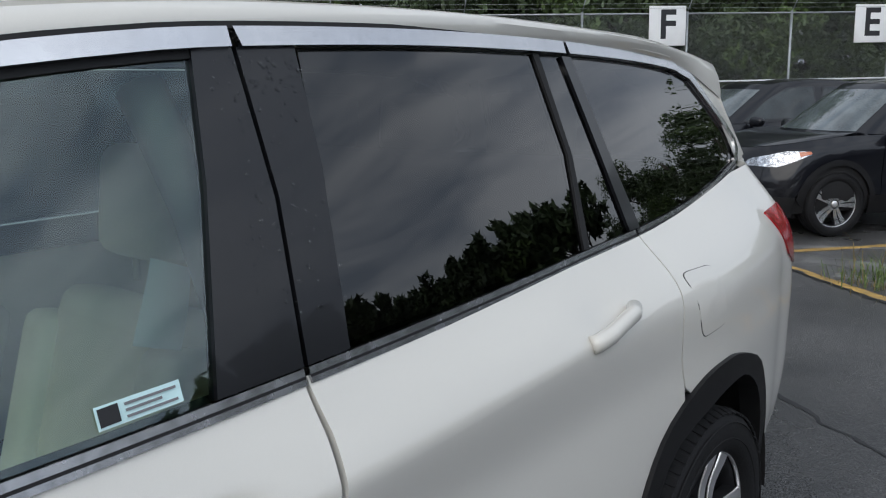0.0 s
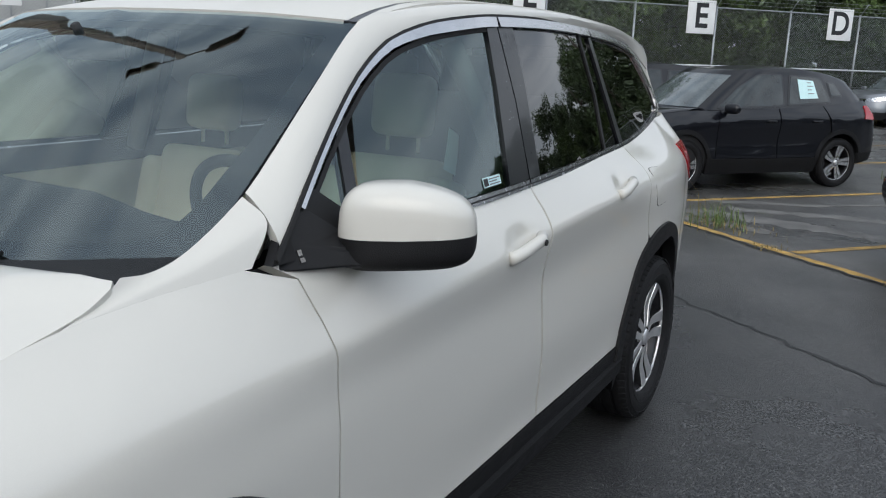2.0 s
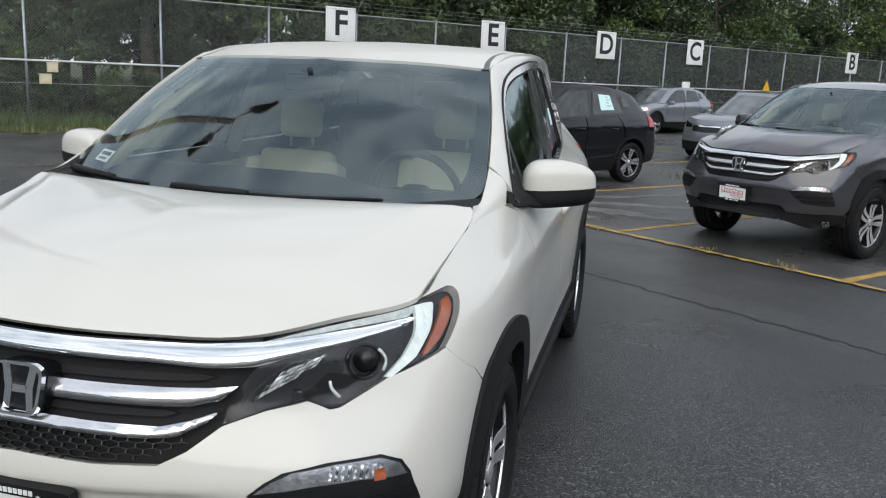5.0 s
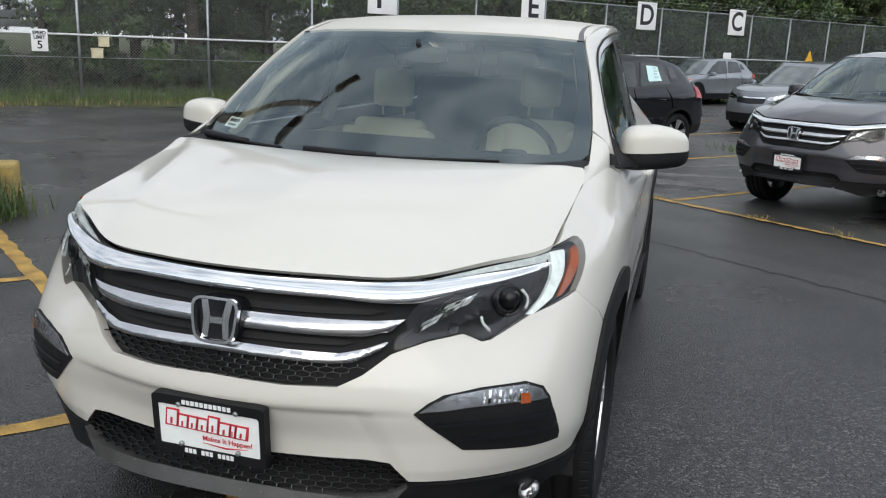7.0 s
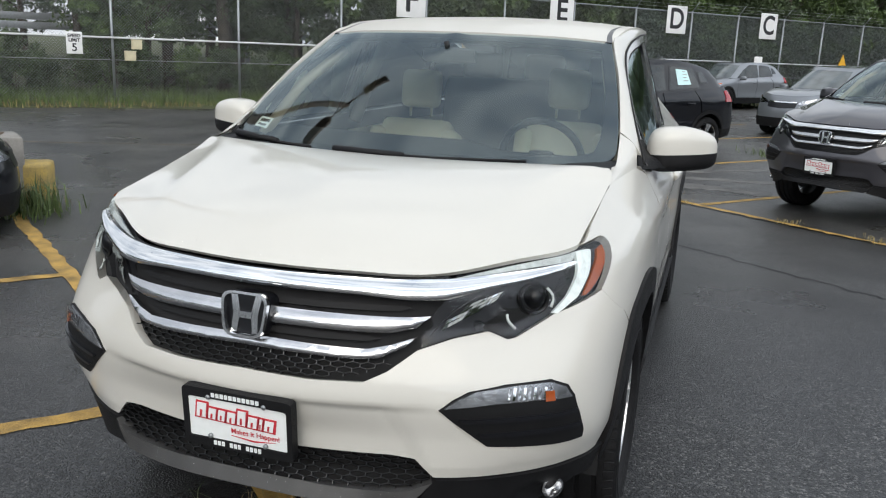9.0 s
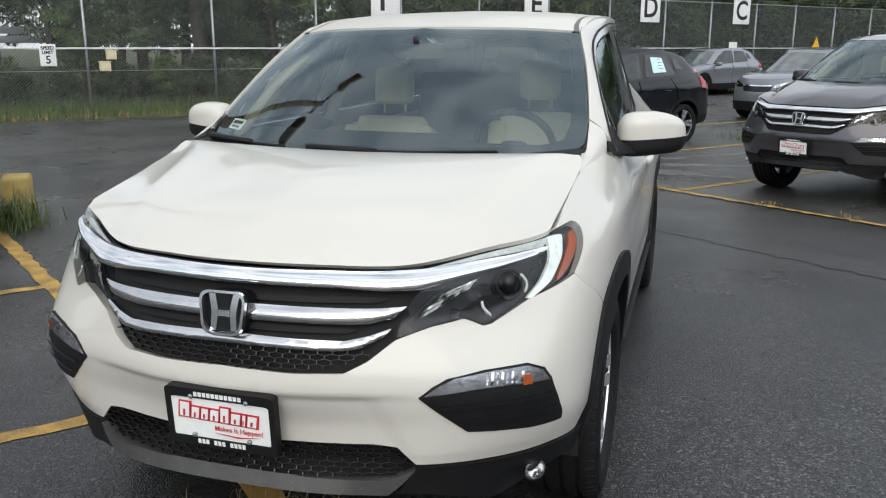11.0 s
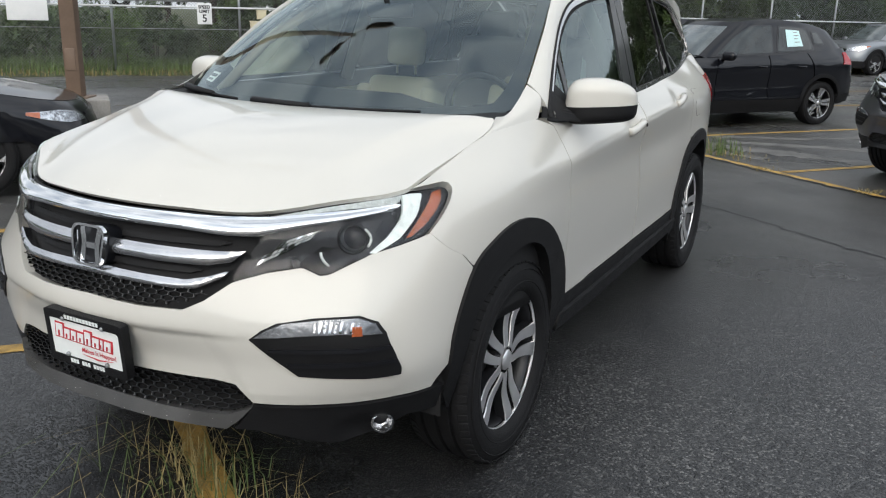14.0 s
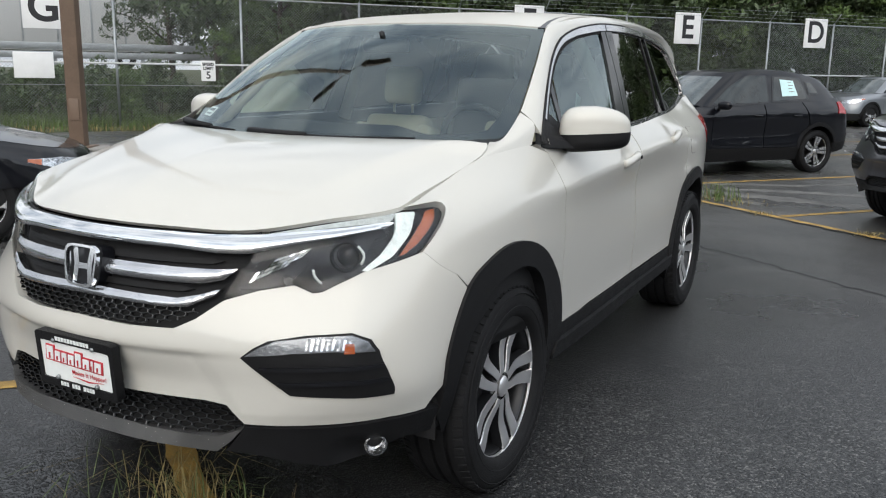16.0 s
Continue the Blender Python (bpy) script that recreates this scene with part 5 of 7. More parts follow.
def build_plate(parent):
    """A dealer's plate in a black frame: writing of a trade name and a phone number as plain bars."""
    m = pose(0, -1.030, .602, 4)
    rim_out = rounded([(-.167, -.088), (.167, -.088), (.167, .086), (-.167, .086)], .06, 3)
    back = prism(rim_out, .022)
    bmesh.ops.transform(back, matrix=m, verts=back.verts)
    frame_ob = part("plate_frame", back, M_CLAD, parent, "black plate frame", sharp=30)

    def flat(name, outline, mat, y, label="", skew=0.0):
        b = prism([(x, z + skew * x) for x, z in outline], .002)
        bmesh.ops.translate(b, vec=(0, -y, 0), verts=b.verts)
        bmesh.ops.transform(b, matrix=m, verts=b.verts)
        return part(name, b, mat, frame_ob, label, smooth=False)
    flat("plate_board", [(-.150, -.062), (.150, -.062), (.150, .056), (-.150, .056)], M_PAPER, .003, "white dealer plate")
    for a, b in ((rim_out, [(x * .905, z * .70 - .002) for x, z in rim_out]),):
        ring = bmesh.new()
        va = [[ring.verts.new((x, y, z)) for x, z in src] for src, y in ((a, 0), (a, -.007), (b, -.007), (b, -.002))]
        for p, q in zip(va, va[1:]):
            for i in range(len(a)):
                j = (i + 1) % len(a)
                ring.faces.new((p[i], p[j], q[j], q[i]))
        bmesh.ops.recalc_face_normals(ring, faces=ring.faces)
        bmesh.ops.transform(ring, matrix=m, verts=ring.verts)
        part("frame_lip", ring, M_CLAD, frame_ob, sharp=30)
    # the trade mark: a red ribbon with pale strokes
    x0 = -.128
    for w, h in ((.036, .042), (.030, .031), (.028, .031), (.032, .031), (.032, .042), (.034, .031), (.016, .031), (.034, .031)):
        z0 = -.004 - .10 * (x0 + w / 2) * .35
        flat("mark_block", [(x0 - .004, z0 - .005), (x0 + w + .002, z0 - .006), (x0 + w + .007, z0 + h + .004), (x0 + .003, z0 + h + .005)], M_RED, .0055, "red block of the trade mark")
        flat("mark_gap", [(x0 + .003, z0), (x0 + w - .005, z0 - .001), (x0 + w, z0 + h - .001), (x0 + .008, z0 + h)], M_PAPER, .0075, "white block of the trade mark")
        flat("mark_bar", [(x0 + w * .40, z0 + .002), (x0 + w * .56, z0 + .002), (x0 + w * .62, z0 + h * .5), (x0 + w * .46, z0 + h * .5)], M_RED, .0095)
        x0 += w
    words = text_mesh("Makes It Happen!", .021, .0003)
    bmesh.ops.transform(words, matrix=m @ Matrix.Translation((.055, -.0062, -.027)) @ Matrix.Rotation(radians(90), 4, "X"), verts=words.verts)
    part("slogan", words, M_RED, frame_ob, "small red slogan", smooth=False, sharp=0)
    flat("swash", [(-.02, -.042), (.05, -.046), (.115, -.040), (.05, -.050)], M_RED, .0058)
    for k in range(11):
        flat("frame_bar", [(-.074 + .0135 * k, .0645), (-.074 + .0135 * k + .010, .0645), (-.074 + .0135 * k + .010, .077), (-.074 + .0135 * k, .077)], M_PAPER, .0085)
    for k in range(12):
        if k not in (3, 7):
            flat("frame_bar", [(-.075 + .0125 * k, -.079), (-.075 + .0125 * k + .009, -.079), (-.075 + .0125 * k + .009, -.066), (-.075 + .0125 * k, -.066)], M_PAPER, .0085)
    for x, z in ((-.085, -.055), (.085, -.055), (-.085, .062), (.085, .062)):
        sc = lathe([(-.010, .001), (-.010, .004), (-.007, .007), (0, .007)], 12, "Y")
        bmesh.ops.transform(sc, matrix=m @ Matrix.Translation((x, -.002, z)), verts=sc.verts)
        part("screw", sc, M_STEEL, frame_ob, "steel screw")


def mirror_foot(sd):
    """The black arm and triangle that carry a door mirror."""
    bm = bmesh.new()
    sect = [[(.858, .33, 1.200), (.855, .46, 1.215), (.845, .46, 1.30), (.850, .40, 1.27)], [(.885, .36, 1.185), (.89, .56, 1.19), (.885, .55, 1.235), (.885, .42, 1.23)],
            [(.93, .48, 1.178), (.945, .62, 1.178), (.94, .61, 1.215), (.93, .50, 1.212)], [(1.0, .53, 1.180), (1.0, .63, 1.180), (1.0, .62, 1.21), (1.0, .54, 1.21)]]
    rows = [[bm.verts.new((x * sd, y, z)) for x, y, z in s] for s in sect]
    for a, b in zip(rows, rows[1:]):
        for i in range(4):
            bm.faces.new((a[i], a[(i + 1) % 4], b[(i + 1) % 4], b[i]))
    bm.faces.new(rows[0])
    bm.faces.new(rows[-1])
    bmesh.ops.recalc_face_normals(bm, faces=bm.faces)
    bmesh.ops.bevel(bm, geom=bm.edges[:], offset=.006, segments=2, affect="EDGES")
    tri = bmesh.new()
    q = [tri.verts.new((x * sd, y, z)) for x, y, z in ((.888, .33, 1.205), (.890, .62, 1.205), (.865, .60, 1.26), (.828, .50, 1.33), (.845, .42, 1.29))]
    tri.faces.new(q)
    ext = bmesh.ops.extrude_face_region(tri, geom=tri.faces[:])
    bmesh.ops.translate(tri, vec=(-.02 * sd, 0, 0), verts=[v for v in ext["geom"] if isinstance(v, bmesh.types.BMVert)])
    bmesh.ops.recalc_face_normals(tri, faces=tri.faces)
    return merge(bm, tri)


def build_seat(parent, x, y, z):
    """A leather front seat: cushion, back with bolsters, head rest."""
    cushion = bmesh.new()
    box((.50, .52, .16), (x, y - .20, z + .32), .05, (6, 0, 0), bm=cushion, segments=3)
    for s in (1, -1):
        box((.09, .50, .19), (x + s * .23, y - .20, z + .345), .04, (6, 0, 0), bm=cushion, segments=3)
    seat = part("seat", cushion, M_CREAM, parent, "cream leather front seat")
    back = bmesh.new()
    box((.40, .13, .54), (x, y + .12, z + .625), .055, (-16, 0, 0), bm=back, segments=3)
    for s in (1, -1):
        box((.09, .17, .48), (x + s * .205, y + .10, z + .60), .04, (-16, 0, 0), bm=back, segments=3)
    part("seat_back", back, M_CREAM, seat)
    head = bmesh.new()
    box((.215, .11, .205), (x, y + .225, z + 1.05), .05, (-8, 0, 0), bm=head, segments=4)
    for s in (1, -1):
        tube([(x + s * .06, y + .22, z + .9), (x + s * .06, y + .225, z + 1.0)], .007, 8, head)
    part("head_rest", head, M_CREAM, seat)
    return seat


# ---- other cars ----
M_CARGLASS = material("dark_car_glass", (0.026, 0.034, 0.036), 0.04, coat=0.2, spec=0.4, vary=0.3, scale=4, rough_vary=0.02)
M_PALEGLASS = material("bright_windscreen", (0.11, 0.13, 0.135), 0.05, coat=0.8, vary=0.3, scale=3, rough_vary=0.02)


def build_car(parent, body, guides, cabin, axle, tyre, rim, track, style, glass_u, cuts, lamp, tail, sticker=False, clad=True):
    """A car that looks towards -y, front axle over the origin: lower skin, cabin skin, wheels, lamps.
    glass_u: the cabin's windows as (name, u0, u1, v0, v1); cuts: door seams in y."""
    sk, gh = Skin(guides), Skin(cabin)
    S, F = sk.side, sk.front
    top = float(sk.nv)

    def both(name, outline, mat, label="", off=0.0, thick=0.015, skin=sk, du=.25, dv=.34, pair=None):
        return [part(name, patch(skin, outline, off, thick, du, dv, sd), mat, pair[i] if pair else parent, label) for i, sd in enumerate((1, -1))]
    n = sk.nu
    arch = tyre + .055
    zc = tyre
    ring = lambda cy, k, a, b, m: [S(cy + (arch + k) * math.cos(radians(t)), zc + (arch + k) * 1.04 * math.sin(radians(t))) for t in np.linspace(a, b, m)]
    skirt = .42 if clad else .24
    panels = []
    nose = [(0, 1.0)] + [(k, 1.0) for k in np.arange(.5, 3.6, .5)] + ring(0, .05, 165, 12, 14) + [S(cuts[0], skirt), (S(cuts[0], .8)[0], top), (4, top), (3, top), (2, top), (1, top), (0, top)]
    part("front_panel", patch(sk, nose, 0, .02, .25, .3, 2), body, parent, "painted front end")
    for a, b in zip(cuts, cuts[1:]):
        last = b == cuts[-1]
        out = [(S(a, .8)[0] + .015, top), (S(b, .8)[0] - .015, top)]
        if last:
            out += ring(axle, .05, 120, 170, 6) + [S(axle - arch - .06, skirt)]
        else:
            out += [S(b - .008, .8), S(b - .008, skirt)]
        out += [S((a + b) / 2, skirt), S(a + .008, skirt), S(a + .008, .8)]
        panels.append(both("door", out, body, "painted car door", thick=.02, du=.12))
    rear = [(S(cuts[-1], .8)[0] + .01, top), (n - 2, top), (n - 1, top), (n, top), (n, 1.0), (n - 1, 1.0)] + ring(axle, .05, 8, 115, 12)
    both("rear_panel", rear, body, "painted rear end", thick=.02)
    part("inner_body", patch(sk, [(0, .1), (3.7, .1)] + ring(0, .05, 190, -10, 12) + [(5.8, .1)] + [S(axle - arch - .06, .3)] + ring(axle, .05, 185, -5, 12) + [(n, .3), (n, top), (0, top)], -.025, 0, .5, .5, 2), M_BLACK, parent, "dark inner shell")
    if clad:
        both("sill", [S(arch * .95, skirt - .004), S(axle / 2, skirt - .006), S(axle - arch * .95, skirt - .004), S(axle - arch, .20), S(arch, .20)], M_CLAD, "black sill cladding", off=.008, thick=.04)
        for cy in (0, axle):
            both("arch_trim", ring(cy, .052, 172, 8, 18) + ring(cy, -.005, 0, 180, 18), M_CLAD, "black wheel arch trim", off=.010, thick=.04)
    part("low_bumper", patch(sk, [(0, .0), (3.6, .0), (3.6, 1.0), (2, 1.02), (0, 1.02)], .006, .03, .25, .3, 2), M_CLAD, parent, "black lower bumper")
    both("rear_bumper", [(n - 2.2, .3), (n, .3), (n, 1.02), (n - 2.2, 1.02)], M_CLAD if clad else body, "lower rear bumper", off=.006, thick=.03)
    # bonnet and cabin
    def hood_at(u, v):
        e = sk.at(np.asarray(u) * 5.0, np.full(np.shape(u), top))
        c = gh.at(np.asarray(u) * 2.2, np.zeros(np.shape(u)))
        w = np.asarray(v)[..., None]
        p = (1 - w) * e + w * c
        lift = .05 * np.sin(np.pi * np.clip(v, 0, 1)) ** .9 * (1 - .55 * np.asarray(u) ** 2)
        return p[..., 0], p[..., 1], p[..., 2] + lift + .004
    hood = Field(hood_at)
    part("bonnet", patch(hood, [(0, 0), (.99, 0), (.99, 1), (0, 1)], 0, .02, .1, .1, 2), body, parent, "painted bonnet")
    part("cabin_shell", patch(gh, [(0, 0), (gh.nu, 0), (gh.nu, gh.nv), (0, gh.nv)], 0, 0, .25, .25, 2), body, parent, "painted roof and pillars")
    for name, u0, u1, v0, v1 in glass_u:
        lean = .10 if name != "windscreen" else 0
        grow = 0.0 if name != "door_window" else .42
        shape = lambda e: rounded([(u0 - e, v0 - e), (u1 + e, v0 - e), (u1 - lean + e, v1 + e)] + ([(u0 + grow + .35, v1 + e), (u0 + grow * .45, v0 + (v1 - v0) * .55 + e)] if grow else [(u0 + lean * .6 - e, v1 + e)]), .08, 3)
        out = shape(0.0)
        if name in ("windscreen", "rear_window"):
            half = [(u0 if name == "windscreen" else u1, v0), (u1 if name == "windscreen" else u0, v0), (u1 if name == "windscreen" else u0, v1), (u0 if name == "windscreen" else u1, v1)]
            part(name, patch(gh, half, .005, .004, .2, .1, 2), M_PALEGLASS if name == "windscreen" else M_CARGLASS, parent, "car window")
        else:
            both(name, out, M_CARGLASS, "dark side window", off=.006, thick=.004, skin=gh, du=.2, dv=.1)
            both("window_seal", shape(.045), M_GLOSSBLACK, "black window seal", off=.003, thick=.004, skin=gh, du=.2, dv=.1)
    if sticker:
        name, u0, u1, v0, v1 = glass_u[sticker]
        sheet = patch(gh, [(u0 + .28, v0 + .12), (u0 + .80, v0 + .12), (u0 + .75, v1 - .12), (u0 + .25, v1 - .10)], .012, .002, .2, .1, 1)
        st = part("price_sheet", sheet, M_PAPERBLUE, parent, "pale blue price sheet in the window")
        for k in range(4):
            va = v0 + .24 + .10 * k
            part("print_bar", patch(gh, [(u0 + .52, va), (u0 + .70 - .05 * (k % 2), va), (u0 + .70 - .05 * (k % 2), va + .022), (u0 + .52, va + .022)], .0145, .001, .2, .1, 1), M_GREYINK, st)
    # lamps
    (x0, z0, x1, z1, yt) = lamp
    lampo = [F(x0, z0), F(x1, z0 - .005), S(yt, z1 - .03), S(yt, z1), F(x1, z1), F(x0 + .06, z0 + .07)]
    lamps = both("head_lamp", lampo, M_REFLECTOR, "clear head lamp", off=.004, thick=.02, du=.15, dv=.15)
    both("lens", lampo, M_LENS, "", off=.010, thick=0, pair=lamps, du=.15, dv=.15)
    both("side_marker", [S(yt - .10, z1 - .055), S(yt + .005, z1 - .025), S(yt, z1 - .002), S(yt - .10, z1 - .008)], M_AMBER, "amber marker", off=.012, thick=.004, pair=lamps)
    part("grille", patch(sk, [F(0, z0 - .10), F(x0 - .02, z0 - .08), F(x0 + .01, z0 + .05), F(x0 * .5, z0 + .06), F(0, z0 + .06)], .004, .02, .2, .2, 2), M_GLOSSBLACK, parent, "black grille")
    part("grille_bar", patch(sk, [F(0, z0 + .02), F(x0 - .01, z0 + .03), F(x0, z0 + .055), F(0, z0 + .05)], .014, .02, .2, .2, 2), M_CHROME if clad else M_GLOSSBLACK, parent, "grille bar")
    y0, y1, za, zb = tail
    both("tail_lamp", [S(y0, za), S(y1, za - .02), S(y1, zb), S(y0 + .06, zb)], M_REDLENS, "red tail lamp", off=.012, thick=.03, du=.1)
    # mirrors and handles
    for sd in (1, -1):
        bm = bmesh.new()
        bmesh.ops.create_uvsphere(bm, u_segments=20, v_segments=12, radius=1.0)
        for v in bm.verts:
            v.co = [math.copysign(abs(c) ** .75, c) * k for c, k in zip(v.co, (.11, .06, .065))]
        my, mz = (.62, 1.06) if clad else (.80, .93)
        bmesh.ops.transform(bm, matrix=pose(sd * (track + .17), my, mz, 0, 0, 12 * sd), verts=bm.verts)
        m = part("door_mirror", bm, body, parent, "painted door mirror")
        part("mirror_arm", box((.14, .05, .03), (sd * (track + .06), my + .02, mz - .05), .01), M_CLAD, m)
    for (pl, pr), b in zip(panels, cuts[1:]):
        for sd, door in ((1, pl), (-1, pr)):
            pts = [sk.at(*S(b - .24 + .16 * t, .90 if clad else .78)) + (.004 + .03 * math.sin(math.pi * t), 0, 0) for t in (0, .2, .5, .8, 1)]
            part("door_handle", tube([(p[0] * sd, p[1], p[2]) for p in pts], .013, 8), body, door)
    part("underbody", box((track * 1.5, axle + 1.1, .12), (0, axle / 2, .26), .02), M_BLACK, parent, "dark underbody")
    for cy in (0, axle):
        for sd in (1, -1):
            build_wheel(parent, (track - .03) * sd, cy, tyre, tyre, .215, rim, style, sd)
            well = bmesh.new()
            rows = [[well.verts.new((sd * x, y, z)) for y, z in arc(cy, zc, arch + .03, arch + .03, -20, 200, 16)] for x in (.45, track - .03)]
            for i in range(16):
                well.faces.new((rows[0][i], rows[0][i + 1], rows[1][i + 1], rows[1][i]))
            well.faces.new(rows[0])
            part("wheel_well", well, M_BLACK, parent, "dark wheel well")
    return sk, gh


def build_crossover(parent, body, sticker=0):
    """A small crossover with a coupe-like roof."""
    guides = [
        [(0, -.80, .22), (.3, -.78, .22), (.58, -.70, .22), (.74, -.55, .22), (.80, -.36, .22), (.82, 0, .22), (.82, .6, .22), (.82, 1.4, .22), (.82, 2.1, .22), (.82, 2.61, .24), (.80, 3.05, .28), (.66, 3.36, .30), (0, 3.46, .32)],
        [(0, -.84, .42), (.3, -.82, .42), (.60, -.72, .42), (.78, -.55, .42), (.85, -.36, .42), (.875, 0, .42), (.876, .6, .42), (.876, 1.4, .42), (.876, 2.1, .43), (.875, 2.61, .45), (.85, 3.05, .47), (.70, 3.38, .50), (0, 3.48, .52)],
        [(0, -.83, .62), (.3, -.81, .62), (.60, -.70, .62), (.78, -.52, .63), (.862, -.34, .64), (.89, 0, .66), (.862, .6, .60), (.850, 1.4, .60), (.858, 2.1, .63), (.89, 2.61, .69), (.86, 3.05, .72), (.71, 3.36, .74), (0, 3.45, .76)],
        [(0, -.76, .82), (.3, -.74, .82), (.58, -.63, .83), (.76, -.45, .85), (.845, -.28, .87), (.88, 0, .89), (.882, .6, .88), (.88, 1.4, .89), (.882, 2.1, .92), (.885, 2.61, .95), (.84, 3.05, .97), (.70, 3.30, .97), (0, 3.40, .98)],
        [(0, -.70, .90), (.3, -.68, .905), (.54, -.57, .93), (.70, -.38, .965), (.76, -.2, .99), (.79, .1, 1.02), (.815, .65, 1.03), (.82, 1.4, 1.055), (.80, 2.1, 1.09), (.765, 2.61, 1.125), (.70, 3.0, 1.16), (.58, 3.22, 1.18), (0, 3.32, 1.16)],
    ]
    cabin = [
        [(0, .12, 1.03), (.42, .17, 1.03), (.70, .36, 1.03), (.815, .75, 1.035), (.82, 1.4, 1.055), (.80, 2.1, 1.09), (.755, 2.7, 1.13), (.60, 3.18, 1.175), (0, 3.32, 1.16)],
        [(0, .80, 1.49), (.36, .83, 1.485), (.55, .98, 1.48), (.625, 1.18, 1.51), (.645, 1.55, 1.53), (.625, 2.1, 1.515), (.575, 2.6, 1.46), (.49, 3.02, 1.375), (0, 3.15, 1.40)],
        [(0, .98, 1.55), (.33, 1.0, 1.545), (.48, 1.10, 1.54), (.54, 1.28, 1.56), (.56, 1.6, 1.575), (.54, 2.1, 1.565), (.49, 2.55, 1.52), (.41, 2.95, 1.44), (0, 3.08, 1.46)],
        [(0, 1.55, 1.60), (.10, 1.56, 1.60), (.18, 1.6, 1.60), (.2, 1.7, 1.60), (.2, 1.85, 1.60), (.2, 2.05, 1.595), (.18, 2.25, 1.585), (.10, 2.4, 1.57), (0, 2.45, 1.565)],
    ]
    glass_u = [("windscreen", 0, 1.78, .05, .95), ("door_window", 2.50, 4.27, .08, .86), ("rear_door_window", 4.40, 5.55, .10, .84), ("corner_window", 5.66, 6.05, .30, .72), ("rear_window", 7.25, 8.0, .25, .9)]
    return build_car(parent, body, guides, cabin, 2.61, .335, .236, .80, "single", glass_u, (.50, 1.52, 2.30), (.36, .73, .70, .88, -.30), (3.02, 3.30, .93, 1.10), sticker)


def build_coupe(parent, body):
    """A low, long-nosed coupe."""
    guides = [
        [(0, -.93, .16), (.3, -.92, .16), (.62, -.83, .16), (.80, -.66, .17), (.86, -.42, .18), (.88, 0, .19), (.88, .7, .18), (.88, 1.5, .18), (.88, 2.2, .19), (.88, 2.72, .21), (.86, 3.3, .25), (.72, 3.72, .28), (0, 3.82, .30)],
        [(0, -.96, .34), (.3, -.95, .34), (.64, -.86, .34), (.83, -.66, .35), (.90, -.40, .36), (.93, 0, .37), (.915, .7, .36), (.915, 1.5, .36), (.93, 2.2, .38), (.955, 2.72, .40), (.91, 3.3, .44), (.76, 3.74, .46), (0, 3.84, .48)],
        [(0, -.95, .52), (.3, -.94, .52), (.63, -.85, .53), (.82, -.64, .54), (.905, -.38, .56), (.94, 0, .58), (.92, .7, .56), (.915, 1.5, .56), (.94, 2.2, .60), (.96, 2.72, .63), (.91, 3.3, .66), (.77, 3.72, .68), (0, 3.82, .70)],
        [(0, -.88, .68), (.3, -.87, .68), (.60, -.78, .69), (.79, -.57, .71), (.885, -.32, .75), (.93, 0, .80), (.92, .7, .80), (.915, 1.5, .81), (.93, 2.2, .84), (.94, 2.72, .87), (.89, 3.3, .89), (.76, 3.66, .90), (0, 3.76, .92)],
        [(0, -.80, .74), (.3, -.79, .745), (.56, -.70, .76), (.74, -.48, .80), (.81, -.22, .85), (.83, .1, .90), (.835, .75, .92), (.83, 1.5, .94), (.82, 2.2, .97), (.80, 2.72, 1.0), (.76, 3.25, 1.0), (.66, 3.55, 1.0), (0, 3.66, 1.01)],
    ]
    cabin = [
        [(0, .55, .95), (.45, .60, .94), (.70, .80, .93), (.82, 1.1, .93), (.82, 1.6, .95), (.80, 2.2, .975), (.74, 2.7, 1.0), (.60, 3.15, 1.01), (0, 3.3, 1.02)],
        [(0, 1.15, 1.31), (.34, 1.18, 1.305), (.52, 1.28, 1.295), (.58, 1.42, 1.31), (.59, 1.7, 1.32), (.57, 2.1, 1.29), (.54, 2.45, 1.22), (.46, 2.85, 1.13), (0, 2.95, 1.15)],
        [(0, 1.3, 1.355), (.3, 1.32, 1.35), (.42, 1.38, 1.345), (.47, 1.5, 1.35), (.48, 1.7, 1.35), (.46, 2.05, 1.33), (.43, 2.35, 1.27), (.36, 2.7, 1.19), (0, 2.8, 1.21)],
        [(0, 1.55, 1.38), (.1, 1.56, 1.38), (.16, 1.6, 1.38), (.18, 1.66, 1.38), (.18, 1.75, 1.38), (.18, 1.9, 1.37), (.16, 2.0, 1.36), (.1, 2.1, 1.34), (0, 2.15, 1.335)],
    ]
    glass_u = [("windscreen", 0, 1.8, .05, .95), ("door_window", 2.5, 4.6, .08, .86), ("rear_side_window", 4.75, 5.6, .15, .8), ("rear_window", 7.1, 8.0, .1, .9)]
    return build_car(parent, body, guides, cabin, 2.72, .345, .238, .84, "single", glass_u, (.52, 1.85), (.50, .60, .72, .70, -.42), (3.55, 3.70, .78, .93), 0, clad=False)


# ---- plants ----
M_BARK = material("grey_brown_bark", (0.085, 0.07, 0.055), 0.9, vary=0.3, scale=5, bump=0.8, bump_scale=40)
M_LEAF = material("dark_green_leaves", (0.092, 0.135, 0.055), 0.55, vary=0.3, scale=1.2, per_object=0.25)
M_LEAFLIGHT = material("light_green_leaves", (0.11, 0.17, 0.045), 0.55, vary=0.3, scale=1.5, per_object=0.2)
M_GRASS = material("green_grass_blades", (0.11, 0.16, 0.045), 0.6, vary=0.3, scale=2.0)
M_STRAW = material("dry_straw_grass", (0.34, 0.27, 0.11), 0.7, vary=0.25, scale=5.0)


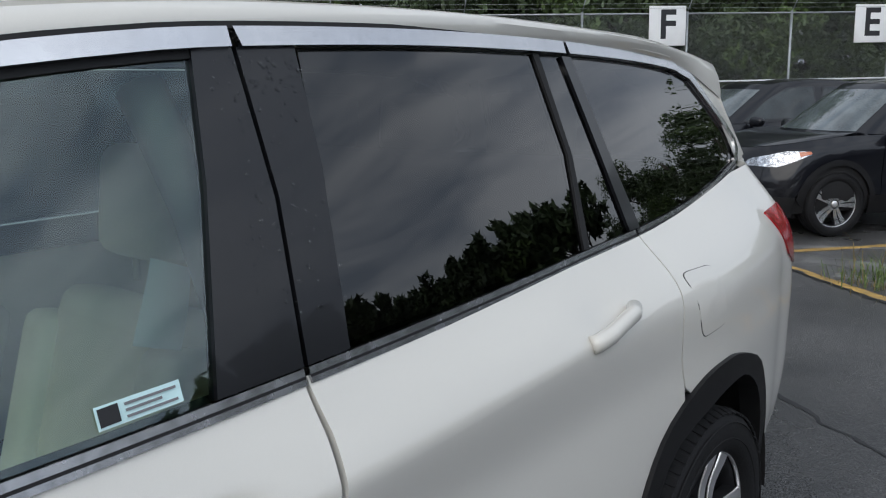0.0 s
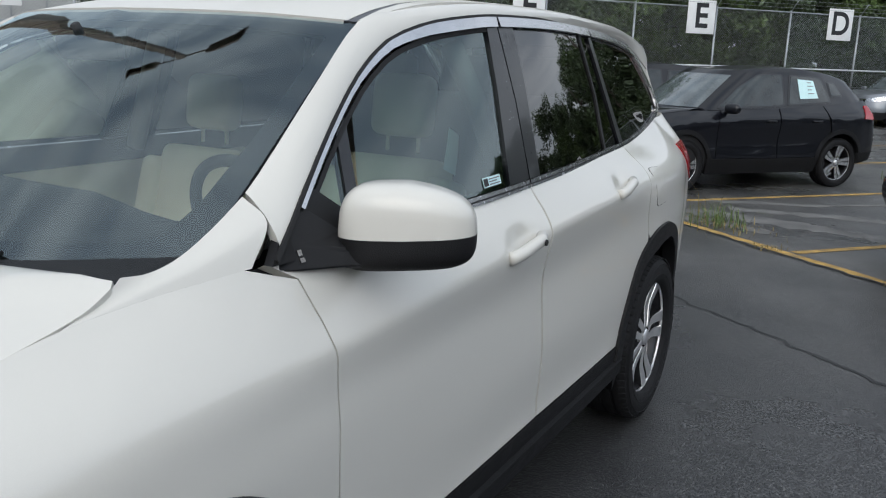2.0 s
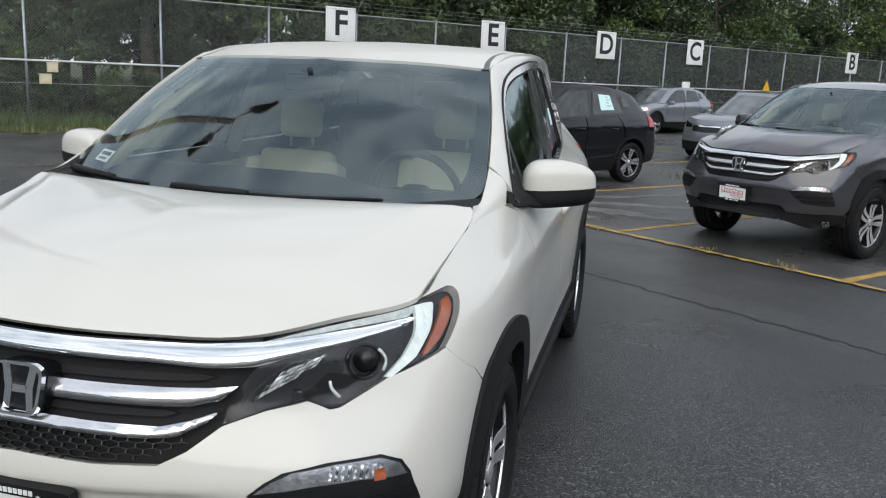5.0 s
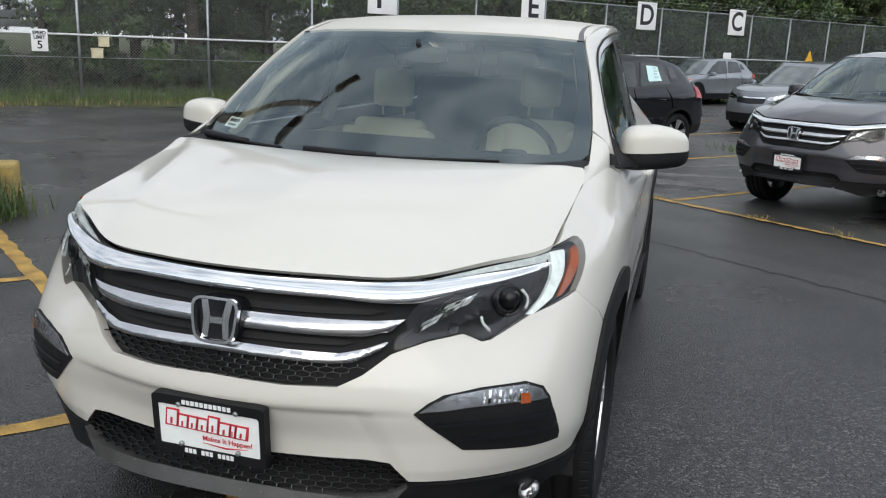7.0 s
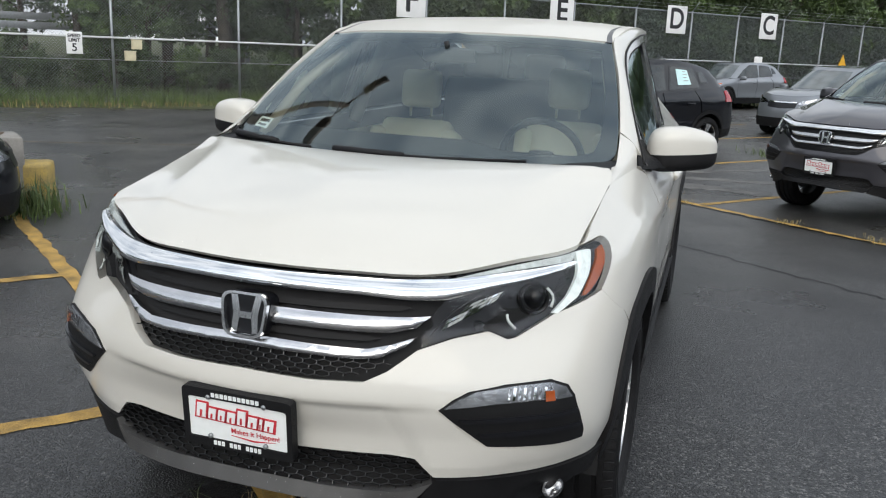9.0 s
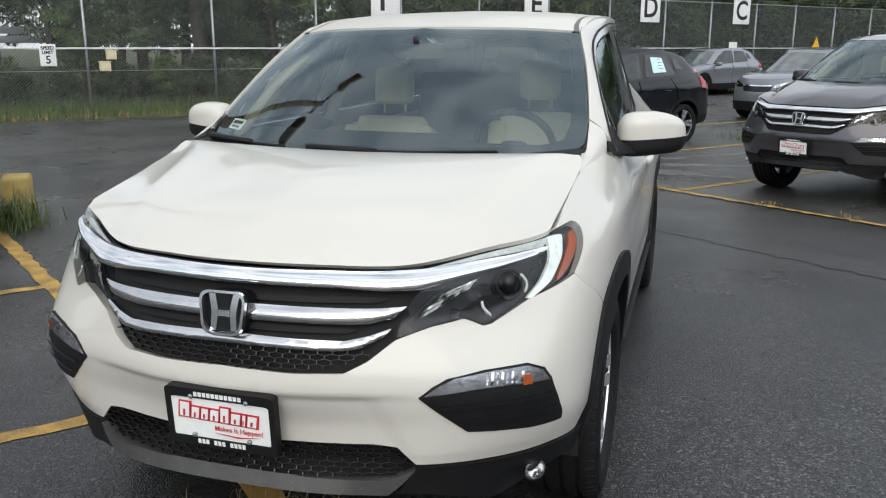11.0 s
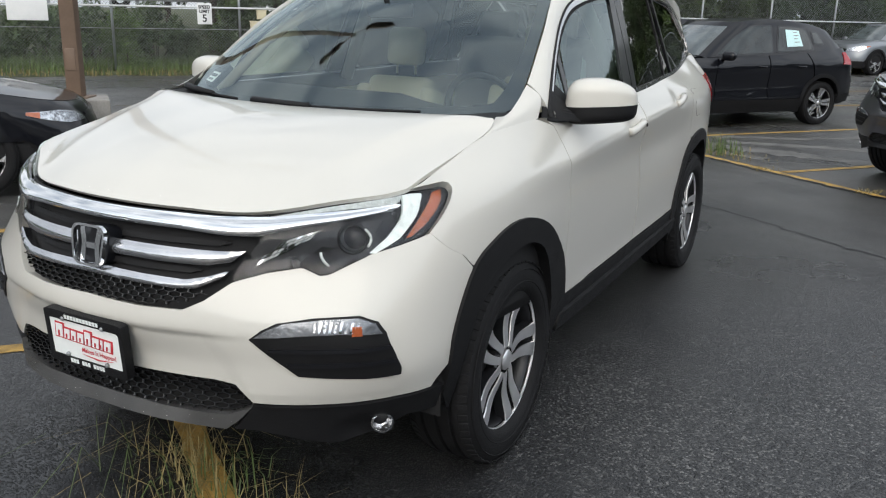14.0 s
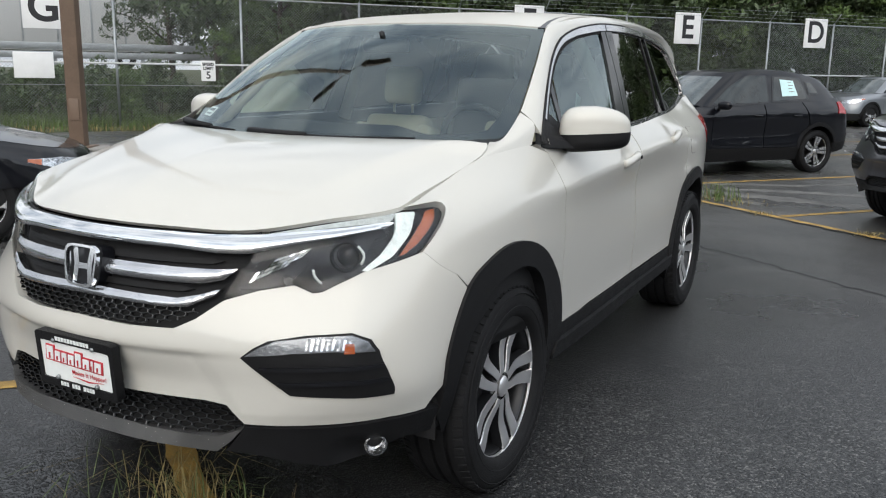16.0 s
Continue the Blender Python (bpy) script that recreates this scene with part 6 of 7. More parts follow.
def leaf_cloud(rng, centres, radii, per, size, squash=0.8):
    """Many small leaf quads, each folded along its middle, scattered in clumps."""
    n = len(centres) * per
    c = np.repeat(centres, per, 0)
    r = np.repeat(radii, per)
    d = rng.normal(size=(n, 3))
    d /= np.linalg.norm(d, axis=1, keepdims=True)
    p = c + d * (r * rng.uniform(.35, 1.0, n) ** .6)[:, None] * (1, 1, squash)
    a = rng.normal(size=(n, 3))
    a /= np.linalg.norm(a, axis=1, keepdims=True)
    up = rng.normal(size=(n, 3)) * .7 + (0, 0, 1)
    b = np.cross(a, up)
    b /= np.maximum(np.linalg.norm(b, axis=1, keepdims=True), 1e-6)
    s = (size * rng.uniform(.6, 1.35, n))[:, None]
    v = np.stack([p - a * s, p + b * s * .42, p + a * s, p - b * s * .42], 1).reshape(-1, 3)
    f = np.arange(n * 4).reshape(-1, 4)
    return v, f


def mesh_from(name, v, f, mat, parent=None):
    me = bpy.data.meshes.new(name)
    me.from_pydata(v.tolist(), [], f.tolist())
    me.materials.append(mat)
    ob = new(name, me)
    ob.parent = parent
    return ob


def build_tree(seed, height, spread, clumps, per, leaf, label, light=0.25, low=0.28):
    """A tapered trunk with limbs and a crown of leaf clumps with gaps."""
    rng = np.random.default_rng(seed)
    tree = thing("tree", label, "tree")
    wood = bmesh.new()
    top = height * .8
    pts = [(0, 0, -.1)]
    x = y = 0.0
    for k in range(1, 7):
        x, y = x + rng.uniform(-.12, .12), y + rng.uniform(-.12, .12)
        pts.append((x, y, top * k / 6))
    tube(pts, .055 + height * .014, 9, wood, taper=.25)
    centres = []
    for k in range(12):
        t = rng.uniform(low, .9)
        i = min(int(t * 6), 5)
        base = np.array(pts[i]) + (np.array(pts[i + 1]) - np.array(pts[i])) * (t * 6 - i)
        ang = rng.uniform(0, 2 * math.pi)
        reach = spread * rng.uniform(.5, 1.0) * (1.15 - .6 * t)
        tip = base + (math.cos(ang) * reach, math.sin(ang) * reach, reach * rng.uniform(.2, .8))
        mid = (base + tip) / 2 + (0, 0, .12 * reach)
        tube([tuple(base), tuple(mid), tuple(tip)], .022 + height * .004, 6, wood, taper=.3)
        for s in np.linspace(.45, 1.05, max(2, clumps // 12)):
            centres.append(base + (tip - base) * s + rng.normal(size=3) * .35)
    part("trunk", wood, M_BARK, tree, "bare trunk and limbs")
    centres = np.array(centres)
    radii = rng.uniform(.35, .75, len(centres)) * height / 9
    k = int(len(centres) * (1 - light))
    mesh_from("crown", *leaf_cloud(rng, centres[:k], radii[:k], per, leaf), M_LEAF, tree)
    mesh_from("crown", *leaf_cloud(rng, centres[k:], radii[k:], per, leaf), M_LEAFLIGHT, tree)
    return tree


def build_shrub(seed, width, height, per, leaf):
    rng = np.random.default_rng(seed)
    shrub = thing("shrub", "overgrown green shrub behind the wire fence", "shrub", group="shrubs behind the fence")
    wood = bmesh.new()
    centres = []
    for k in range(9):
        a, r = rng.uniform(0, 2 * math.pi), rng.uniform(.1, 1) * width / 2
        tip = (math.cos(a) * r, math.sin(a) * r, height * rng.uniform(.35, 1.0) * (1 - .35 * r / width))
        tube([(tip[0] * .2, tip[1] * .2, -.05), (tip[0] * .6, tip[1] * .6, tip[2] * .6), tip], .018, 5, wood, taper=.4)
        centres += [np.array(tip) * t + rng.normal(size=3) * .12 for t in (.6, .85, 1.0)]
    part("stem", wood, M_BARK, shrub, "thin woody stems")
    centres = np.array(centres)
    mesh_from("foliage", *leaf_cloud(rng, centres, rng.uniform(.22, .45, len(centres)), per, leaf), M_LEAF if seed % 3 else M_LEAFLIGHT, shrub)
    return shrub


def grass_mesh(name, rng, spots, length, width, mat, parent=None, lean=.5):
    """Blades: each a narrow bent strip of two quads and a tip."""
    n = len(spots)
    base = np.array(spots, float)
    ang = rng.uniform(0, 2 * math.pi, n)
    d = np.stack([np.cos(ang), np.sin(ang), np.zeros(n)], 1)
    side = np.stack([-d[:, 1], d[:, 0], np.zeros(n)], 1)
    ln = (length * rng.uniform(.45, 1.2, n))[:, None]
    le = (lean * rng.uniform(.1, 1.6, n))[:, None]
    w = (width * rng.uniform(.6, 1.3, n))[:, None]
    up = np.array((0, 0, 1.0))
    mid = base + ln * (.55 * up + .22 * le * d)
    tip = base + ln * ((1 - .45 * le) * up + 1.0 * le * d)
    v = np.stack([base - side * w, base + side * w, mid + side * w * .7, mid - side * w * .7, tip], 1).reshape(-1, 3)
    i = np.arange(n)[:, None] * 5
    quads = np.concatenate([i + (0, 1, 2, 3)], 0)
    tris = np.concatenate([i + (3, 2, 4)], 0)
    me = bpy.data.meshes.new(name)
    me.from_pydata(v.tolist(), [], quads.tolist() + tris.tolist())
    me.materials.append(mat)
    ob = new(name, me)
    ob.parent = parent
    return ob


# ---- the ground ----
def asphalt():
    """Dark damp asphalt: pale worn aggregate, darker wet patches, fine relief."""
    m = bpy.data.materials.new("wet_asphalt")
    m.use_nodes = True
    n, l = m.node_tree.nodes, m.node_tree.links
    p = n["Principled BSDF"]
    co = n.new("ShaderNodeTexCoord")

    def noise_at(scale, detail=5.0, rough=.55):
        t = n.new("ShaderNodeTexNoise")
        t.inputs["Scale"].default_value, t.inputs["Detail"].default_value, t.inputs["Roughness"].default_value = scale, detail, rough
        l.new(co.outputs["Object"], t.inputs["Vector"])
        return t.outputs["Fac"]

    def span(value, a, b, c, d):
        r = n.new("ShaderNodeMapRange")
        for k, x in zip(("From Min", "From Max", "To Min", "To Max"), (a, b, c, d)):
            r.inputs[k].default_value = x
        l.new(value, r.inputs["Value"])
        return r.outputs["Result"]

    def mixed(fac, a, b):
        x = n.new("ShaderNodeMixRGB")
        l.new(fac, x.inputs["Fac"])
        for k, c in ((1, a), (2, b)):
            if isinstance(c, tuple):
                x.inputs[k].default_value = (*c, 1)
            else:
                l.new(c, x.inputs[k])
        return x.outputs["Color"]
    damp = span(noise_at(.35, 6), .40, .60, 0, 1)
    stone = n.new("ShaderNodeTexVoronoi")
    stone.inputs["Scale"].default_value = 115.0
    l.new(co.outputs["Object"], stone.inputs["Vector"])
    chips = span(stone.outputs["Distance"], .05, .6, 1, 0)
    base = mixed(span(noise_at(2.2, 6), .35, .68, 0, 1), (.019, .0195, .021), (.043, .0435, .045))
    grit = n.new("ShaderNodeSeparateColor")
    l.new(stone.outputs["Color"], grit.inputs["Color"])
    base = mixed(span(grit.outputs["Red"], .66, .95, 0, 1), base, (.15, .149, .145))
    base = mixed(span(grit.outputs["Green"], .40, .9, 0, .9), base, (.007, .0075, .009))
    base = mixed(damp, base, mixed(span(noise_at(9, 4), .3, .7, 0, 1), (.010, .0105, .012), (.024, .0245, .026)))
    # the older paving of the stalls beyond the painted line is paler and dustier
    old = n.new("ShaderNodeVectorMath")
    old.operation = "DOT_PRODUCT"
    old.inputs[1].default_value = (.633, .774, 0)
    l.new(co.outputs["Object"], old.inputs[0])
    stalls_and_sheen = n.new("ShaderNodeMath")
    stalls_and_sheen.operation = "MULTIPLY"
    # leftwards, older paving and the sky's wet sheen both pale the base colour
    left = n.new("ShaderNodeVectorMath")
    left.operation = "DOT_PRODUCT"
    left.inputs[1].default_value = (-.774, .633, 0)
    l.new(co.outputs["Object"], left.inputs[0])
    either = n.new("ShaderNodeMath")
    either.operation = "MAXIMUM"
    l.new(span(old.outputs["Value"], 5.98, 6.06, 0, 1), either.inputs[0])
    l.new(span(left.outputs["Value"], -.4, 3.6, 0, .8), either.inputs[1])
    l.new(either.outputs["Value"], stalls_and_sheen.inputs[0])
    l.new(span(noise_at(.8, 7, .65), .34, .62, .15, .85), stalls_and_sheen.inputs[1])
    base = mixed(stalls_and_sheen.outputs["Value"], base, mixed(span(grit.outputs["Blue"], .3, .9, 0, 1), (.072, .070, .067), (.165, .160, .150)))
    l.new(base, p.inputs["Base Color"])
    l.new(span(damp, 0, 1, .40, .24), p.inputs["Roughness"])
    p.inputs["Specular IOR Level"].default_value = .5
    b = n.new("ShaderNodeBump")
    b.inputs["Strength"].default_value, b.inputs["Distance"].default_value = .65, .004
    l.new(chips, b.inputs["Height"])
    l.new(b.outputs["Normal"], p.inputs["Normal"])
    return m


M_ASPHALT = asphalt()
M_PALE = material("dusty_worn_asphalt", (0.17, 0.165, 0.155), 0.7, vary=0.28, scale=2.0, bump=0.3, bump_scale=90, dark=(0.035, 0.034, 0.033))
M_YELLOW = material("worn_yellow_paint", (0.50, 0.31, 0.075), 0.7, vary=0.2, scale=7.0, bump=0.5, bump_scale=110, dark=(0.16, 0.105, 0.035))
M_CRACK = material("dark_crack_filler", (0.010, 0.010, 0.011), 0.5, vary=0.2)
M_DRYDIRT = material("sandy_dirt", (0.22, 0.18, 0.12), 0.9, vary=0.25, scale=6.0, bump=0.4, bump_scale=80)
M_VERGE = material("grassy_earth", (0.075, 0.085, 0.035), 0.95, vary=0.3, scale=1.5, bump=0.5, bump_scale=30)
M_CONCRETE = material("weathered_concrete", (0.30, 0.285, 0.26), 0.85, vary=0.2, scale=4.0, bump=0.4, bump_scale=60)
M_YELLOWBLOCK = material("flaking_yellow_concrete", (0.50, 0.36, 0.10), 0.8, vary=0.2, scale=6.0, bump=0.5, bump_scale=60, dark=(0.20, 0.16, 0.09))
M_POLE = material("brown_painted_steel", (0.17, 0.115, 0.080), 0.55, vary=0.12, scale=5.0, bump=0.15, bump_scale=60)
M_SIGN = material("white_sign_board", (0.78, 0.78, 0.77), 0.5, vary=0.05, scale=3.0)

bm = bmesh.new()
bmesh.ops.create_grid(bm, x_segments=80, y_segments=80, size=600)
tagged(link_mesh("ground", bm, M_ASPHALT), "dark damp asphalt of a car park", "ground", kind="structure")

ALONG = Vector((.633, .774, 0))      # the way the stalls run
ACROSS = Vector((.774, -.633, 0))
FENCE0, FENCE = Vector((-12.7, 14.2, 0)), Vector((.6507, .7594, 0))
LOT = Vector((.7594, -.6507, 0))     # from the fence towards the car park


def strip(name, a, b, width, z, mat, label, category, ragged=.012, seed=1, step=.12):
    """A flat painted strip on the ground with slightly uneven edges."""
    rng = random.Random(seed)
    a, b = Vector((*a, 0)), Vector((*b, 0))
    d = (b - a).normalized()
    s = Vector((-d.y, d.x, 0))
    n = max(2, int((b - a).length / step))
    own = bmesh.new()
    rows = []
    for i in range(n + 1):
        c = a + (b - a) * i / n
        rows.append([own.verts.new(c + s * (k * width / 2 + rng.uniform(-ragged, ragged)) + Vector((0, 0, z))) for k in (1, -1)])
    for p, q in zip(rows, rows[1:]):
        own.faces.new((p[0], p[1], q[1], q[0]))
    bmesh.ops.recalc_face_normals(own, faces=own.faces)
    if own.faces[:][0].normal.z < 0:
        bmesh.ops.reverse_faces(own, faces=own.faces[:])
    return tagged(link_mesh(name, own, mat), label, category, kind="structure")


def wander(name, pts, width, z, mat, label, category, seed=3, jitter=.03, step=.08):
    """A crooked flat band along points: a crack, or a trail of dust."""
    rng = random.Random(seed)
    line = []
    for a, b in zip(pts, pts[1:]):
        a, b = Vector((*a, 0)), Vector((*b, 0))
        n = max(2, int((b - a).length / step))
        line += [a + (b - a) * i / n + Vector((rng.uniform(-jitter, jitter), rng.uniform(-jitter, jitter), 0)) for i in range(n)]
    own = bmesh.new()
    rows = []
    for i, c in enumerate(line):
        d = (line[min(i + 1, len(line) - 1)] - line[max(i - 1, 0)]).normalized()
        s = Vector((-d.y, d.x, 0)) * width / 2 * rng.uniform(.45, 1.3)
        rows.append([own.verts.new(c + s + Vector((0, 0, z))), own.verts.new(c - s + Vector((0, 0, z)))])
    for p, q in zip(rows, rows[1:]):
        own.faces.new((p[0], p[1], q[1], q[0]))
    bmesh.ops.recalc_face_normals(own, faces=own.faces)
    if own.faces[:][0].normal.z < 0:
        bmesh.ops.reverse_faces(own, faces=own.faces[:])
    return tagged(link_mesh(name, own, mat), label, category, kind="structure")


LINE = "worn yellow parking line on dark asphalt"
head = Vector((1.0, 6.93, 0))
strip("parking_line", (-2.6, 9.62), (7.2, 2.15), .10, .005, M_YELLOW, LINE, "line", seed=2)
for k, (lo, hi) in enumerate(((.05, 4.9), (.05, 4.9), (.05, 4.9), (.05, 4.9))):
    p = head + (k - 1) * 2.58 * ACROSS
    strip("parking_line", tuple((p + ALONG * lo)[:2]), tuple((p + ALONG * hi)[:2]), .10, .004, M_YELLOW, LINE, "line", seed=5 + k)
for k in range(4):
    p = Vector((.75, 15.2, 0)) + (k - 1) * 2.58 * ACROSS
    strip("parking_line", tuple(p[:2]), tuple((p + ALONG * 4.6)[:2]), .10, .004, M_YELLOW, LINE, "line", seed=25 + k)
strip("parking_line", (-6.4, 4.1), (.45, -.93), .11, .005, M_YELLOW, LINE, "line", seed=11)
for k, q in enumerate(((-2.96, 1.62), (-1.07, .18))):
    p = Vector((*q, 0))
    strip("parking_line", tuple((p - ALONG * .03)[:2]), tuple((p - ALONG * 4.8)[:2]), .10, .004, M_YELLOW, LINE, "line", seed=14 + k)
# pale worn streaks, cracks and dirt
for k, (a, b, w) in enumerate((((-.6, 8.55), (1.9, 8.15), .42), ((.1, 8.95), (2.2, 9.3), .30), ((-.9, 9.0), (1.0, 9.9), .20), ((.9, 9.9), (2.4, 11.1), .16), ((-.2, 8.0), (.8, 7.7), .22))):
    wander("worn_patch", (a, ((a[0] + b[0]) / 2, (a[1] + b[1]) / 2 + .08), b), w, .0015 + .0004 * k, M_PALE, "pale dusty worn streak in the asphalt", "worn patch", seed=30 + k, jitter=.015)
wander("crack", ((.2, 5.15), (.46, 4.93), (1.16, 4.44), (1.46, 4.20), (1.92, 3.88), (3.1, 3.0)), .030, .0030, M_CRACK, "dark sealed crack across the asphalt", "crack", seed=41)
wander("crack", ((-.6, 8.05), (.66, 7.02), (1.9, 6.12), (3.3, 5.05), (5.2, 3.65)), .045, .0074, M_CRACK, "dark crack along the parking line", "crack", seed=42, jitter=.02)
wander("crack", ((-4.0, 6.6), (-2.9, 7.4), (-1.9, 8.6)), .03, .003, M_DRYDIRT, "sandy crack in the asphalt", "crack", seed=43)
wander("crack", ((-9.2, 6.9), (-6.9, 8.1), (-4.9, 9.4)), .05, .003, M_DRYDIRT, "sandy crack in the asphalt", "crack", seed=44)

# the grassy verge before and behind the fence
own = bmesh.new()
rows = []
rng_v = random.Random(8)
for i in range(-40, 121):
    p = FENCE0 + FENCE * (i * .6)
    edge = p + LOT * (1.35 + .35 * math.sin(i * .35) * (i < 20) + rng_v.uniform(-.15, .15))
    rows.append([own.verts.new(edge + Vector((0, 0, .004))), own.verts.new(p + LOT * .6 + Vector((0, 0, .05))), own.verts.new(p - LOT * 3 + Vector((0, 0, .12))), own.verts.new(p - LOT * 9 + Vector((0, 0, .9))), own.verts.new(p - LOT * 60 + Vector((0, 0, 1.4)))])
for p, q in zip(rows, rows[1:]):
    for i in range(4):
        own.faces.new((p[i], p[i + 1], q[i + 1], q[i]))
bmesh.ops.recalc_face_normals(own, faces=own.faces)
tagged(link_mesh("verge", own, M_VERGE), "overgrown grassy verge along the fence", "verge", kind="structure")
rng = np.random.default_rng(21)
spots = []
for k in range(15000):
    s = rng.uniform(-13, 12) if k < 10000 else rng.uniform(12, 40)
    o = rng.uniform(-2.6, 1.15)
    p = FENCE0 + FENCE * s + LOT * o
    spots.append((p.x, p.y, .02 + max(0, -o) * .03))
tagged(grass_mesh("grass", rng, spots, .34, .010, M_GRASS), "tall unmown grass along the wire fence", "grass", kind="stuff")
spots = [(q.x, q.y, .01) for q in (FENCE0 + FENCE * rng.uniform(-13, 30) + LOT * rng.uniform(.5, 1.4) for k in range(2600))]
tagged(grass_mesh("dry_grass", rng, spots, .20, .008, M_STRAW, lean=1.0), "dry straw-coloured grass at the asphalt's edge", "grass", kind="stuff")


def tuft(x, y, r, n, length, mat, label, seed, lean=.8, w=.004, z=.003):
    g = np.random.default_rng(seed)
    sp = [(x + g.normal() * r, y + g.normal() * r, z) for _ in range(n)]
    return tagged(grass_mesh("grass_tuft", g, sp, length, w, mat, lean=lean), label, "grass", kind="stuff")


tuft(.16, 7.90, .16, 90, .26, M_GRASS, "green weeds growing from a crack in the asphalt", 51, w=.006)
tuft(.30, 7.70, .22, 90, .10, M_STRAW, "dry weeds in a crack of the asphalt", 52)
tuft(-.05, 8.0, .12, 14, .42, M_STRAW, "tall dry weed stalks in the asphalt", 53, lean=.7)
for k, (x, y) in enumerate(((1.9, 6.25), (2.6, 5.75), (.8, 7.0), (3.9, 4.75))):
    tuft(x, y, .08, 50, .05, M_STRAW, "dry weeds along the parking line", 60 + k)
tuft(-4.72, 3.05, .17, 230, .36, M_GRASS, "thick tuft of green grass beside the yellow block", 70, w=.007, lean=.7)
tuft(-5.0, 3.35, .15, 120, .30, M_STRAW, "dry grass beside the yellow block", 71)
tuft(-3.9, 3.6, .10, 60, .10, M_GRASS, "small tuft of weeds in the asphalt", 72)
tuft(2.05, 12.9, .25, 120, .20, M_GRASS, "weeds beside a parking line", 73, w=.006)
# weeds under the SUV's nose, where the painted line ends
for k, (x, y, r, n, ln, mat, lean, w) in enumerate((
        (.02, -.63, .07, 70, .13, M_STRAW, 1.2, .0022), (.14, -.70, .08, 34, .15, M_GRASS, 1.1, .0022), (.24, -.78, .09, 30, .19, M_GRASS, 1.0, .0022),
        (-.10, -.66, .07, 26, .30, M_STRAW, 1.9, .0016), (.30, -.84, .10, 40, .22, M_STRAW, 1.0, .0018), (-.20, -.74, .08, 12, .36, M_GRASS, 2.0, .0016),
        (.52, -.74, .05, 14, .20, M_STRAW, .6, .0014), (.10, -.90, .14, 24, .24, M_STRAW, 1.6, .0016), (.40, -.92, .12, 16, .22, M_GRASS, 1.2, .0018))):
    tuft(x, y, r, n, ln, mat, "dry weeds growing over the painted line under the bumper" if mat is M_STRAW else "long thin green weeds under the bumper", 80 + k, lean=lean, w=w)

# ---- fence ----
fence = thing("fence", "tall galvanised chain-link fence with barbed-wire arms", "fence", kind="structure")


def fence_at(s, z, o=0.0):
    return FENCE0 + FENCE * s + LOT * o + Vector((0, 0, z))


POSTS = [-13.9, -11.2, -8.6, -5.9, -3.24, -.25, 2.82, 5.67, 8.32, 11.05, 13.75, 16.4, 19.05, 21.45, 24.0, 26.4, 29.0, 31.6, 34.2, 36.8, 39.4, 42.0, 44.6, 47.2, 49.8]
post_mesh = part("post", tube([(0, 0, -.1), (0, 0, 3.25)], .032, 10), M_STEEL, fence)
post_mesh.location = fence_at(POSTS[0], 0)
arm_mesh = part("barb_arm", tube([(0, 0, 3.22), tuple(Vector((0, 0, 3.55)) + LOT * .28)], .014, 6), M_STEEL, fence)
arm_mesh.location = fence_at(POSTS[0], 0)
for s in POSTS[1:]:
    for src in (post_mesh, arm_mesh):
        o = src.copy()
        scene.collection.objects.link(o)
        o.location = fence_at(s, 0)
part("top_rail", tube([tuple(fence_at(-14, 3.2)), tuple(fence_at(50, 3.2))], .021, 8), M_STEEL, fence)
part("middle_rail", tube([tuple(fence_at(-14, 1.57, .02)), tuple(fence_at(50, 1.57, .02))], .024, 8), material("pale_galvanised_pipe", (.62, .64, .64), .5, .3, vary=.08, scale=6), fence)
part("tension_wire", tube([tuple(fence_at(-14, 1.05, .02)), tuple(fence_at(50, 1.05, .02))], .008, 5), M_STEEL, fence)
for k in range(3):
    part("barbed_wire", tube([tuple(fence_at(-14, 3.32 + .1 * k, .09 + .09 * k)), tuple(fence_at(50, 3.32 + .1 * k, .09 + .09 * k))], .004, 4), M_STEEL, fence)
M_WIRE = material("dull_grey_wire", (.26, .275, .275), .6, .3, vary=.1, scale=5)
wires_v, wires_f = [], []
H, PITCH, WIRE = 3.15, .075, .0027
for sgn in (1, -1):
    for k in range(int((64 + H) / PITCH)):
        s0 = -14 - (H if sgn > 0 else 0) + k * PITCH
        a, b = fence_at(s0, .04), fence_at(s0 + sgn * H, .04 + H)
        side = (FENCE * -sgn + Vector((0, 0, 1))).normalized() * WIRE
        i = len(wires_v)
        wires_v += [tuple(a - side), tuple(a + side), tuple(b + side), tuple(b - side)]
        wires_f.append((i, i + 1, i + 2, i + 3))
        wires_v += [tuple(a - LOT * WIRE), tuple(a + LOT * WIRE), tuple(b + LOT * WIRE), tuple(b - LOT * WIRE)]
        wires_f.append((i + 4, i + 5, i + 6, i + 7))
tagged(mesh_from("chain_link", np.array(wires_v), np.array(wires_f), M_WIRE, fence), "woven chain-link wire", kind="stuff")
# dark screen cloth behind the far bays
M_SCREEN = bpy.data.materials.new("dark_screen_cloth")
M_SCREEN.use_nodes = True
sn, sl = M_SCREEN.node_tree.nodes, M_SCREEN.node_tree.links
sn.clear()
s_out, s_mix, s_clear, s_dull = sn.new("ShaderNodeOutputMaterial"), sn.new("ShaderNodeMixShader"), sn.new("ShaderNodeBsdfTransparent"), sn.new("ShaderNodeBsdfDiffuse")
s_clear.inputs["Color"].default_value, s_dull.inputs["Color"].default_value, s_mix.inputs["Fac"].default_value = (.74, .78, .77, 1), (.080, .096, .096, 1), .30
sl.new(s_clear.outputs["BSDF"], s_mix.inputs[1])
sl.new(s_dull.outputs["BSDF"], s_mix.inputs[2])
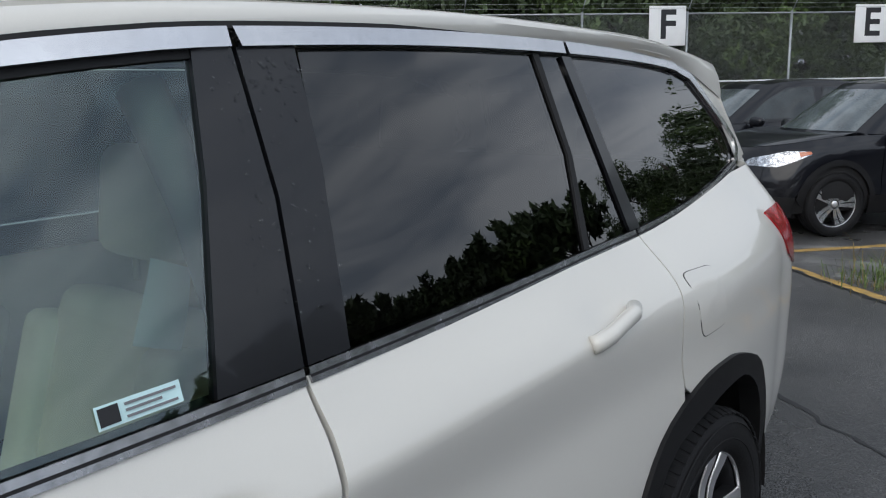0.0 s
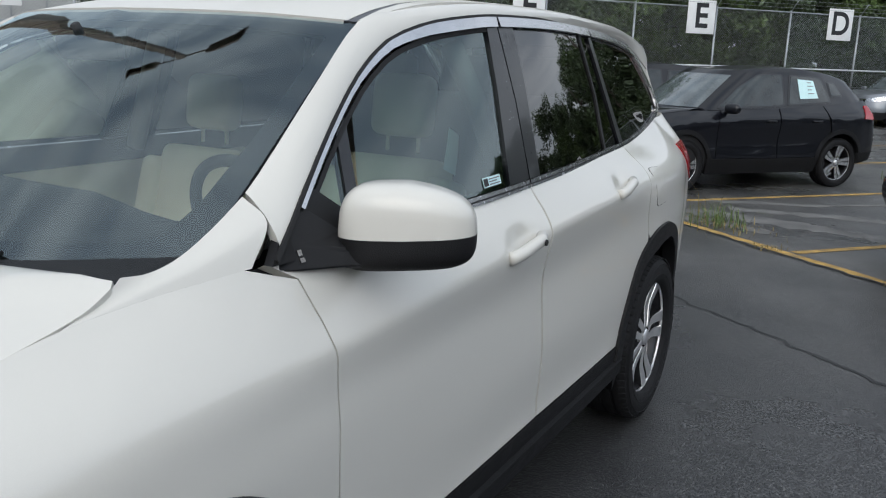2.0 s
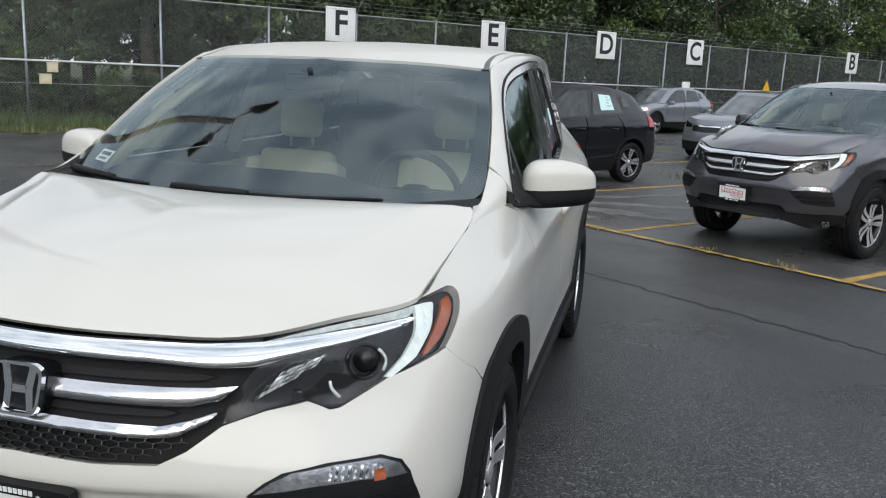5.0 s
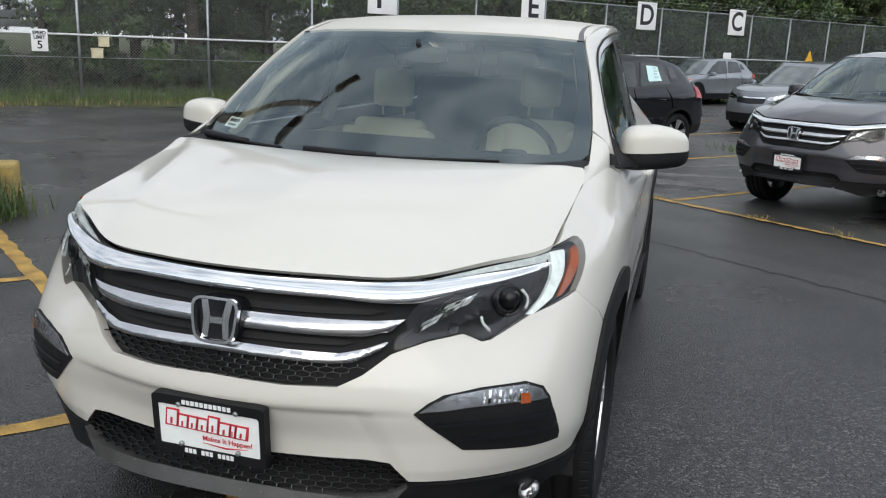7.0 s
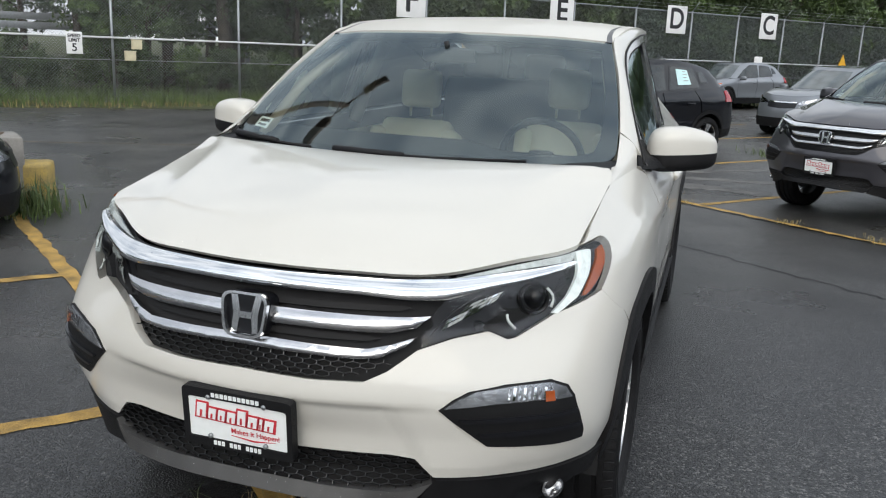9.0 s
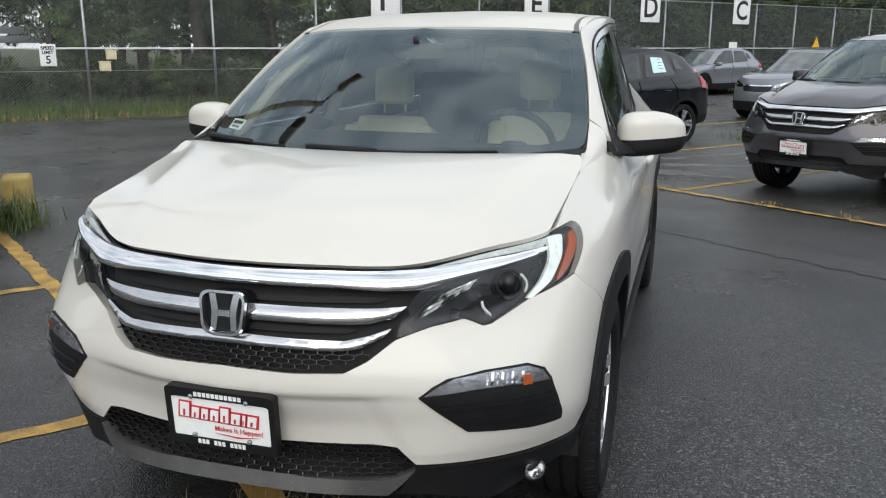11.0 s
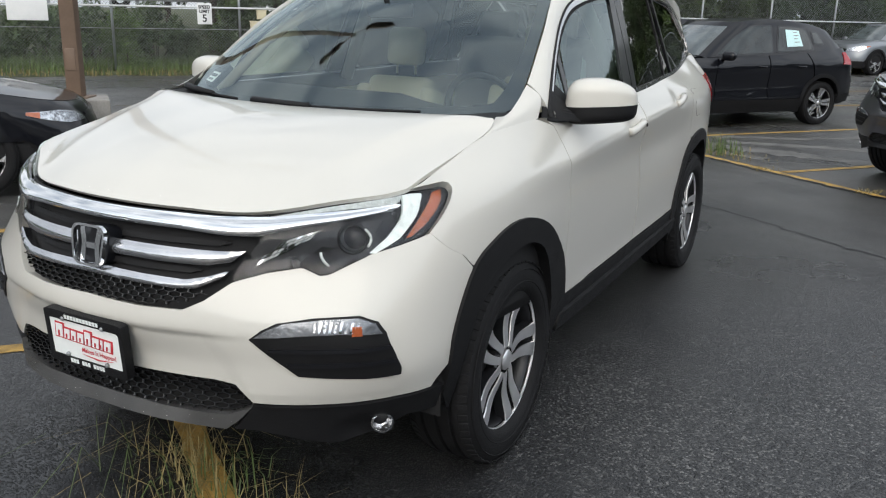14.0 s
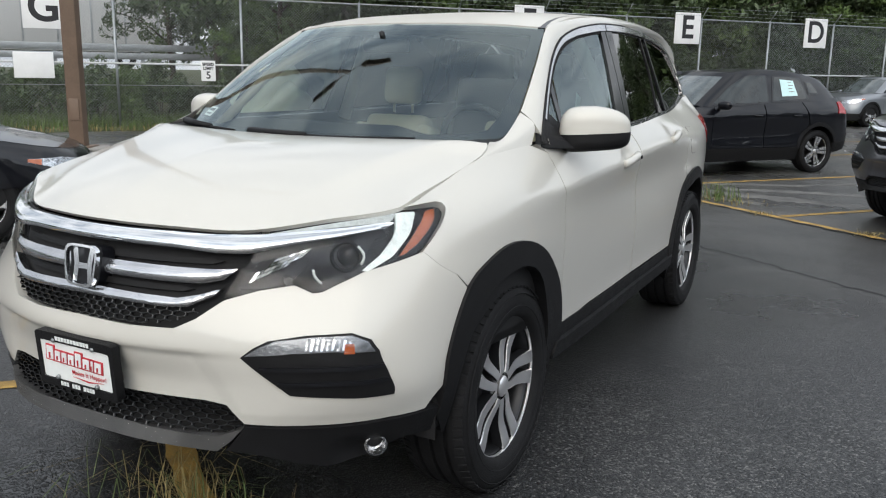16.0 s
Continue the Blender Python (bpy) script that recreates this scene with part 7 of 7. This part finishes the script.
sl.new(s_mix.outputs["Shader"], s_out.inputs["Surface"])
own = bmesh.new()
q = [own.verts.new(fence_at(s, z, -.03)) for s, z in ((16.4, .05), (50, .05), (50, 3.2), (16.4, 3.2))]
own.faces.new(q)
part("screen_cloth", own, M_SCREEN, fence, "dark see-through screen cloth")


def on_fence(m_local, s, z, o):
    """A pose on the lot's side of the fence: local x along it, local z up, local -y towards the lot."""
    return Matrix.Translation(fence_at(s, z, o)) @ Matrix.Rotation(math.atan2(FENCE.y, FENCE.x), 4, "Z") @ m_local


def letter_sign(ch, s, z, size=.93, tall=1.0):
    board = tagged(link_mesh("letter_sign", box((size, .02, size * tall), (0, 0, 0), .004), M_SIGN), f"white square sign with a black letter {ch}", "sign", "letter signs on the fence")
    board.matrix_world = on_fence(Matrix(), s, z, .06)
    t = text_mesh(ch, size * 1.02, size * .022)
    bmesh.ops.transform(t, matrix=Matrix.Translation((0, -.0125, 0)) @ Matrix.Rotation(radians(90), 4, "X"), verts=t.verts)
    part("letter", t, M_INK, board, "black letter", smooth=False, sharp=0)
    return board


for ch, s, z in (("G", -4.75, 2.80), ("F", 7.79, 2.91), ("E", 13.2, 2.92), ("D", 18.25, 2.92), ("C", 23.06, 2.92), ("B", 34.1, 3.0)):
    letter_sign(ch, s, z)
speed = tagged(link_mesh("speed_sign", box((.35, .012, .50), (0, 0, 0), .003), M_SIGN), "small white speed limit sign on the fence", "sign")
speed.matrix_world = on_fence(Matrix(), -1.1, 1.42, .06)
for body_text, size, dz in (("SPEED", .104, .158), ("LIMIT", .104, .058), ("5", .25, -.112)):
    t = text_mesh(body_text, size, .004)
    bmesh.ops.transform(t, matrix=Matrix.Translation((0, -.009, dz)) @ Matrix.Rotation(radians(90), 4, "X"), verts=t.verts)
    part("lettering", t, M_INK, speed, "black lettering", smooth=False, sharp=0)
for nm, s, z, w, h, lab in (("blank_sign", -5.05, 1.50, .86, .60, "blank white sign on the fence"), ("blank_sign", 22.7, 1.62, .45, .36, "small blank white sign on the fence")):
    b = tagged(link_mesh(nm, box((w, .012, h), (0, 0, 0), .003), M_SIGN), lab, "sign")
    b.matrix_world = on_fence(Matrix(), s, z, .07)
M_BOX = material("cream_metal_box", (.62, .56, .38), .5, vary=.08, scale=6)
for s, z, w in ((.16, 1.42, .23), (.0, 1.15, .25)):
    b = thing("utility_box", "small cream metal box fixed to the fence post", "box")
    part("case", box((w, .12, .21), (0, 0, 0), .012), M_BOX, b)
    part("lid", box((w + .02, .14, .03), (0, 0, .11), .008), M_BOX, b)
    b.matrix_world = on_fence(Matrix(), s + .12, z, .12)
warn = tagged(link_mesh("warning_sign", prism([(-.28, -.2), (.28, -.2), (0, .3)], .03), material("yellow_sign", (.75, .42, .03), .5, vary=.08)), "yellow triangular warning sign on the fence", "sign")
warn.matrix_world = on_fence(Matrix(), 27.8, 1.72, .10)

# ---- the lamp pole on its concrete base ----
POLE = Vector((-5.52, 3.32, 0))
pole = thing("lamp_pole", "brown square steel lamp pole on a concrete base", "lamp pole")
part("shaft", box((.15, .15, 8.6), (0, 0, 4.9), .012), M_POLE, pole)
part("base_plate", box((.30, .30, .03), (0, 0, .64), .005), M_POLE, pole)
part("hand_hole_cover", box((.10, .012, .22), (0, -.08, 1.03), .004), M_POLE, pole)
for sx in (1, -1):
    lampb = part("lamp_arm", tube([(0, 0, 9.1), (sx * .55, 0, 9.14)], .04, 8), M_POLE, pole)
    part("lamp_head", box((.75, .42, .20), (sx * .95, 0, 9.14), .03), M_POLE, lampb, "brown box-shaped lamp head")
pole.matrix_world = pose(*POLE, 0, 0, 32)
base = tagged(link_mesh("pole_base", box((.62, .62, .66), (0, 0, .31), .03), M_CONCRETE), "weathered square concrete base of the lamp pole", "concrete base")
base.matrix_world = pose(*POLE, 0, 0, 52)
block = tagged(link_mesh("yellow_block", box((.32, .42, .40), (0, 0, .195), .05, segments=3), M_YELLOWBLOCK), "flaking yellow concrete wheel block", "concrete block")
block.matrix_world = pose(-5.17, 3.50, 0, 0, 0, 125)

# ---- behind the fence ----
rail = thing("guard_rail", "grey steel guard rail on posts behind the fence", "guard rail")
for z in (1.72, 1.98):
    part("rail_beam", box((34, .05, .20), (0, 0, z), .02), M_STEEL, rail)
for k in range(14):
    part("rail_post", box((.12, .10, 2.0), (-16.5 + k * 2.5, .10, 1.0), .01), M_STEEL, rail)
rail.matrix_world = on_fence(Matrix(), -6, 0.1, -6)
M_TRAILER = material("off_white_trailer", (.44, .445, .445), .5, vary=.08, scale=.6)
trailer = thing("box_trailer", "white box trailer parked beyond the trees", "trailer")
part("box", box((14, 2.6, 3.0), (0, 0, 3.4), .05), M_TRAILER, trailer)
for k in range(9):
    part("rib", box((.08, .05, 2.9), (-6.2 + k * 1.55, -1.31, 3.4), .01), M_STEEL, trailer)
part("chassis", box((13, 1.6, .25), (0, 0, 1.75), .02), M_BLACK, trailer)
for k in (-5, -3.8, 4.6):
    part("trailer_wheel", lathe([(-.15, .2), (-.14, .46), (.0, .5), (.14, .46), (.15, .2)], 24, "Y"), M_RUBBER, trailer).location = (k, -.9, 1.55)
trailer.matrix_world = on_fence(Matrix(), -7.5, .35, -25)

TREE_LABEL = "leafy green tree behind the chain-link fence"
kinds = [build_tree(101, 9.5, 3.2, 96, 130, .10, TREE_LABEL), build_tree(102, 11.5, 3.6, 108, 130, .11, TREE_LABEL, .15), build_tree(103, 8.0, 2.8, 84, 120, .10, TREE_LABEL, .4), build_tree(104, 10.5, 3.0, 96, 130, .10, TREE_LABEL, .1, .18)]
rng_t = random.Random(77)
first = list(kinds)
placed = []
for i in range(34):
    s = 1.5 + i * 1.3 + rng_t.uniform(-.5, .5)
    placed.append((s, -(2.2 + rng_t.uniform(0, 3.0)), rng_t.uniform(.85, 1.2) * (.78 if s > 26.5 else 1.0)))
for i in range(26):
    s = 4 + i * 1.9 + rng_t.uniform(-.8, .8)
    placed.append((s, -(7.5 + rng_t.uniform(0, 6)), rng_t.uniform(1.0, 1.35) * (.74 if s > 26.5 else 1.0)))
placed += [(-.5, -4.5, .75), (-9.5, -5.2, .7), (-12.5, -4.0, .85), (-16, -6, 1.0), (.6, -7, .95), (1.2, -3.0, .55), (2.4, -5.4, .8), (3.6, -3.4, .6), (-1.6, -6.5, .6), (4.6, -6.0, .85), (.2, -2.4, .42), (5.4, -2.6, .55)]
for i, (s, o, sc) in enumerate(placed):
    p = fence_at(s, 0, o)
    m = pose(p.x, p.y, 0 if o > -6 else .5, 0, 0, rng_t.uniform(0, 360)) @ Matrix.Scale(sc, 4)
    if i < len(first):
        first[i].matrix_world = m
        ob = first[i]
    else:
        ob = copy_thing(kinds[i % 4], Matrix())
        ob.matrix_basis = m
    tagged(ob, group="trees behind the fence")
across = [build_tree(121 + k, 9.0, 4.6, 96, 46, .34, "leafy tree round the car park, mirrored in windows, in front added for chrome", .1, .12) for k in range(2)]
# from index 56 on, unseen trees in front are added to darken mirrored chrome
for i in range(100):
    az = radians((21 + i * 1.75 if i < 56 else 121 + (i - 56) * 3.2) + rng_t.uniform(-.4, .4))
    far = (54 if i < 10 else 54 - 1.1 * (i - 10) if i < 24 else 39) + rng_t.uniform(-1.5, 2.5)
    m = pose(1 + far * math.sin(az), 2 + far * math.cos(az), 0, 0, 0, rng_t.uniform(0, 360)) @ Matrix.Scale(rng_t.uniform(.85, 1.15) * (1.12 if i < 56 else 1.0), 4)
    ob = across[i] if i < 2 else copy_thing(across[i % 2], Matrix())
    if i < 2:
        ob.matrix_world = m
    else:
        ob.matrix_basis = m
    tagged(ob, group="trees across the car park")
for k in range(34):
    if k == 0:
        hedge = build_shrub(231, 6.0, 4.2, 45, .34)
    ob = hedge if k == 0 else copy_thing(hedge, Matrix())
    az = radians(20 + k * 3.0)
    far = 52 if k < 6 else max(37, 52 - 1.9 * (k - 6))
    m = pose(1 + far * math.sin(az), 2 + far * math.cos(az), 0, 0, 0, rng_t.uniform(0, 360))
    if k == 0:
        ob.matrix_world = m
    else:
        ob.matrix_basis = m
    tagged(ob, "green bush across the car park, mirrored in windows", group="bushes across the car park")
shrubs = [build_shrub(200 + k, 2.4, 1.7 + .2 * k, 120, .075) for k in range(3)]
tall = [build_shrub(210 + k, 2.6, 3.4 + .5 * k, 150, .09) for k in range(2)]
for i in range(52):
    s = 7 + i * .8 + rng_t.uniform(-.3, .3)
    p = fence_at(s, 0, -(1.6 + rng_t.uniform(0, 3.5)))
    m = pose(p.x, p.y, .1, 0, 0, rng_t.uniform(0, 360)) @ Matrix.Scale(rng_t.uniform(.8, 1.2), 4)
    if i < 2:
        tall[i].matrix_world = m
    else:
        copy_thing(tall[i % 2], Matrix()).matrix_basis = m
for i in range(46):
    s = -14 + i * .85 + rng_t.uniform(-.3, .3)
    p = fence_at(s, .08, -(1.2 + rng_t.uniform(0, 2.6)))
    m = pose(p.x, p.y, .08, 0, 0, rng_t.uniform(0, 360)) @ Matrix.Scale(rng_t.uniform(.6, .95), 4)
    if i < 3:
        shrubs[i].matrix_world = m
    else:
        copy_thing(shrubs[i % 3], Matrix()).matrix_basis = m


# ---- the parked cars ----
white = thing("suv", "cream-white SUV with chrome grille, wet with rain", "car")
build_suv(white, M_WHITE)
grey = copy_thing(white, pose(2.74, 7.13, 0, 0, 0, -38))
tagged(grey, "dark grey SUV with chrome grille parked on a stall", "car")
for o in grey.children_recursive:
    if o.type == "MESH" and o.material_slots and o.material_slots[0].material in (M_WHITE, M_WETWHITE):
        o.material_slots[0].link = "OBJECT"
        o.material_slots[0].material = M_GREYPAINT
    elif o.type == "MESH" and o.material_slots and o.material_slots[0].material is M_LIP:
        o.material_slots[0].link = "OBJECT"
        o.material_slots[0].material = M_CLAD

black_car = thing("crossover", "black crossover with a price sheet in its window", "car", group="small crossovers")
build_crossover(black_car, M_BLACKPAINT, sticker=2)
black_car.matrix_world = pose(-1.39, 10.33, 0, 0, 0, -38)
for where, mat, label in (((-3.45, 11.95), M_BLACKPAINT, "black crossover parked beside another one"), ((.48, 27.4), M_SILVERPAINT, "silver-grey crossover parked by the fence"), ((2.8, 17.8), M_SILVERPAINT, "silver crossover parked in the next row")):
    c = copy_thing(black_car, pose(*where, 0, 0, 0, -38))
    tagged(c, label, "car")
    for o in c.children_recursive:
        if o.name.startswith(("price_sheet", "print_bar")):
            bpy.data.objects.remove(o)
        elif o.type == "MESH" and o.material_slots and o.material_slots[0].material is M_BLACKPAINT:
            o.material_slots[0].link = "OBJECT"
            o.material_slots[0].material = mat
coupe = thing("coupe", "black low coupe parked with its nose at the line", "car")
build_coupe(coupe, M_DARKBLUE)
coupe.matrix_world = pose(-5.26, 2.10, 0, 0, 0, 140.7)
